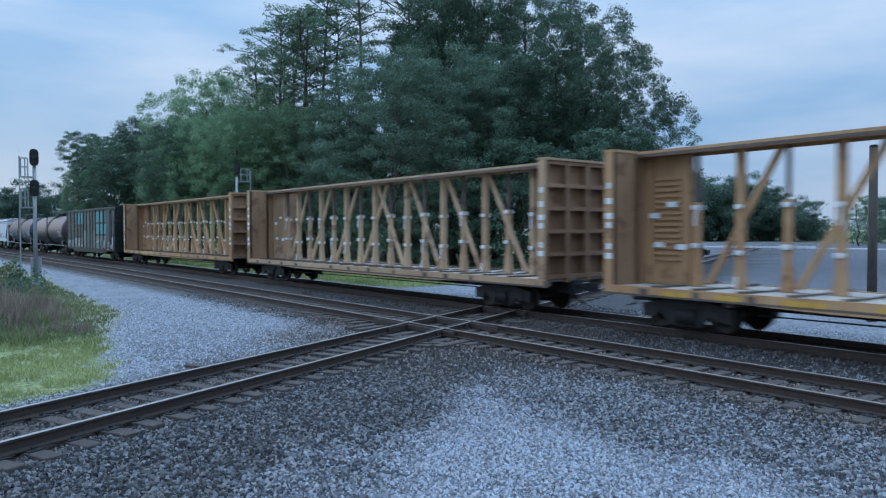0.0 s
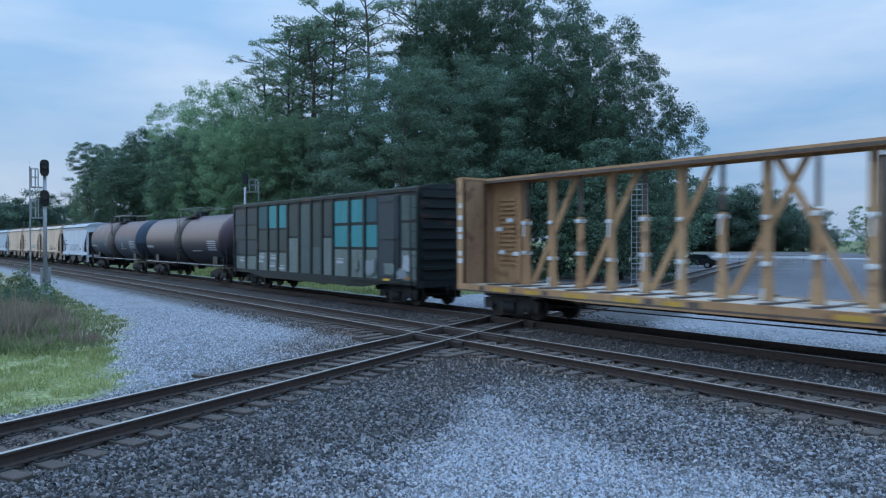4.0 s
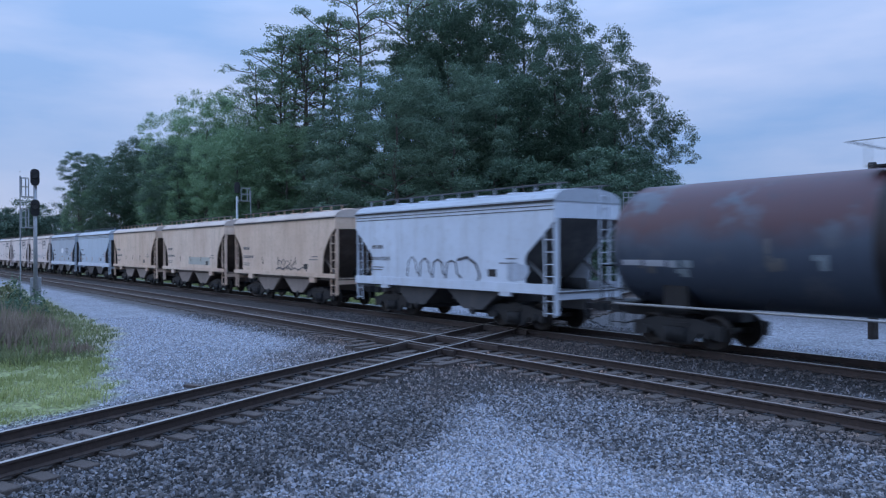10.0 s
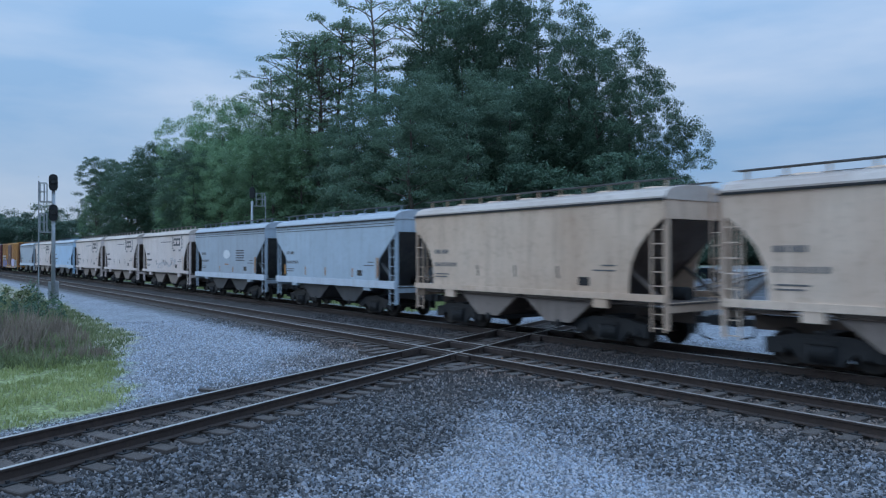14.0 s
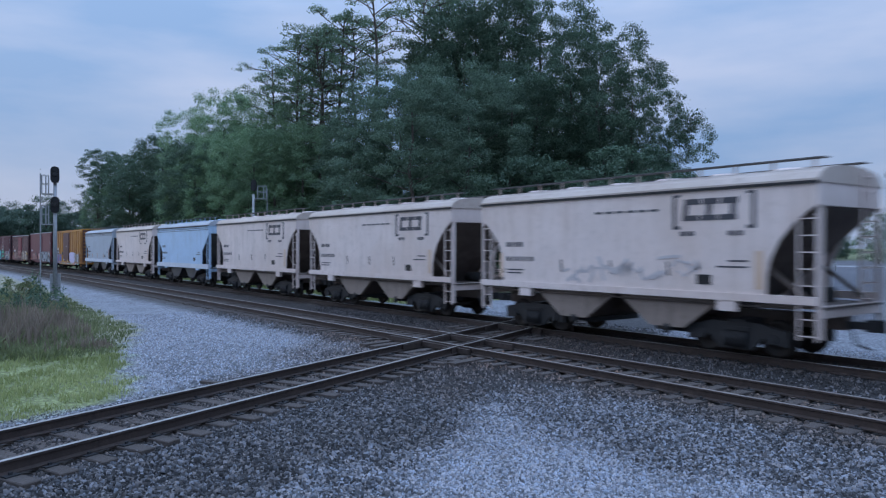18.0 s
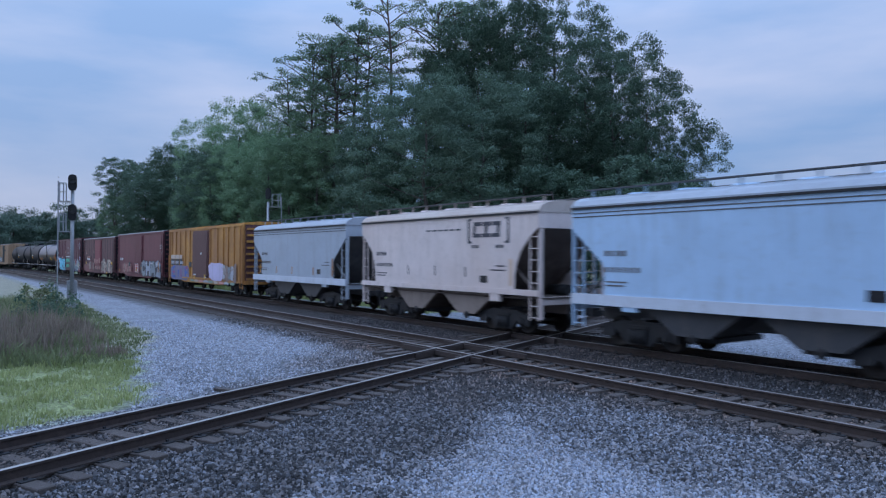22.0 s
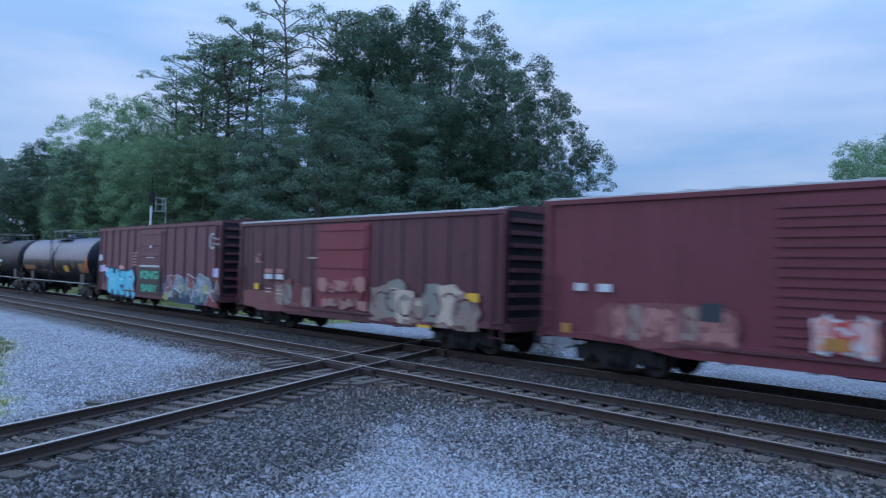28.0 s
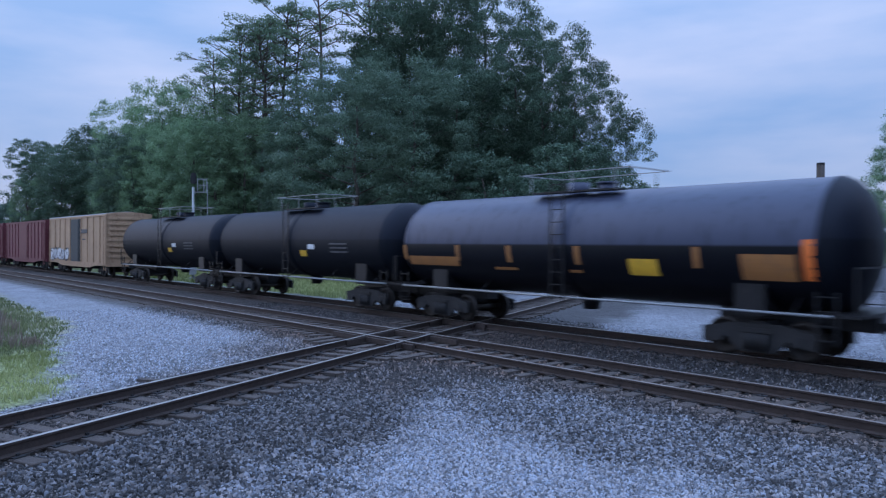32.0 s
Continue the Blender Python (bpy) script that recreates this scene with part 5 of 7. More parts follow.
def stroke_letters(car, strokes, mats, y, width=0.26):
    """Plain sprayed strokes (x0, z0, x1, z1): a dark outline under a bright fill."""
    for i, (x0, z0, x1, z1) in enumerate(strokes):
        g = part("sprayed_stroke", Shape().beam((x0, y, z0), (x1, y, z1), width + 0.12, 0.006, up=(0, 1, 0.001)), mats[0], car)
        part("fill", Shape().beam((x0, y - 0.006 - 0.0006 * i, z0), (x1, y - 0.006 - 0.0006 * i, z1), width, 0.006, up=(0, 1, 0.001)), mats[1 + i % (len(mats) - 1)], g)


def ribbon(pts, width):
    """An outline of even width round a bent line of (x, z)."""
    left, right = [], []
    for i, (x, z) in enumerate(pts):
        xa, za = pts[max(0, i - 1)]
        xb, zb = pts[min(len(pts) - 1, i + 1)]
        ln = math.hypot(xb - xa, zb - za) or 1
        nx, nz = -(zb - za) / ln * width / 2, (xb - xa) / ln * width / 2
        ex = ez = 0.0
        if i in (0, len(pts) - 1):
            s = -1 if i == 0 else 1
            ex, ez = s * (xb - xa) / ln * width * 0.3, s * (zb - za) / ln * width * 0.3
        left.append((x + nx + ex, z + nz + ez))
        right.append((x - nx + ex, z - nz + ez))
    return left + right[::-1]


def glyph(car, lines, x0, z0, w, h, width, y, fill, edge, rim=0.09, name="sprayed_letter"):
    """One sprayed letter from bent strokes on a unit square: a dark rim and its fill."""
    lines = [[(x0 + w * a, z0 + h * b) for a, b in ln] for ln in lines]
    sh, inner = Shape(), Shape()
    for k, ln in enumerate(lines):
        sh.plate(ribbon(ln, width + 2 * rim), y - 0.003 - 0.0007 * k, y + 0.002)
        inner.plate(ribbon(ln, width), y - 0.011 - 0.0007 * k, y - 0.008)
    g = part(name, sh, edge, car)
    part("fill", inner, fill, g)
    return g


STROKES = {
    "hook": [[(0.95, 0.85), (0.6, 1.0), (0.15, 0.85), (0.0, 0.5), (0.15, 0.12), (0.6, 0.0), (0.95, 0.12)]],
    "gate": [[(0.05, 0.0), (0.0, 1.0)], [(0.95, 0.0), (1.0, 1.0)], [(0.05, 0.48), (0.95, 0.52)]],
    "tent": [[(0.0, 0.0), (0.3, 0.95), (0.62, 1.0), (1.0, 0.0)], [(0.2, 0.35), (0.85, 0.35)]],
    "zed": [[(0.0, 0.85), (0.5, 1.0), (0.95, 0.8), (0.6, 0.45), (0.05, 0.05), (1.0, 0.0)]],
    "tee": [[(0.0, 0.95), (1.0, 1.0)], [(0.5, 0.95), (0.55, 0.0)]],
    "post": [[(0.5, 1.0), (0.45, 0.0)]],
    "bowl": [[(0.0, 1.0), (0.05, 0.3), (0.35, 0.0), (0.75, 0.05), (1.0, 0.4), (0.95, 1.0), (0.4, 0.98)], [(0.3, 0.62), (0.7, 0.6)]],
    "are": [[(0.05, 0.0), (0.0, 0.95), (0.6, 1.0), (0.95, 0.78), (0.6, 0.5), (0.15, 0.5)], [(0.5, 0.48), (1.0, 0.0)]],
    "ess": [[(1.0, 0.9), (0.4, 1.0), (0.05, 0.75), (0.5, 0.5), (0.95, 0.25), (0.6, 0.0), (0.0, 0.1)]],
    "arrow": [[(0.0, 0.1), (0.45, 1.0), (0.95, 0.15)], [(0.45, 1.0), (0.5, 0.0)]],
}


def ex_orange(car, y, h):
    y -= 0.075
    for x0, x1 in ((-7.2, -6.2), (-6.1, -5.1), (-5.0, -4.4)):
        marks(car, [(x0, x1, 2.32, 2.6)], S_TAN, y, "sprayed_patch")
        marks(car, [(x0, x1, 1.82, 2.3)], BLACK, y, "sprayed_patch")
        marks(car, [(x0 + 0.12 + 0.2 * k, x0 + 0.26 + 0.2 * k, 1.94, 2.14) for k in range(4)], S_SILVER, y - 0.006, "sprayed_bar")
    part("sprayed_field", Shape().plate(blotch(random.Random(31), -5.0, 1.3, 4.7, 1.1, 22, 0.06), y - 0.003, y + 0.003), S_LILAC_DIM, car)
    stroke_letters(car, [(-6.7, 0.95, -6.7, 1.7), (-6.7, 1.6, -6.1, 1.75), (-6.7, 1.3, -6.2, 1.35), (-6.7, 0.98, -6.1, 1.0), (-3.6, 0.95, -3.6, 1.7), (-3.6, 1.65, -3.0, 1.7), (-3.6, 1.3, -3.1, 1.35),
                         (-5.3, 1.0, -5.3, 1.5), (-4.6, 1.0, -4.6, 1.6)], [S_LILAC_DIM, S_BLUE, S_BLUE, S_VIOLET], y - 0.006, 0.18)
    marks(car, [(-2.75, -2.15, 1.75, 2.1)], P_PATCH2, y, "sprayed_patch")
    part("sprayed_field", Shape().plate(blotch(random.Random(32), 3.0, 1.52, 2.9, 1.15, 24, 0.08), y - 0.003, y + 0.003), S_LILAC, car)
    graffiti(car, 4.3, 6.7, 0.9, 2.0, [S_TAN_DIM, S_SILVER, S_TAN_DIM, S_CHROME_DIM], y, 6, 5)
    marks(car, [(-0.1, 0.15, 2.62, 2.76), (-1.6, -1.0, 1.2, 1.28), (0.7, 1.2, 1.05, 1.12)], S_WHITE, y - 0.04)
    marks(car, [(-1.55, -1.35, 0.98, 1.2), (0.75, 0.95, 0.98, 1.25)], YELLOW, y - 0.04)
    for k in range(9):
        part("sprayed_patch", Shape().plate(blotch(random.Random(50 + k), -2.0 + 1.0 * k, 0.82, 0.9, 0.16, 12, 0.2), y - 0.012, y - 0.006), (S_GREEN_DIM, S_TAN, S_PINK, S_SILVER)[k % 4], car)


def ex_red(car, y, h):
    y -= 0.07
    part("sprayed_field", Shape().plate(blotch(random.Random(41), -4.2, 1.35, 3.4, 1.05, 22, 0.2), y - 0.003, y + 0.003), P_FAINT, car)
    graffiti(car, -5.6, -2.4, 0.95, 1.85, [P_FAINT, S_PINK_DIM, S_TAN_DIM, S_PINK_DIM], y - 0.006, 7, 7)
    marks(car, [(-3.25, -2.75, 1.55, 1.95)], P_PATCH2, y - 0.02)
    marks(car, [(-6.7, -6.35, 2.1, 2.3), (-6.0, -5.6, 2.1, 2.3)], S_WHITE, y)
    marks(car, [(-7.1, -6.8, 1.0, 1.25)], P_ORANGE, y)
    part("sprayed_field", Shape().plate(blotch(random.Random(45), 4.0, 1.40, 6.6, 1.25, 30, 0.06), y - 0.016, y - 0.012), INK, car)
    for k, (key, x0, w) in enumerate((("hook", 1.35, 1.0), ("gate", 2.85, 1.05), ("tent", 4.25, 1.2), ("zed", 5.8, 1.2))):
        glyph(car, STROKES[key], x0, 0.98, w, 0.95, 0.42, y - 0.022 - 0.002 * k, (S_CHROME_DIM, S_CHROME)[k % 2], INK, 0.08)
    for k, (x, z, w) in enumerate(((1.5, 1.9, 0.5), (2.8, 1.85, 0.4), (4.5, 1.9, 0.5), (6.1, 1.85, 0.7))):
        part("spray_gleam", Shape().plate(blotch(random.Random(90 + k), x, z, w, 0.09, 12, 0.2), y - 0.05, y - 0.046), S_WHITE, car, "pale sprayed gleam")
    marks(car, [(6.5, 6.68, 1.2, 2.05), (1.15, 1.35, 1.3, 1.55), (-0.7, -0.2, 1.15, 1.4)], P_ORANGE, y - 0.06)
    graffiti(car, -0.9, 0.3, 1.0, 1.9, [S_WHITE, S_PINK, S_RED], y - 0.05, 9, 3)
    graffiti(car, 6.75, 7.45, 1.0, 1.95, [S_RED, S_PINK_DIM], y, 10, 2)
    rng = random.Random(43)
    sh = Shape()
    for k in range(22):
        x, z = rng.uniform(6.75, 7.3), rng.uniform(2.75, 3.4)
        sh.beam((x, y, z), (x + rng.uniform(0.1, 0.3), y, z + rng.uniform(-0.08, 0.08)), 0.03, 0.004, up=(0, 1, 0.001))
    part("sprayed_scribble", sh, S_SILVER, car)


def ex_dark_red(car, y, h):
    y -= 0.07
    part("sprayed_field", Shape().plate(blotch(random.Random(44), -4.6, 1.15, 5.2, 0.85, 24, 0.12), y - 0.002, y + 0.002), P_FAINT, car)
    graffiti(car, -4.6, -2.0, 0.9, 1.95, [P_FAINT, S_TAN_DIM, S_SAGE, P_RED], y - 0.004, 11, 4)
    marks(car, [(-5.4, -4.8, 2.0, 2.2), (-4.55, -4.0, 2.0, 2.2)], S_WHITE, y - 0.012)
    marks(car, [(-5.4, -4.8, 2.25, 2.42), (-4.55, -4.0, 2.25, 2.42)], S_PINK_DIM, y - 0.012)
    rng = random.Random(52)
    for k in range(7):
        x0, w = 1.7 + 0.66 * k, rng.uniform(0.75, 1.0)
        zt = 1.9 + 0.2 * math.sin(k * 1.7)
        rim = blotch(rng, x0 + w / 2, (0.85 + zt) / 2, w + 0.2, zt - 0.8, 13, 0.22)
        g = part("sprayed_bubble", Shape().plate(rim, y - 0.006 - 0.001 * k, y + 0.002), (S_TAN_DIM, S_SAGE, S_TAN)[k % 3], car)
        arc = [(x0 + w * (0.5 + 0.42 * math.cos(t)), (0.9 + zt) / 2 + 0.36 * math.sin(t)) for t in (0.4 + k + 0.55 * q for q in range(7))]
        part("sprayed_outline", Shape().plate(ribbon(arc, 0.06), y - 0.022 - 0.001 * k, y - 0.016), P_RED_DARK, g)
        part("spray_gleam", Shape().plate(blotch(rng, x0 + w * 0.5, zt - 0.25, w * 0.4, 0.2, 10, 0.3), y - 0.018 - 0.001 * k, y - 0.012), (S_SAGE, S_TAN)[k % 2], g)
    for k in range(6):
        part("sprayed_patch", Shape().plate(blotch(random.Random(460 + k), 1.9 + 0.8 * k, 0.84, 0.6, 0.14, 12, 0.3), y - 0.012, y - 0.006), (S_TAN_DIM, P_FAINT)[k % 2], car)
    for x in (-7.0, -6.6, -5.7, -4.75, -3.8, -2.85, -2.1, 2.0, 3.1, 4.2, 5.3, 6.4, 7.1):
        part("panel_seam", Shape().box(x - 0.03, x + 0.03, -1.512, -1.498, 1.0, 4.2), P_SOOT_SHADE, car, "dark upright seam")
    marks(car, [(6.15, 6.65, 1.62, 1.88), (-6.2, -5.85, 1.55, 1.8), (4.0, 4.6, 0.72, 0.8)], YELLOW, y - 0.02)
    graffiti(car, -1.5, 1.3, 1.65, 2.2, [S_PINK_DIM, S_PINK_DIM, P_RED_DOOR], y - 0.05, 13, 5)
    for k in range(7):
        part("sprayed_patch", Shape().plate(blotch(random.Random(470 + k), -0.95 + 0.36 * k, 1.22 + 0.06 * (k % 3), 0.5, 0.3, 12, 0.35), y - 0.056 - 0.001 * k, y - 0.05), (S_PINK_DIM, S_TAN_DIM, P_FAINT)[k % 3], car)
    rng = random.Random(48)
    sh = Shape()
    for k in range(14):
        x, z = rng.uniform(-6.3, -5.9), rng.uniform(2.65, 3.05)
        sh.beam((x, y, z), (x + rng.uniform(0.1, 0.3), y, z + rng.uniform(-0.08, 0.08)), 0.03, 0.004, up=(0, 1, 0.001))
    part("sprayed_scribble", sh, S_PINK_DIM, car)
    marks(car, [(-5.3, -4.9, 1.45 + 0.14 * k, 1.5 + 0.14 * k) for k in range(2)] + [(-4.5, -4.1, 1.4 + 0.14 * k, 1.45 + 0.14 * k) for k in range(2)], S_TAN, y - 0.012, "small_print")
    marks(car, [(-2.3, -1.7, 2.85, 2.9)], S_TAN, y)


def words(car, text, x, z, size, mat, y, wide=1.0, bold=0.022):
    cu = bpy.data.curves.new("sprayed_word", "FONT")
    cu.body, cu.size, cu.extrude, cu.offset, cu.align_x = text, size, 0.003, bold, "CENTER"
    tmp = bpy.data.objects.new("tmp", cu)
    scene.collection.objects.link(tmp)
    me = bpy.data.meshes.new_from_object(tmp.evaluated_get(bpy.context.evaluated_depsgraph_get()))
    bpy.data.objects.remove(tmp)
    me.materials.clear()
    me.materials.append(mat)
    return part("sprayed_word", me, None, car, m=pose(x, y, z, 90, 0, 0) @ Matrix.Diagonal((wide, 1, 1, 1)))


def ex_plum(car, y, h):
    y -= 0.07
    part("sprayed_field", Shape().plate(blotch(random.Random(61), -4.7, 1.1, 4.4, 0.55, 22, 0.15), y, y + 0.004), P_FAINT, car)
    for k, (key, x0, w, z0, hh) in enumerate((("tee", -6.25, 0.95, 0.95, 1.0), ("tent", -5.55, 0.75, 0.85, 0.95), ("post", -4.85, 0.5, 0.8, 1.2), ("bowl", -4.35, 1.15, 0.85, 1.0), ("are", -2.95, 0.85, 0.75, 1.2))):
        glyph(car, STROKES[key], x0, z0, w, hh, 0.40, y - 0.008 - 0.0028 * k, (S_CYAN, S_CYAN2, S_CYAN)[k % 3], S_BLUE_DEEP, 0.11)
        part("spray_gleam", Shape().plate(blotch(random.Random(95 + k), x0 + w * 0.45, z0 + hh * 0.72, w * 0.35, 0.16, 12, 0.25), y - 0.046, y - 0.042), S_PALE, car, "pale sprayed gleam")
    for k, (x, z, w, hh) in enumerate(((-7.2, 2.75, 0.55, 0.4), (-7.2, 2.1, 0.4, 0.35), (-6.7, 2.15, 0.5, 0.4), (-6.2, 2.05, 0.6, 0.3))):
        part("sprayed_patch", Shape().plate(blotch(random.Random(70 + k), x, z, w, hh, 14, 0.25), y - 0.02, y - 0.014), S_LILAC if k else S_WHITE, car)
    part("sprayed_patch", Shape().plate(blotch(random.Random(75), -4.0, 2.2, 0.7, 0.3, 12, 0.2), y - 0.003, y + 0.002), S_PINK, car)
    marks(car, [(-2.35, -1.8, 2.35 + 0.16 * k, 2.44 + 0.16 * k) for k in range(5)], S_PINK_DIM, y, "small_print")
    marks(car, [(-1.45, 1.4, 0.85, 2.27)], BLACK, y - 0.036, "sprayed_patch")
    words(car, "KING", -0.03, 1.70, 0.56, S_GREEN, y - 0.05, 1.7)
    words(car, "BABY", -0.03, 1.02, 0.52, S_GREEN, y - 0.05, 1.62, 0.012)
    part("spray_rule", Shape().box(-1.3, 1.25, y - 0.051, y - 0.046, 1.58, 1.62), BLACK, car)
    rng = random.Random(16)
    cols = [S_RED_DIM, S_CHROME_DIM, P_PATCH2, S_TEAL_DIM, S_RED_DIM, S_TEAL_DIM, S_CHROME_DIM, S_TEAL_DIM, S_RED_DIM, S_OLIVE]
    part("sprayed_field", Shape().plate(blotch(random.Random(63), 4.6, 1.25, 6.0, 1.25, 26, 0.08), y - 0.002, y + 0.003), S_BLUE_DEEP, car)
    shards = (((1.75, 1.2), (2.5, 1.95), (3.05, 1.9), (2.3, 0.95)), ((2.9, 1.25), (3.25, 2.0), (3.9, 1.85), (3.55, 1.0)), ((2.3, 0.8), (3.0, 1.3), (3.9, 1.1), (3.3, 0.62)),
              ((3.7, 1.3), (4.1, 1.8), (4.6, 1.3), (4.2, 0.8)), ((4.3, 1.25), (4.5, 2.05), (5.2, 1.85), (4.9, 0.9)), ((4.9, 0.7), (5.2, 1.35), (5.9, 1.2), (5.7, 0.6)),
              ((5.2, 1.4), (5.7, 2.1), (6.6, 1.85), (6.9, 1.3), (6.1, 1.0)), ((5.9, 0.75), (6.2, 1.25), (6.75, 1.2), (6.6, 0.7)), ((6.3, 0.62), (6.9, 1.5), (7.3, 1.0), (7.6, 0.55)), ((1.7, 0.75), (2.0, 1.1), (2.4, 1.0), (2.2, 0.65)))
    for k, pts in enumerate(shards):
        yk = y - 0.008 - 0.0012 * k
        g = part("sprayed_shard", Shape().plate(pts, yk - 0.003, yk + 0.002), cols[k % 10], car)
        part("sprayed_outline", Shape().plate(ribbon([*pts[:3]], rng.uniform(0.04, 0.075)), y - 0.034, y - 0.031), S_WHITE if k % 3 else S_SILVER, g, "white sprayed outline")
    for k, (x, z, w, hh, mt) in enumerate(((2.6, 1.0, 0.55, 0.3, S_CHROME_DIM), (6.35, 1.35, 0.55, 0.4, S_OLIVE), (5.9, 1.65, 0.6, 0.3, S_CHROME), (3.95, 1.35, 0.3, 0.4, S_OLIVE), (5.1, 1.1, 0.35, 0.4, S_CHROME_DIM), (4.7, 1.2, 0.3, 0.35, S_TEAL_DIM))):
        part("sprayed_patch", Shape().plate(blotch(random.Random(120 + k), x, z, w, hh, 14, 0.18), y - 0.028, y - 0.024), mt, car)
    for k in range(5):
        x = 2.2 + 1.1 * k
        part("sprayed_outline", Shape().plate(ribbon([(x, 1.9), (x + 0.3, 1.6), (x + 0.25, 1.15), (x + 0.6, 0.85)], 0.05), y - 0.044, y - 0.041), S_WHITE, car, "white sprayed outline")
        x = 1.9 + 1.2 * k
        part("sprayed_outline", Shape().plate(ribbon([(x, 1.0), (x + 0.25, 1.35 + 0.1 * (k % 2)), (x + 0.55, 1.3), (x + 0.8, 1.75), (x + 0.95, 1.2)], 0.06), y - 0.040, y - 0.037), S_WHITE, car, "white sprayed outline")
    marks(car, [(7.05, 7.55, 1.95, 2.35)], S_LILAC, y - 0.03)
    marks(car, [(7.15, 7.4, 1.2, 1.9)], P_ORANGE, y)
    arc = [(6.85 + 0.26 * math.cos(math.pi * (0.4 + 0.13 * k)), 3.6 + 0.34 * math.sin(math.pi * (0.4 + 0.13 * k))) for k in range(11)]
    part("sprayed_tag", Shape().plate(ribbon(arc, 0.10), y - 0.004, y + 0.001), S_SILVER, car)
    for za, zb in ((3.75, 3.7), (3.5, 3.45)):
        part("sprayed_tag", Shape().plate(ribbon([(6.95, za), (7.2, za - 0.06), (7.48, zb)], 0.07), y - 0.006, y - 0.001), S_SILVER, car)
    marks(car, [(-0.1, 0.15, 3.3, 3.45), (-0.5, 0.5, 2.78, 2.83), (-1.3, 1.2, 2.30, 2.40)], S_WHITE, y - 0.04)


def wrapped(car, rows, mat, zc, r, name="marking", label=""):
    """Painted patches (x0, x1, z0, z1) that lie on the round side of a tank."""
    for x0, x1, z0, z1 in rows:
        out, back = [], []
        for k in range(7):
            z = z0 + (z1 - z0) * k / 6
            q = math.sqrt(max(0.01, r * r - (z - zc) ** 2))
            out.append((-(q + 0.012), z))
            back.append((-(q - 0.01), z))
        part(name, Shape().extrude(out + back[::-1], x0, x1), mat, car, label)


def ex_tank_rust(car, h, zc, r):
    wrapped(car, [(5.5, 6.9, zc - 0.12 - 0.13 * i, zc - 0.05 - 0.13 * i) for i in range(5)], S_SILVER, zc, r)
    wrapped(car, [(-7.3, -6.7, zc - 0.52, zc - 0.38), (-6.6, -6.0, zc - 0.54, zc - 0.38), (-5.9, -5.75, zc - 0.56, zc - 0.4), (2.6, 3.4, zc - 0.72, zc - 0.66), (3.5, 4.3, zc - 0.7, zc - 0.66)], S_SILVER, zc, r)
    for k in range(2):
        part("end_lettering", Shape().box(h - 0.02, h + 0.0, -0.75, 0.35, zc + 0.1 - 0.22 * k, zc + 0.18 - 0.22 * k), S_WHITE, car)


def ex_tank_spray(car, h, zc, r):
    ex_tank_rust(car, h, zc, r)
    rng = random.Random(81)
    for k, (x, w, z, hh, mt) in enumerate(((2.6, 0.5, -0.55, 0.55, GREY_GRIME), (3.3, 0.5, -0.5, 0.6, S_CHROME_DIM), (4.1, 0.6, -0.6, 0.5, GREY_GRIME), (5.6, 0.7, -0.8, 0.4, S_CHROME_DIM), (6.6, 0.5, -0.8, 0.35, GREY_GRIME),
                                           (1.9, 0.35, -0.3, 0.7, GREY_GRIME), (-6.6, 0.5, -0.55, 0.5, GREY_GRIME), (-5.6, 0.6, -0.6, 0.45, S_CHROME_DIM), (-3.2, 0.4, -0.3, 0.8, GREY_GRIME), (-2.2, 0.3, -0.4, 0.5, S_CHROME_DIM))):
        for j in range(4):
            a, b = x + w * rng.uniform(-0.6, 0.2), zc + z + hh * rng.uniform(-0.5, 0.1)
            wrapped(car, [(a, a + w * rng.uniform(0.25, 0.6), b, b + hh * rng.uniform(0.2, 0.5))], mt, zc, r - 0.003 * j, "sprayed_patch")


def ex_tank_black(car, h, zc, r):
    wrapped(car, [(2.25, 3.08, zc - 0.78, zc - 0.36)], YELLOW, zc, r, "yellow_placard")
    wrapped(car, [(-6.7, -4.2, zc - 0.72, zc - 0.42), (5.2, 6.4, zc - 0.78, zc - 0.2)], S_RUST, zc, r, "orange_stripe")
    wrapped(car, [(6.55, 6.78, zc - 0.75, zc + 0.12)], S_FLAME, zc, r, "reflective_stripe", "bright orange reflective stripe")
    wrapped(car, [(x, x + 0.16, zc - 0.55, zc - 0.05) for x in (-6.95, -4.25, -2.0, 0.55, 4.05)], S_RUST, zc, r, "orange_stripe")
    wrapped(car, [(x, x + 0.9, zc - 0.78, zc - 0.70) for x in (-2.6, -0.2)], S_RUST, zc, r, "orange_stripe")


def ex_tank_plain(car, h, zc, r):
    wrapped(car, [(1.0, 1.5, zc - 0.6, zc - 0.35)], YELLOW, zc, r, "yellow_placard")
    wrapped(car, [(1.7, 2.2, zc - 0.3, zc - 0.1)], WHITE, zc, r, "white_placard")
    wrapped(car, [(3.4, 4.6, zc - 0.1 - 0.16 * k, zc - 0.04 - 0.16 * k) for k in range(3)], GREY_GRIME, zc, r, "faded_lettering")


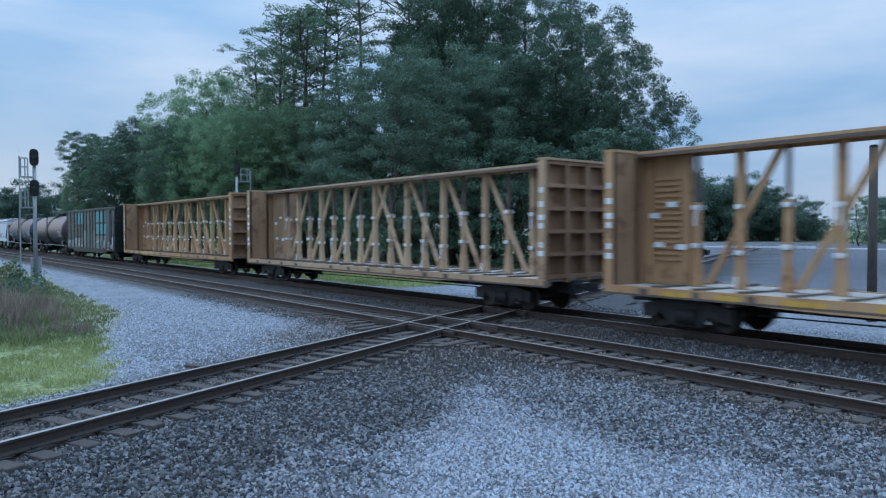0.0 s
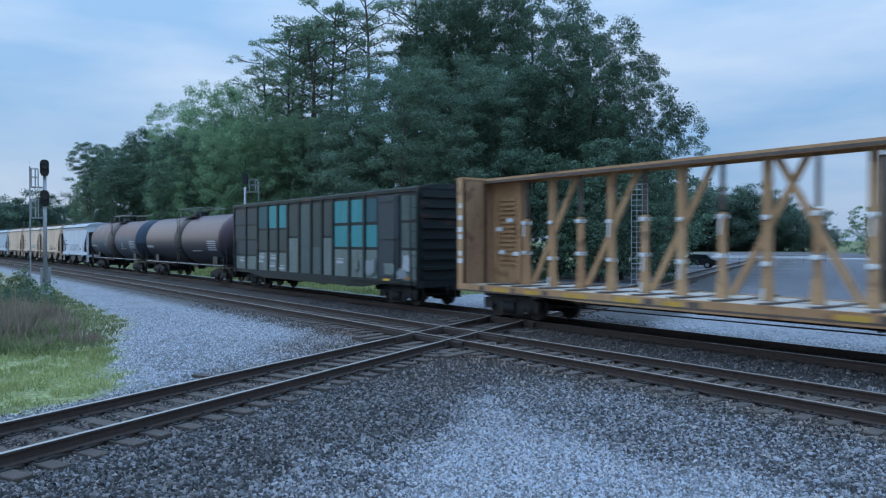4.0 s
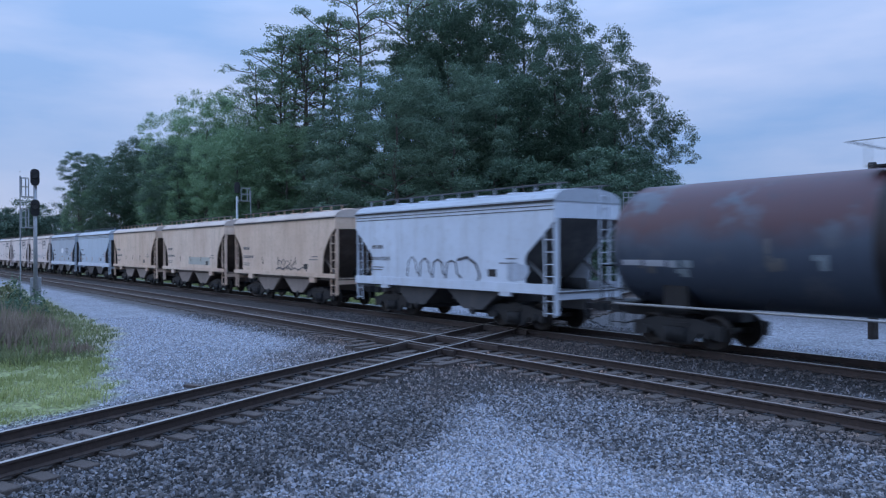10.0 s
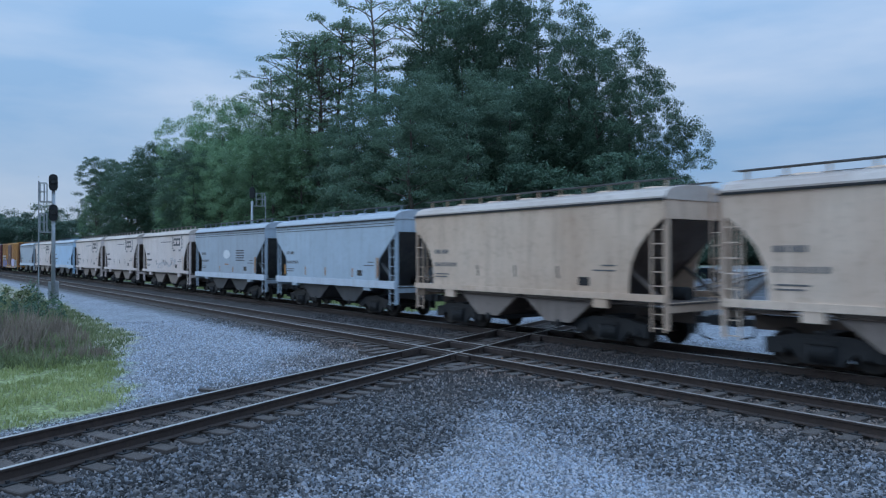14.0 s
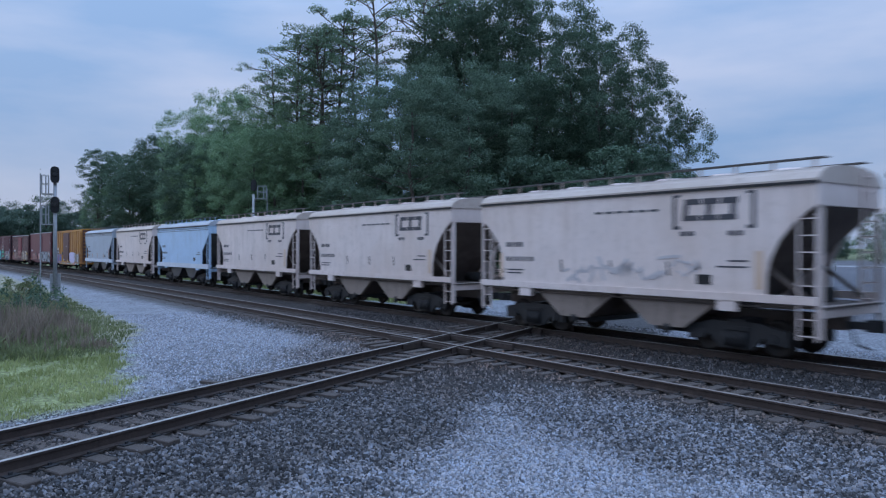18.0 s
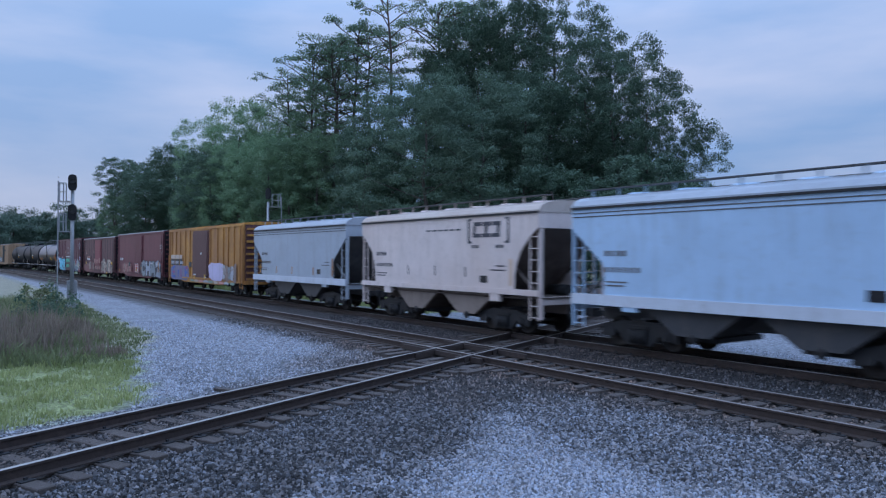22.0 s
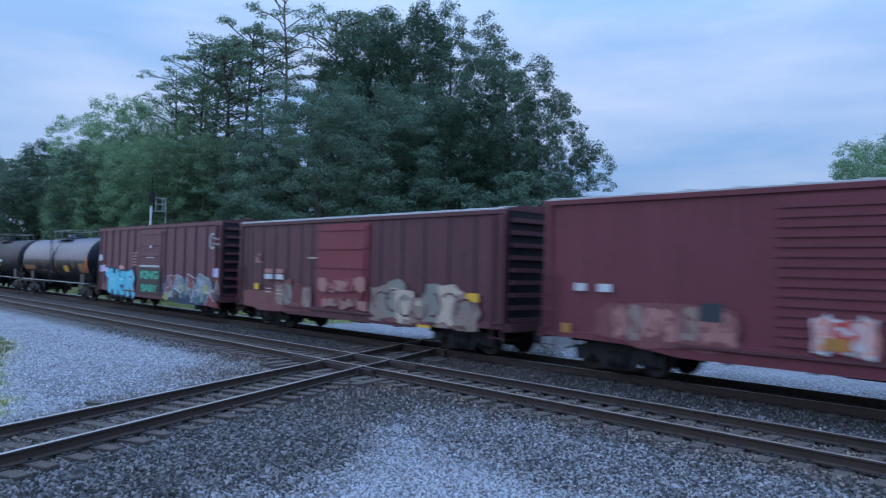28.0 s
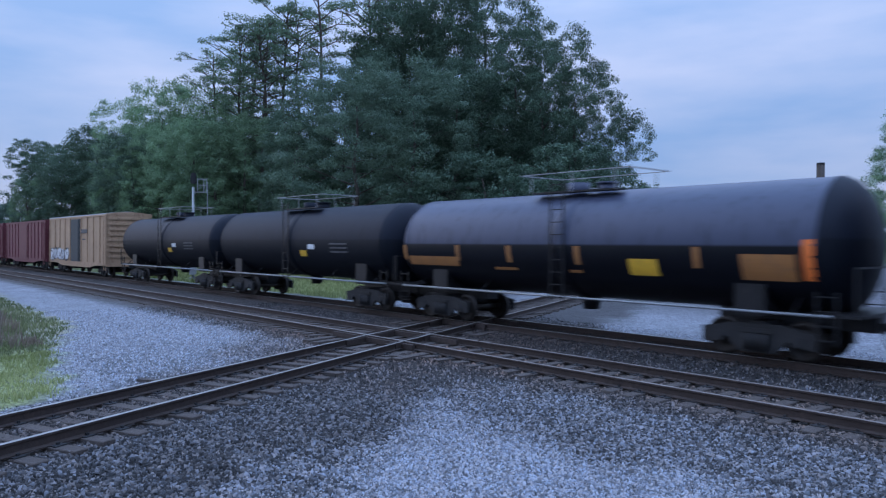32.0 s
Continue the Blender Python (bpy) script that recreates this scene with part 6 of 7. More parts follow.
def ex_white(car, y, h):
    for k in range(4):
        x = -1.9 + 0.78 * k
        part("sprayed_scribble", Shape().plate(ribbon([(x, 1.58), (x + 0.08, 2.1), (x + 0.32, 2.3 - 0.04 * k), (x + 0.55, 2.1), (x + 0.62, 1.75), (x + 0.82, 1.6)], 0.06), y - 0.005 - 0.001 * k, y), INK, car, "dark sprayed scribble")
    part("sprayed_scribble", Shape().plate(ribbon([(1.1, 2.2), (1.6, 2.3), (2.05, 2.08), (2.25, 1.7), (2.1, 1.4), (1.7, 1.3)], 0.09), y - 0.011, y - 0.006), INK, car, "dark sprayed scribble")
    part("sprayed_patch", Shape().plate(blotch(random.Random(2), 4.0, 1.85, 0.9, 0.6, 14, 0.2), y - 0.004, y + 0.001), GREY_SMUDGE, car, "grey painted-over smudge")


def ex_scrawl(car, y, h):
    """A small dark scrawl low on the side."""
    for k in range(5):
        x = 0.1 + 0.36 * k
        loop = [(x + 0.24 * math.cos(t), 1.86 + (0.2 + 0.05 * (k % 2)) * math.sin(t + 0.4 * k)) for t in (0.75 * q for q in range(8))]
        part("sprayed_scrawl", Shape().plate(ribbon(loop, 0.035), y - 0.004 - 0.0008 * k, y + 0.001), INK, car, "dark sprayed scrawl")
    for k in range(4):
        part("sprayed_scrawl", Shape().plate(ribbon([(-0.3 + 0.8 * k, 1.62), (0.2 + 0.8 * k, 1.72 + 0.05 * (k % 2)), (0.6 + 0.8 * k, 1.6)], 0.05), y - 0.010, y - 0.006), GREY_GRIME, car, "dark sprayed scrawl")


def ex_oval(car, y, h):
    pts = [(0.0 + 0.55 * math.cos(t), 2.62 + 0.26 * math.sin(t)) for t in (2 * math.pi * i / 24 for i in range(24))]
    part("oval_emblem", Shape().plate(pts, y - 0.004, y + 0.004), WHITE, car, "white oval emblem")
    marks(car, [(1.5, 2.7, 2.8 - 0.14 * i, 2.86 - 0.14 * i) for i in range(5)], INK, y, "small_print")
    marks(car, [(4.20, 4.36, 1.6, 2.45), (0.95, 1.05, 1.6, 1.9), (-1.2, -1.12, 1.6, 1.9), (-0.3, 0.3, 2.0, 2.06)], P_ORANGE, y, "orange_stripe")


def ex_stripes(car, y, h):
    marks(car, [(x, x + 0.09, 1.62, 2.0) for x in (-2.3, -0.3, 2.2)] + [(4.22, 4.36, 1.60, 2.45), (-4.62, -4.50, 1.60, 2.1)], P_ORANGE, y, "orange_stripe")


def ex_smear(car, y, h):
    """Washed-out paint that was once sprayed letters."""
    rng = random.Random(77)
    for k in range(16):
        x, z = -2.0 + 0.3 * k + rng.uniform(-0.1, 0.1), 2.0 + rng.uniform(-0.25, 0.2)
        bend = [(x + 0.2 * q * rng.uniform(0.5, 1.2), z + rng.uniform(-0.22, 0.22)) for q in range(4)]
        part("faded_stroke", Shape().plate(ribbon(bend, rng.uniform(0.04, 0.11)), y - 0.0006 * k - 0.003, y + 0.001), S_FADED, car, "washed-out sprayed stroke")
    marks(car, [(-4.62, -4.5, 1.62, 2.4)], P_TAN, y, "buff_stripe")


def ex_patch(car, y, h):
    marks(car, [(-0.3, 3.3, 1.7, 2.15)], P_DOVE, y + 0.004, "repaint_patch")


def ex_cream(car, y, h):
    y -= 0.07
    graffiti(car, -h + 0.4, -1.7, 1.0, 2.1, [INK, S_WHITE, S_SILVER], y, 21, 5)
    marks(car, [(1.6, 3.2, 3.2, 3.5), (2.0, 2.7, 2.7, 2.8)], INK, y)


BEAM_LABEL = "empty ochre centre-beam flat car with a truss and ribbed bulkheads"
TRAIN = []


def add(car, s):
    TRAIN.append((car, s))


add(centerbeam("center_beam_car", BEAM_LABEL, P_BEAM, RUSTY), -2.1)
add(centerbeam("center_beam_car", "faded ochre centre-beam flat car, empty, deck rusted", P_BEAM_OLD, RUSTY, hazard=False), -26.34)
add(centerbeam("center_beam_car", BEAM_LABEL, P_BEAM, RUSTY), -50.6)
add(boxcar("boxcar", "dark green boxcar patched with grey and turquoise paint", P_GREEN, P_PATCH2, P_PATCH, 18.2, 4.66, GREEN_POSTS, (6.3, 7.75), 3, extras=ex_green), -72.9)
add(tank("tank_car", "grimy maroon tank car with a dark belt", P_MAROON_TANK, P_SOOT_SHADE, 16.2, 1.62, extras=ex_tank_rust), -91.6)
add(tank("tank_car", "rusty tank car with bare patches of blue paint", P_RUST_TANK, P_SOOT_SHADE, 16.2, 1.62, belt=1.15, extras=ex_tank_spray, head_mat=P_TANK_HEAD), -109.4)
HOPPERS = [
    ("pale grey covered hopper car with a dark sprayed scribble", P_WHITE_HOP, GREY_GRIME, -124.8, None, ex_white),
    ("tan covered hopper car streaked with rust, with a dark scrawl", P_TAN, RUSTY, -137.73, None, ex_scrawl),
    ("tan covered hopper car with a repainted patch", P_TAN2, RUSTY, -150.42, None, ex_patch),
    ("tan covered hopper car streaked with rust", P_TAN, RUSTY, -163.2, None, None),
    ("pale blue covered hopper car with orange stripes", P_BLUE, GREY_GRIME, -175.82, None, ex_stripes),
    ("grey-blue covered hopper car with a white oval", P_GREYBLUE, GREY_GRIME, -188.53, None, ex_oval),
    ("cream-grey covered hopper car with a dark emblem", P_CREAM, RUSTY, -201.1, 1, ex_smear),
    ("cream-grey covered hopper car with a dark emblem", P_CREAM, RUSTY, -213.95, 1, None),
    ("cream-grey covered hopper car with a dark emblem", P_CREAM, RUSTY, -226.6, 1, None),
    ("sky blue covered hopper car, fairly clean", P_BLUE2, GREY_GRIME, -239.25, None, None),
    ("cream-grey covered hopper car with a dark emblem", P_CREAM, RUSTY, -251.86, 1, None),
    ("grey-blue covered hopper car with orange stripes", P_GREYBLUE, GREY_GRIME, -264.57, None, ex_stripes),
]
for lab, pm, dm, s0, lg, ex in HOPPERS:
    add(hopper("covered_hopper_car", lab, pm, dm, 11.3, lg, ex), s0)
add(boxcar("boxcar", "yellow-orange boxcar with a brown door and sprayed letters", P_ORANGE, P_BROWN_DOOR, P_ORANGE, 15.7, 4.56, [-7.75, -7.24, -6.15, -5.06, -3.83, -2.76, -2.1, 1.7, 3.08, 4.16, 5.06, 6.08, 7.07, 7.75], (-2.0, 1.4), 16, end_back=P_BROWN_DOOR, extras=ex_orange), -279.48)
add(boxcar("boxcar", "oxide red boxcar with silver sprayed letters", P_RED, P_RED, P_ROOF, 15.55, 4.56, [-7.6, -1.75, 1.42, 7.6], (-1.66, 1.32), 15, end_mat=P_RED_DARK, end_back=P_SOOT_SHADE, extras=ex_red), -296.62)
add(boxcar("boxcar", "dark red-brown boxcar with a brighter red door", P_RED_DARK, P_RED_DOOR, P_ROOF, 15.3, 4.42, [-7.5, 7.5], (-1.66, 1.4), 5, end_mat=P_RED_DARK, end_back=P_SOOT_SHADE, extras=ex_dark_red), -313.35)
add(boxcar("boxcar", "plum-brown ribbed boxcar with cyan and green sprayed letters", P_PLUM, P_PLUM, P_RED_DARK, 15.4, 4.57, [-7.45, -6.76, -5.7, -4.59, -3.44, -2.4, -1.6, 1.6, 2.65, 3.79, 4.94, 6.08, 7.13, 7.55], (-1.5, 1.48), 6, end_mat=P_RED_DARK, end_back=P_SOOT_SHADE, extras=ex_plum), -330.32)
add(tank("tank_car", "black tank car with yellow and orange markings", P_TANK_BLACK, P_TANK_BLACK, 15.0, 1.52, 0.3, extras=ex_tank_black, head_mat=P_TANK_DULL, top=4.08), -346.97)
add(tank("tank_car", "plain black tank car with small placards", P_TANK_DULL, P_TANK_DULL, 14.9, 1.5, 0.3, extras=ex_tank_plain, top=4.1), -362.16)
add(tank("tank_car", "plain black tank car with small placards", P_TANK_DULL, P_TANK_DULL, 14.9, 1.5, 0.3, extras=ex_tank_plain, top=4.1), -377.16)
add(boxcar("boxcar", "cream and orange boxcar with a dark door and pale roof", P_CREAM_BOX, P_PATCH2, P_ROOF, 15.2, 4.6, 10, (-1.2, 1.2), 8, extras=ex_cream), -394.86)
for s0 in (-411.6, -428.6, -445.6):
    add(boxcar("boxcar", "oxide red boxcar, dusty", P_RED, P_RED, P_RED_DARK, 15.4, 4.5, 12, (-1.5, 1.5), 8), s0)


# ---- trees ----
def polar(angle, d, z=-0.3):
    return d * math.cos(radians(angle)), d * math.sin(radians(angle)), z


def quads_of(p, nrm, size, rng, droop=0.3):
    """Small pointed leaves at p, facing along nrm."""
    n = len(p)
    u = np.cross(nrm, rng.normal(0, 1, (n, 3)))
    u /= np.linalg.norm(u, axis=1)[:, None] + 1e-6
    w = np.cross(nrm, u)
    w /= np.linalg.norm(w, axis=1)[:, None] + 1e-6
    s = (size * rng.uniform(0.6, 1.4, n))[:, None]
    v = np.stack([p - u * s, p - w * s * 0.6, p + u * s, p + w * s * 0.6], 1)
    v[:, 2, 2] -= s[:, 0] * droop
    return v


def leaves_mesh(name, centres, radii, per, size, mat, rng, flat=1.0, top=None):
    """Loose sprays of small bent leaves round the given centres, most of them lying level."""
    n = len(centres) * per
    c = np.repeat(np.asarray(centres), per, 0)
    r = np.repeat(np.asarray(radii), per)
    d = np.clip(rng.normal(0, 0.48, (n, 3)), -1.25, 1.25)
    d[:, 2] *= flat
    p = c + d * r[:, None]
    if top:
        p[:, 2] = np.minimum(p[:, 2], top - rng.uniform(0, 0.5, n))
    v = quads_of(p, rng.normal(0, 0.6, (n, 3)) + d * 0.5 + np.array((0, 0, 0.6)), size, rng, 0.35)
    return big_mesh(name, v.reshape(-1, 3), np.arange(n * 4).reshape(-1, 4), mat)


def pads_mesh(name, pads, density, size, mat, rng, stray=0.12):
    """Foliage in separate domed pads (x, y, z, radius, half height): thick above, thin and ragged below, gaps between."""
    vs = []
    for x, y, z, r, hz in pads:
        n = max(12, int(density * r * r))
        d = rng.normal(0, 1, (n, 3))
        d /= np.linalg.norm(d, axis=1)[:, None]
        under = rng.uniform(0, 1, n) < 0.22
        d[:, 2] = np.where(under, -np.abs(d[:, 2]) * 0.5, np.abs(d[:, 2]))
        az = np.arctan2(d[:, 1], d[:, 0])
        k = rng.uniform(0.25, 1.0, n) ** 0.45 * (1 + 0.22 * np.sin(3 * az + x * 5) + 0.14 * np.sin(7 * az + y * 3))
        loose = rng.uniform(0, 1, n) < stray
        k = np.where(loose, k * rng.uniform(1.0, 1.45, n), k)
        p = np.array((x, y, z)) + d * k[:, None] * np.array((r, r, hz)) + rng.normal(0, 0.05, (n, 3))
        nrm = d * np.array((0.75, 0.75, 1.0)) + rng.normal(0, 0.42, (n, 3)) + np.array((0, 0, 0.25))
        vs.append(quads_of(p, nrm, size, rng))
    v = np.concatenate(vs)
    return big_mesh(name, v.reshape(-1, 3), np.arange(len(v) * 4).reshape(-1, 4), mat)


def limbs(sh, base, top, r, rng, count, spread, start=0.35, taper=(1.15, 0.75)):
    """A trunk with limbs; returns the limb tips."""
    base, top = Vector(base), Vector(top)
    segs, pts = 6, []
    for i in range(segs + 1):
        t = i / segs
        p = base.lerp(top, t) + Vector((rng.normal(0, 0.15), rng.normal(0, 0.15), 0)) * (t > 0)
        pts.append((p, r * (1 - 0.85 * t) + 0.03))
    for (a, ra), (b, rb) in zip(pts, pts[1:]):
        sh.tube(a, b, ra, rb, 7, False)
    tips = [pts[-1][0]]
    for k in range(count):
        t = start + (1 - start) * (k + rng.uniform(0, 0.8)) / count
        i = min(segs - 1, int(t * segs))
        a = pts[i][0].lerp(pts[i + 1][0], t * segs - i)
        an = k * 2.4 + rng.uniform(-0.5, 0.5)
        ln = spread * rng.uniform(0.55, 1.0) * (taper[0] - taper[1] * t)
        mid = a + Vector((math.cos(an), math.sin(an), rng.uniform(0.1, 0.5))) * ln * 0.5
        tip = mid + Vector((math.cos(an + 0.4), math.sin(an + 0.4), rng.uniform(0.1, 0.7))) * ln * 0.5
        rr = r * (1 - 0.85 * t) * 0.5
        sh.tube(a, mid, rr, rr * 0.6, 5, False)
        sh.tube(mid, tip, rr * 0.6, 0.02, 5, False)
        tips += [mid, tip]
    return tips


def broadleaf(kind, label, seed, height, width, leaf, low=0.18, count=120, pad=(0.75, 1.6), density=230, size=0.12, fill=0.3, belly=0.8, domed=(0.4, 0.65)):
    """A broad tree: domed pads of leaves over a rounded crown, with dark hollows between them."""
    rng = np.random.default_rng(seed)
    tree = thing(kind, label, "tree")
    sh = Shape()
    limbs(sh, (0, 0, 0), (rng.normal(0, 0.5), rng.normal(0, 0.5), height * 0.8), 0.02 * height * 0.7, rng, 22, width * 0.6, max(0.2, low), (1.0, 0.6))
    part("trunk", sh, BARK, tree)
    pads = []
    bulge = [(rng.uniform(0, 6.283), rng.uniform(low, 1), rng.uniform(0.2, 0.45)) for _ in range(7)]
    for i in range(count):
        t = low + (0.98 - low) * ((i + rng.uniform(0, 1)) / count) ** 0.85
        q = (t - low) / (1 - low)
        an = i * 2.4 + rng.uniform(-0.4, 0.4)
        rad = width * 0.5 * math.sin(math.pi * (0.16 + belly * q)) ** 0.65
        rad *= 0.82 + sum(g * math.exp(-4 * (1 - math.cos(an - a)) - 30 * (t - tt) ** 2) for a, tt, g in bulge)
        rad *= rng.uniform(0.25, 0.7) if rng.uniform() < fill else rng.uniform(0.82, 1.0)
        r = rng.uniform(*pad) * (1 - 0.3 * q)
        z = min(height * t, height - r * 0.55)
        pads.append((rad * math.cos(an), rad * math.sin(an), z, r, r * rng.uniform(*domed)))
    part("crown", pads_mesh("crown", pads, density, size, leaf, rng), None, tree)
    return tree


def cypress(seed, height, width, leaders=1, start=0.42):
    """A tall slender tree: straight bare trunk, level branches and thin flat pads with sky between them."""
    rng = np.random.default_rng(seed)
    tree = thing("slender_tree", "tall slender tree with bare trunk and thin flat foliage layers", "tree")
    sh, pads = Shape(), []
    for j in range(leaders):
        top = Vector((rng.normal(0, 0.5) + 1.4 * j, rng.normal(0, 0.5) - 0.8 * j, height * (1 - 0.07 * j)))
        foot = Vector((0.5 * j, 0.3 * j, 0))
        bend = [foot.lerp(top, t) + Vector((rng.normal(0, 0.12), rng.normal(0, 0.12), 0)) for t in np.linspace(0, 1, 9)]
        for i in range(8):
            sh.tube(bend[i], bend[i + 1], 0.24 * (1 - 0.105 * i), 0.24 * (1 - 0.105 * (i + 1)), 7, False)
        pads.append((*bend[8], 0.8, 0.28))
        for k in range(34):
            t = start + (0.985 - start) * (k + rng.uniform(0, 0.9)) / 34
            i = min(7, int(t * 8))
            a = bend[i].lerp(bend[i + 1], t * 8 - i)
            an = k * 2.4 + rng.uniform(-0.6, 0.6)
            q = (t - start) / (1 - start)
            ln = width * 0.5 * (0.3 + 1.0 * math.sin(math.pi * (0.08 + 0.60 * q))) * rng.uniform(0.35, 1.0)
            rise = 0.2 + 0.75 * q
            mid = a + Vector((math.cos(an), math.sin(an), rise * 0.8)) * ln * 0.55
            tip = mid + Vector((math.cos(an + 0.3), math.sin(an + 0.3), rise * 0.35)) * ln * 0.5
            mid.z, tip.z = min(mid.z, height - 0.5), min(tip.z, height - 0.25)
            sh.tube(a, mid, 0.06 - 0.02 * q, 0.04, 5, False)
            sh.tube(mid, tip, 0.04, 0.015, 4, False)
            r = rng.uniform(0.4, 0.75)
            pads.append((tip.x, tip.y, min(tip.z, height - 0.2), r, r * 0.42))
            for _ in range(2 if q > 0.3 else 1):
                e = mid.lerp(tip, rng.uniform(0.2, 0.9)) + Vector((rng.normal(0, 0.55), rng.normal(0, 0.55), rng.normal(0.1, 0.3)))
                e.z = min(e.z, height - 0.25)
                sh.tube(mid, e, 0.025, 0.012, 4, False)
                pads.append((e.x, e.y, min(e.z, height - 0.2), r * rng.uniform(0.6, 1.0), r * 0.35))
    part("trunk", sh, BARK, tree)
    part("crown", pads_mesh("crown", pads, 300, 0.07, NEEDLE, rng, 0.3), None, tree)
    return tree


def bush_tree(seed, height, width, leaf):
    return broadleaf("understory_tree", "dense low tree with leaves down to the ground", seed, height, width, leaf, 0.04, 90, (0.55, 1.0), 240, 0.09, 0.25, 0.78)


def far_tree(seed, height, width):
    rng = np.random.default_rng(seed)
    tree = thing("distant_tree", "leafy tree in the distant wood", "tree")
    part("trunk", Shape().tube((0, 0, 0), (0, 0, height * 0.7), 0.2, 0.08, 6, False), BARK, tree)
    d = rng.normal(0, 1, (60, 3))
    d /= np.linalg.norm(d, axis=1)[:, None]
    k = rng.uniform(0.5, 1.0, (60, 1))
    cs = d * k * np.array((width / 2, width / 2, height * 0.49)) + np.array((0, 0, height * 0.47))
    part("crown", leaves_mesh("crown", cs, rng.uniform(0.6, 1.0, 60), 240, 0.1, LEAF_FAR, rng, 0.7), None, tree)
    return tree


WOOD = "tall leafy tree at the edge of the wood"
T_BROAD = [
    broadleaf("broadleaf_tree", "tall dark dense tree in the wood", 31, 20, 10.5, LEAF_DARK, 0.16, 190, (0.8, 1.4), 360, 0.085, 0.4, 0.70, (0.55, 0.85)),
    broadleaf("broadleaf_tree", "broad dark tree with a deep shaded hollow under its crown", 32, 20, 11, LEAF_DARK, 0.24, 300, (0.5, 1.1), 440, 0.07, 0.42, 0.66, (0.55, 0.9)),
    broadleaf("broadleaf_tree", "rounded grey-green tree with layered foliage", 33, 20, 13, LEAF_GREY, 0.06, 130, (1.0, 1.9), 320, 0.085, 0.2, 0.74, (0.45, 0.75)),
    broadleaf("broadleaf_tree", WOOD, 34, 20, 9, LEAF_MID, 0.2, 150, (0.65, 1.25), 380, 0.08, 0.3, 0.72, (0.6, 0.95)),
    broadleaf("broadleaf_tree", "fresh light green tree with fine foliage", 35, 20, 10.5, LEAF_LIGHT, 0.08, 240, (0.6, 1.1), 360, 0.075, 0.35, 0.74, (0.7, 1.1))]
T_AIRY = [cypress(51, 20, 5.4, 1, 0.46), cypress(52, 20, 5.6, 2, 0.5), cypress(53, 20, 5.0, 1, 0.4)]
T_PINE = [cypress(61, 22, 5.2, 1, 0.45), broadleaf("pine_tree", "tall pine with a bare trunk and rounded open crown", 62, 22, 7.0, LEAF_DARK, 0.5, 120, (0.6, 1.1), 300, 0.09, 0.5, 0.66, (0.5, 0.8))]
T_BUSH = [bush_tree(71, 8, 8, LEAF_DARK), bush_tree(72, 8, 7, LEAF_MID), bush_tree(73, 10, 9, LEAF_GREY)]
T_FAR = [far_tree(76, 10, 9), far_tree(77, 10, 8)]
used = set()


def plant(proto, base_h, angle, d, height, spread=1.0, turn=0.0):
    """Sets a tree, or a copy of it, at a bearing and distance from the camera."""
    k = height / base_h
    x, y, _ = polar(angle, d)
    m = pose(x, y, -0.4, 0, 0, turn) @ Matrix.Diagonal((k * spread, k * spread, k, 1))
    if proto.name in used:
        t = copy_thing(proto, Matrix())
        t.matrix_basis = m
    else:
        used.add(proto.name)
        proto.matrix_basis = m
        t = proto
    return t


# bearing, distance, height, spread
for i, (a, d, hh, sp, pr) in enumerate((
        (167.4, 118, 16.5, 1.1, 0), (165.2, 106, 18.2, 1.1, 0), (163.2, 98, 20.4, 1.0, 4), (161.0, 92, 21.8, 1.0, 4), (159.0, 88, 21.5, 1.0, 4), (156.6, 84, 19.0, 1.0, 4), (152.5, 84, 17.5, 1.0, 3), (149.8, 84, 16.5, 1.0, 3),
        (145.0, 78, 25.0, 0.62, 0), (142.6, 76, 28.0, 0.75, 0), (139.8, 76, 29.8, 0.8, 0), (137.0, 74, 30.0, 0.75, 1), (134.2, 70, 25.0, 0.85, 1), (147.4, 68, 18, 1.0, 0),
        (131.6, 66, 22.4, 0.92, 1), (129.6, 64, 19.0, 0.85, 1), (128.2, 62, 14.2, 0.72, 1), (146.8, 57, 17, 1.0, 2), (142.4, 60, 17.5, 1.0, 2), (138.8, 64, 19, 0.95, 0),
        (155.0, 74, 15.5, 1.1, 3), (159.0, 78, 15.5, 1.1, 4), (163.0, 88, 15, 1.1, 0), (167.5, 105, 13, 1.1, 0), (151.3, 66, 14.5, 1.1, 0),
        (134.6, 92, 24, 1.0, 0), (131.2, 90, 19, 1.0, 0), (128.8, 90, 13, 1.0, 0),
        (164.6, 112, 17.5, 1.1, 0), (162.2, 106, 19, 1.1, 3), (160.0, 102, 20, 1.1, 3), (157.6, 98, 19, 1.1, 0), (155.2, 96, 17.0, 1.1, 0), (152.8, 94, 16, 1.1, 0), (150.2, 92, 16, 1.1, 0), (157.4, 76, 15, 1.1, 3), (161.2, 84, 15.5, 1.1, 4), (169.5, 118, 12, 1.1, 3))):
    plant(T_BROAD[pr], 20, a, d, hh, sp, i * 67)
for i, (a, d, hh, pr) in enumerate(((157.0, 86, 24.0, 2), (155.4, 82, 25.8, 0), (153.9, 80, 27.0, 2), (154.6, 88, 27.3, 1), (152.2, 79, 27.8, 1), (150.9, 82, 28.0, 0), (101.6, 76, 18.5, 1), (99.6, 80, 17.8, 0), (103.2, 82, 17.5, 2), (94.3, 84, 14.5, 1),
                                    (145.6, 80, 29.9, 0), (144.3, 82, 31.0, 1), (142.8, 84, 31.6, 2), (141.2, 82, 31.2, 0))):
    plant(T_AIRY[pr], 20, a, d, hh, 1.0, i * 80)
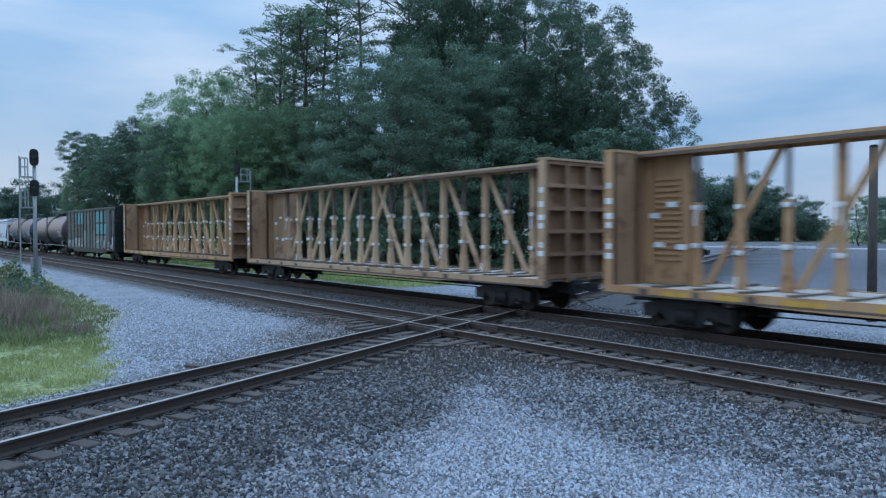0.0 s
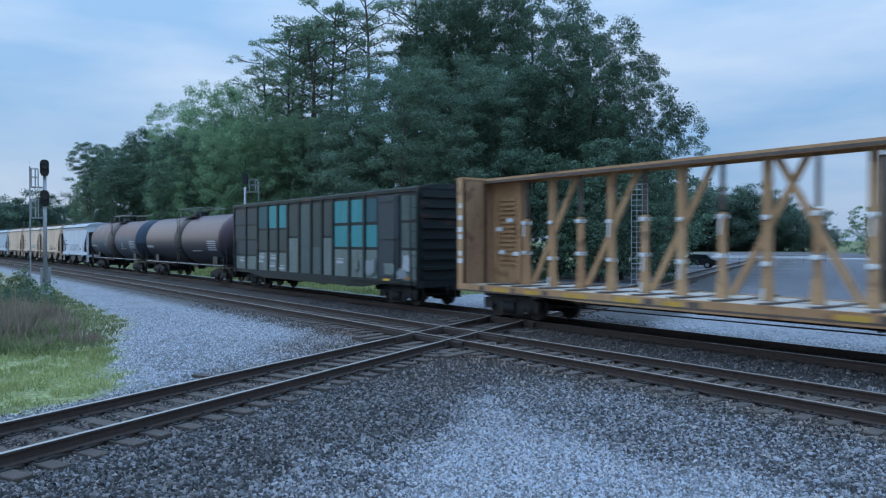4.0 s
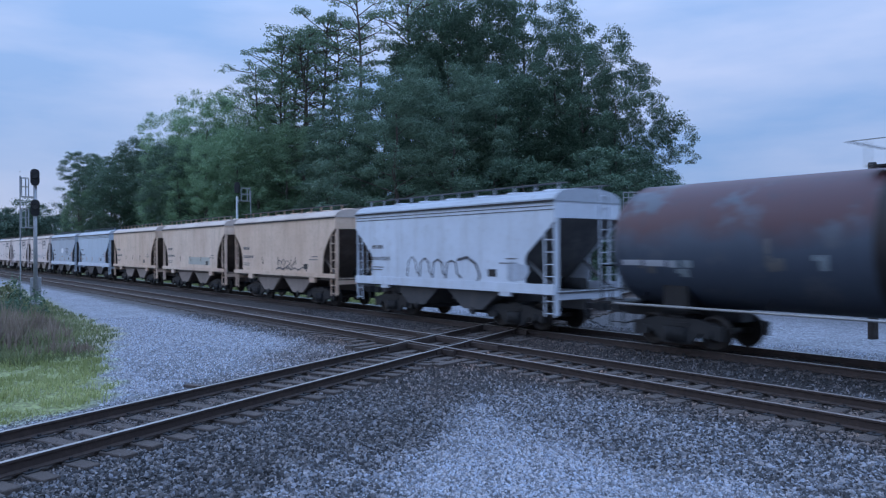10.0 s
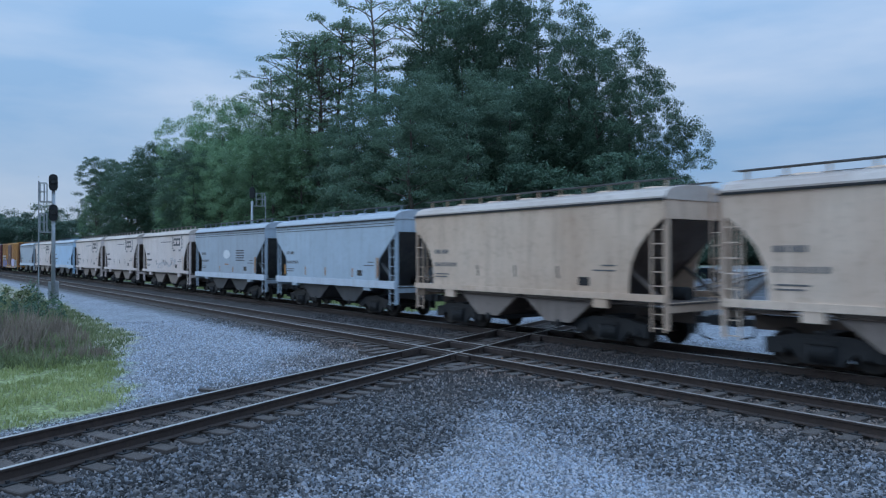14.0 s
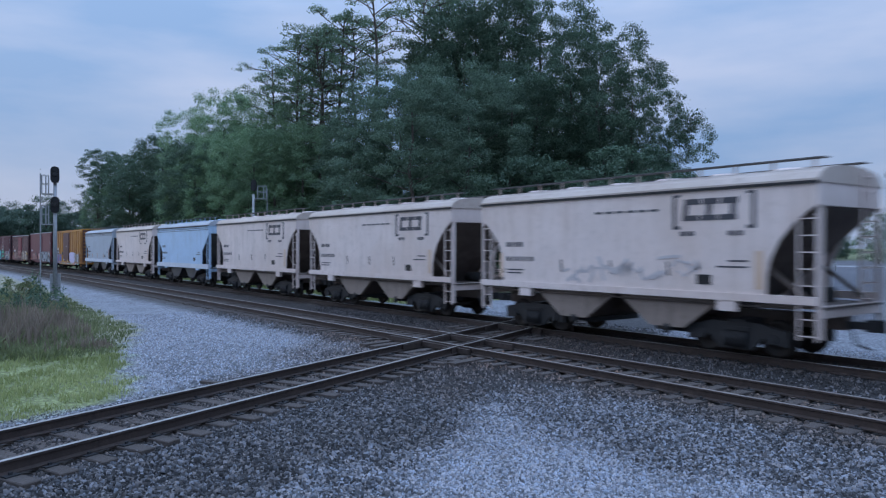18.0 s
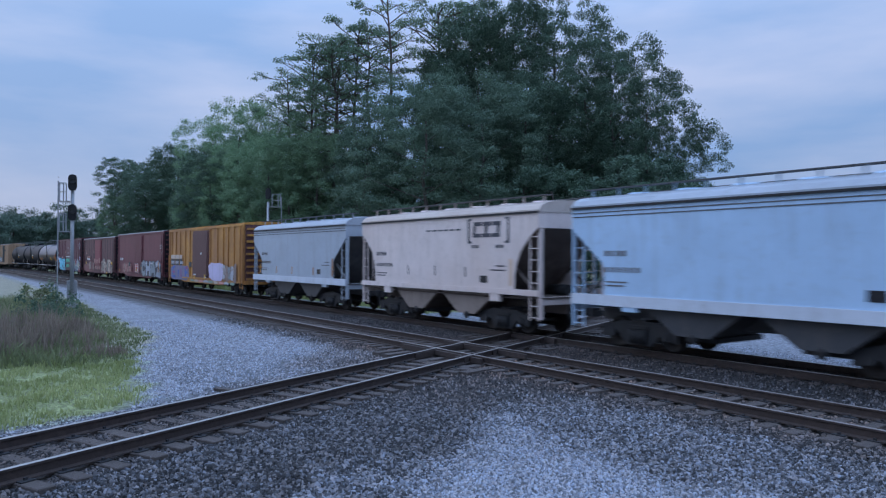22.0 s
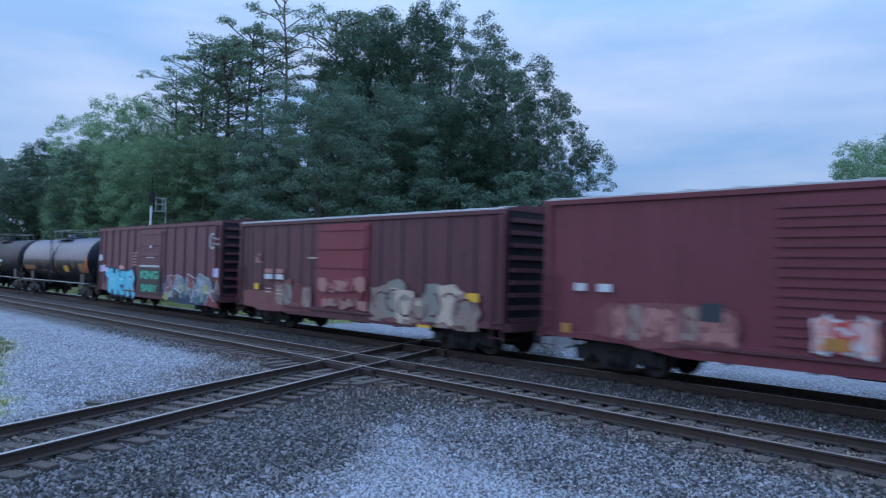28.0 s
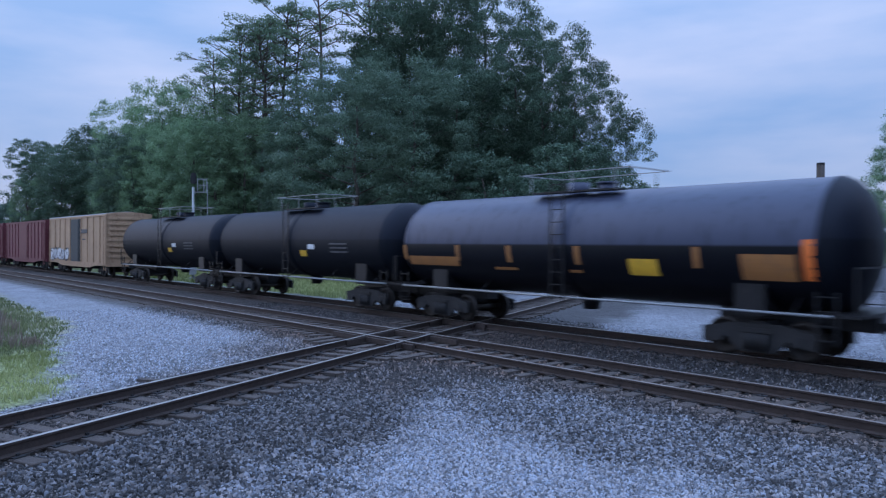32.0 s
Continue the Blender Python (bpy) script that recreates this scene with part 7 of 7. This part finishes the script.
for i, (a, d, hh, sp, pr) in enumerate(((149.1, 74, 32, 0.9, 0), (169.4, 150, 21.5, 1.2, 1), (166.9, 142, 20.0, 1.1, 1), (168.5, 146, 20.5, 1.2, 1))):
    plant(T_PINE[pr], 22, a, d, hh, sp, i * 100)
k = 0
for a in np.arange(127.9, 172, 1.75):
    d = 40.5 / math.sin(radians(a)) if a < 150 else 40.5 / math.sin(radians(a)) * (1 - 0.008 * (a - 150))
    pick = 0 if a < 137 else 1 + k % 2
    plant(T_BUSH[pick], 10 if pick == 2 else 8, a, d * (1 + 0.05 * math.sin(k * 2.2)), (8.2 + 2.2 * math.sin(k * 1.7)), 1.0, k * 53)
    k += 1
# far wood on the open side, and beyond the bend
for j, (a0, a1, n, d, hh) in enumerate(((115.2, 127.5, 28, 215, 19.0), (170.5, 179.5, 16, 190, 13), (93, 111.8, 18, 190, 11))):
    for i in range(n):
        a = a0 + (a1 - a0) * i / (n - 1)
        if j == 0:
            hh = float(np.interp(a, [115.2, 117, 119.2, 124.9], [5.5, 11.0, 15.5, 18.5]))
        plant(T_FAR[(i * 3 + j) % 2], 10, a, d * (1 + 0.06 * math.sin(i * 2.7)), hh * (1 + 0.16 * math.sin(i * 1.9 + j)), 1.25, i * 71)
plant(T_BUSH[0], 8, 127.7, 62, 9.0, 0.62, 20)
plant(T_BROAD[4], 20, 106.2, 60, 13.0, 1.1, 200)
plant(T_BROAD[4], 20, 105.4, 63, 13.2, 0.95, 70)
plant(T_BROAD[3], 20, 106.6, 66, 12.6, 1.0, 20)
plant(T_AIRY[1], 20, 102.6, 79, 18.2, 1.1, 130)
plant(T_AIRY[1], 20, 100.4, 78, 18.6, 1.1, 250)
plant(T_BUSH[1], 8, 113.0, 150, 9.2, 1.0, 10)


# ---- grass and weeds beside the crossing track ----
def blades(name, n, lo, hi, keep, height, mat, label, seed, width=0.012, lean=0.35):
    rng = np.random.default_rng(seed)
    p = rng.uniform(lo, hi, (n, 2))
    p = p[keep(p[:, 0], p[:, 1])]
    n = len(p)
    z = soil(p[:, 0], p[:, 1])[0]
    a = rng.uniform(0, 6.283, n)
    h = height * rng.uniform(0.4, 1.2, n) * (0.75 + 0.45 * wob(p[:, 0], p[:, 1], 1.6, 4))
    if height > 0.4:
        h = h * np.clip((turf_edge(p[:, 0]) - p[:, 1]) / 3.0, 0.25, 1)
    t = np.c_[np.cos(a), np.sin(a)]
    b = rng.normal(0, lean, (n, 2)) * h[:, None]
    base = np.c_[p, z]
    v = np.stack([base - np.c_[t * width, np.zeros(n)], base + np.c_[t * width, np.zeros(n)],
                  base + np.c_[b * 0.4 + t * width * 0.8, h * 0.6], base + np.c_[b * 0.4 - t * width * 0.8, h * 0.6], base + np.c_[b, h]], 1)
    f = (np.array([(0, 1, 2), (0, 2, 3), (3, 2, 4)])[None] + (np.arange(n) * 5)[:, None, None]).reshape(-1, 3)
    return tagged(new(name, big_mesh(name, v.reshape(-1, 3), f, mat)), label, "grass", kind="stuff")


def turf_edge(x):
    return np.interp(-x, [13, 14.6, 21.5, 27.2, 40, 50, 300], [1.2, 3.3, 4.6, 6.3, 6.6, 7.2, 5])


def on_turf(x, y):
    c = cross_w(x, y) - A_MID
    return (y < turf_edge(x) - 0.15 + 0.35 * wob(x, y, 2.0)) & (c > 2.3 + 0.2 * wob(x, y, 2)) & (x < -11)


blades("grass", 44000, (-26, -6), (-11, 6), lambda x, y: on_turf(x, y) & (x > -22.5 + wob(x, y, 0.8)) & (wob(x, y, 1.1, 7) + 0.35 * wob(x, y, 6.0, 3) > -0.25), 0.16, GRASS, "short bright green grass beside the track", 5, 0.014)
blades("weeds", 42000, (-50, -4), (-19.5, 8), lambda x, y: on_turf(x, y) & (x < -21 + wob(x, y, 0.7)), 0.6, WEED_GREEN, "tangled green weeds beside the signal", 6, 0.02, 0.5)
blades("dry_weeds", 4500, (-31, 0.5), (-22, 4.5), lambda x, y: on_turf(x, y) & (wob(x, y, 0.8, 2) > -0.1), 1.15, WEED, "tall dry reddish weeds", 7, 0.016, 0.22)
blades("verge_grass", 30000, (-75, 19.5), (-30, 30), lambda x, y: line_w(x, y) > 20.3, 0.3, GRASS, "green verge behind the far track", 8, 0.03)

for i, (x, y, s) in enumerate(((-36, 4.2, 1.3), (-46, 4.6, 1.2))):
    rng = np.random.default_rng(90 + i)
    bs = thing("shrub", "low dark shrub in the weeds", "shrub", pose(x, y, -0.3))
    sh = Shape()
    for j in range(9):
        an = j * 0.7
        sh.tube((0, 0, 0), (0.6 * s * math.cos(an), 0.6 * s * math.sin(an), 0.6 * s), 0.02, 0.008, 5, False)
    part("stems", sh, BARK, bs)
    cs = [(rng.normal(0, 0.5) * s, rng.normal(0, 0.45) * s, abs(rng.normal(0.45, 0.25)) * s) for _ in range(26)]
    part("foliage", leaves_mesh("foliage", cs, np.full(26, 0.22 * s), 60, 0.06, WEED_GREEN if i % 2 else LEAF_DARK, rng), None, bs)


# ---- signals, pole, parked cars ----
GLASS = blank("dark_glass", 0.08)[0]
GLASS.node_tree.nodes["Principled BSDF"].inputs["Base Color"].default_value = (0.02, 0.025, 0.03, 1)


def signal(x, y, turn, height, heads, label, reach=0.68):
    """Colour-light signal on a steel mast with a ladder and railed platforms."""
    sg = thing("railway_signal", label, "signal", pose(x, y, -0.32, 0, 0, turn))
    part("base", Shape().box(-0.3, 0.3, -0.3, 0.3, -0.2, 0.25).box(-0.2, 0.2, -0.2, 0.2, 0.25, 0.32), STEEL, sg, "concrete and steel foot")
    part("mast", Shape().tube((0, 0, 0.3), (0, 0, height - 0.9), 0.105, 0.09, 14), STEEL, sg)
    lad = part("ladder", Shape().beam((-reach, 0.18, 0.0), (-reach, 0.18, height - 0.5), 0.045).beam((-reach, -0.18, 0.0), (-reach, -0.18, height - 0.5), 0.045), STEEL, sg)
    for i in range(int(height / 0.32)):
        part("rung", Shape().beam((-reach, -0.18, 0.3 + 0.32 * i), (-reach, 0.18, 0.3 + 0.32 * i), 0.025), STEEL, lad)
    for zh in heads:
        hd = part("signal_head", Shape().plate([(0.215 * math.cos(t), zh + (0.22 if math.sin(t) > 0 else -0.22) + 0.215 * math.sin(t)) for t in (2 * math.pi * i / 28 for i in range(28))],
                                               -0.2, -0.16), BLACK, sg, "black oval backing plate")
        part("case", Shape().box(-0.16, 0.16, -0.16, 0.14, zh - 0.4, zh + 0.4), BLACK, hd)
        part("hood", Shape().lathe([(-0.2, 0.13), (-0.4, 0.13)], 16, "y").move(Matrix.Translation((0, 0, zh + 0.05))), BLACK, hd)
        part("lens", Shape().tube((0, -0.2, zh + 0.05), (0, -0.215, zh + 0.05), 0.12, n=16), GLASS, hd)
        pf = part("platform", Shape().box(0.06 - reach, -0.1, -0.3, 0.3, zh - 1.05, zh - 1.0), STEEL, sg)
        for px in (0.06 - reach, 0.25 - reach, -0.3):
            for py in (-0.3, 0.3):
                part("guard_post", Shape().beam((px, py, zh - 1.0), (px, py, zh - 0.05), 0.03), STEEL, pf)
        for z in (zh - 0.5, zh - 0.05):
            for a, b in (((0.06 - reach, -0.3), (-0.3, -0.3)), ((0.06 - reach, 0.3), (-0.3, 0.3)), ((0.06 - reach, -0.3), (0.06 - reach, 0.3))):
                part("guard_bar", Shape().beam((*a, z), (*b, z), 0.03), STEEL, pf)
    part("relay_box", Shape().box(-0.25, 0.25, 0.2, 0.5, 0.5, 1.5), STEEL, sg, "grey metal relay box")
    return sg


signal(-43.1, 5.8, 80, 7.3, (6.75, 5.15), "steel signal mast with two black heads and a ladder")
signal(*polar(158.8, 57)[:2], 245, 7.9, (7.65,), "signal mast seen from behind, with a railed platform", 1.0)
mast = thing("signal_mast", "grey lattice signal mast with a caged ladder", "signal", pose(*polar(128.3, 46)[:2], -0.32, 0, 0, 38))
part("foot", Shape().box(-0.6, 0.6, -0.35, 0.35, -0.2, 0.2), STEEL, mast, "concrete foot")
for px in (-0.48, -0.16, 0.16, 0.48):
    for py in (-0.2, 0.2):
        part("upright", Shape().beam((px, py, 0.2), (px, py, 6.35), 0.04), STEEL, mast)
for k in range(19):
    part("hoop", Shape().beam((-0.5, -0.2, 0.5 + 0.325 * k), (0.5, -0.2, 0.5 + 0.325 * k), 0.03).beam((-0.5, 0.2, 0.5 + 0.325 * k), (0.5, 0.2, 0.5 + 0.325 * k), 0.03), STEEL, mast)

pole = thing("wooden_pole", "dark weathered wooden pole beside the tracks", "pole", pose(*polar(112.2, 26.2)[:2], -0.35))
part("shaft", Shape().tube((0, 0, -0.3), (0, 0, 5.5), 0.15, 0.12, 12), BARK, pole)
part("cap", Shape().tube((0, 0, 5.5), (0, 0, 5.56), 0.13, 0.11, 12), IRON, pole)


def parked_car(label, mat, m):
    c = thing("parked_car", label, "car", m)
    glass = GLASS
    body = [(-2.2, 0.35), (-2.25, 0.8), (-1.9, 0.95), (1.0, 0.98), (2.1, 0.82), (2.25, 0.6), (2.2, 0.35)]
    part("body", Shape().plate(body, -0.88, 0.88), mat, c)
    part("cabin", Shape().plate([(-1.7, 0.95), (-1.25, 1.42), (0.15, 1.45), (0.95, 0.97)], -0.76, 0.76), mat, c)
    for sg in (-1, 1):
        part("side_window", Shape().plate([(-1.5, 0.98), (-1.18, 1.36), (0.1, 1.38), (0.75, 0.99)], 0.765 * sg, 0.772 * sg), glass, c)
        part("headlight", Shape().box(2.1, 2.24, 0.5 * sg - 0.18, 0.5 * sg + 0.18, 0.62, 0.76), WHITE, c)
        for x in (-1.35, 1.4):
            w = part("wheel", Shape().tube((x, 0.70 * sg, 0.33), (x, 0.9 * sg, 0.33), 0.33, n=18), BLACK, c)
            part("rim", Shape().tube((x, 0.895 * sg, 0.33), (x, 0.91 * sg, 0.33), 0.2, n=14), STEEL, w)
    part("windscreen", Shape().plate([(0.2, 1.43), (0.98, 0.99), (1.0, 1.0), (0.22, 1.45)], -0.7, 0.7), glass, c)
    return c


parked_car("small white car parked on the gravel lot", WHITE, pose(*polar(126.1, 81)[:2], -0.3, 0, 0, 25))
parked_car("dark car with bright headlights parked on the lot", BLACK, pose(*polar(124.3, 80)[:2], -0.3, 0, 0, 205))

road = new("road", Shape().box(-26, 110, -3.2, 3.2, -0.6, -0.24).mesh("road", rough_stuff("pale_asphalt", (0.30, 0.30, 0.31), (0.40, 0.40, 0.41), 2, 0.9, 0.2)))
road.matrix_basis = pose(*polar(117, 128)[:2], 0, 0, 0, 8)
tagged(road, "pale asphalt road beyond the gravel lot", "road", kind="structure")

rail_far = thing("guardrail", "pale steel guardrail along the far road", "guardrail")
for k in range(9):
    x0, y0, _ = polar(115.6 + 0.7 * k, 104)
    x1, y1, _ = polar(115.6 + 0.7 * (k + 1), 104)
    part("post", Shape().box(x0 - 0.06, x0 + 0.06, y0 - 0.06, y0 + 0.06, -0.6, 0.5), STEEL, rail_far)
    part("rail", Shape().beam((x0, y0 - 0.09, 0.38), (x1, y1 - 0.09, 0.38), 0.05, 0.3), WHITE, rail_far)

debris = thing("broken_timber", "short broken piece of dark timber lying on gravel", "debris", pose(-14.9, 5.0, -0.27, 0, 0, 30))
part("plank", Shape().box(-0.4, 0.4, -0.07, 0.07, 0, 0.05).box(-0.15, 0.3, 0.06, 0.14, 0, 0.04), TIE, debris)


# ---- the train rolls ----
def motions():
    for car, s0 in TRAIN:
        rows = []
        for k in range(17):
            t = 2.0 * k
            x, y, a = on_track(s0 + SPEED * t, FAR_TRACK)
            rows.append((t, pose(x, y, 0, 0, 0, math.degrees(a))))
        walk(car, rows)


motions()
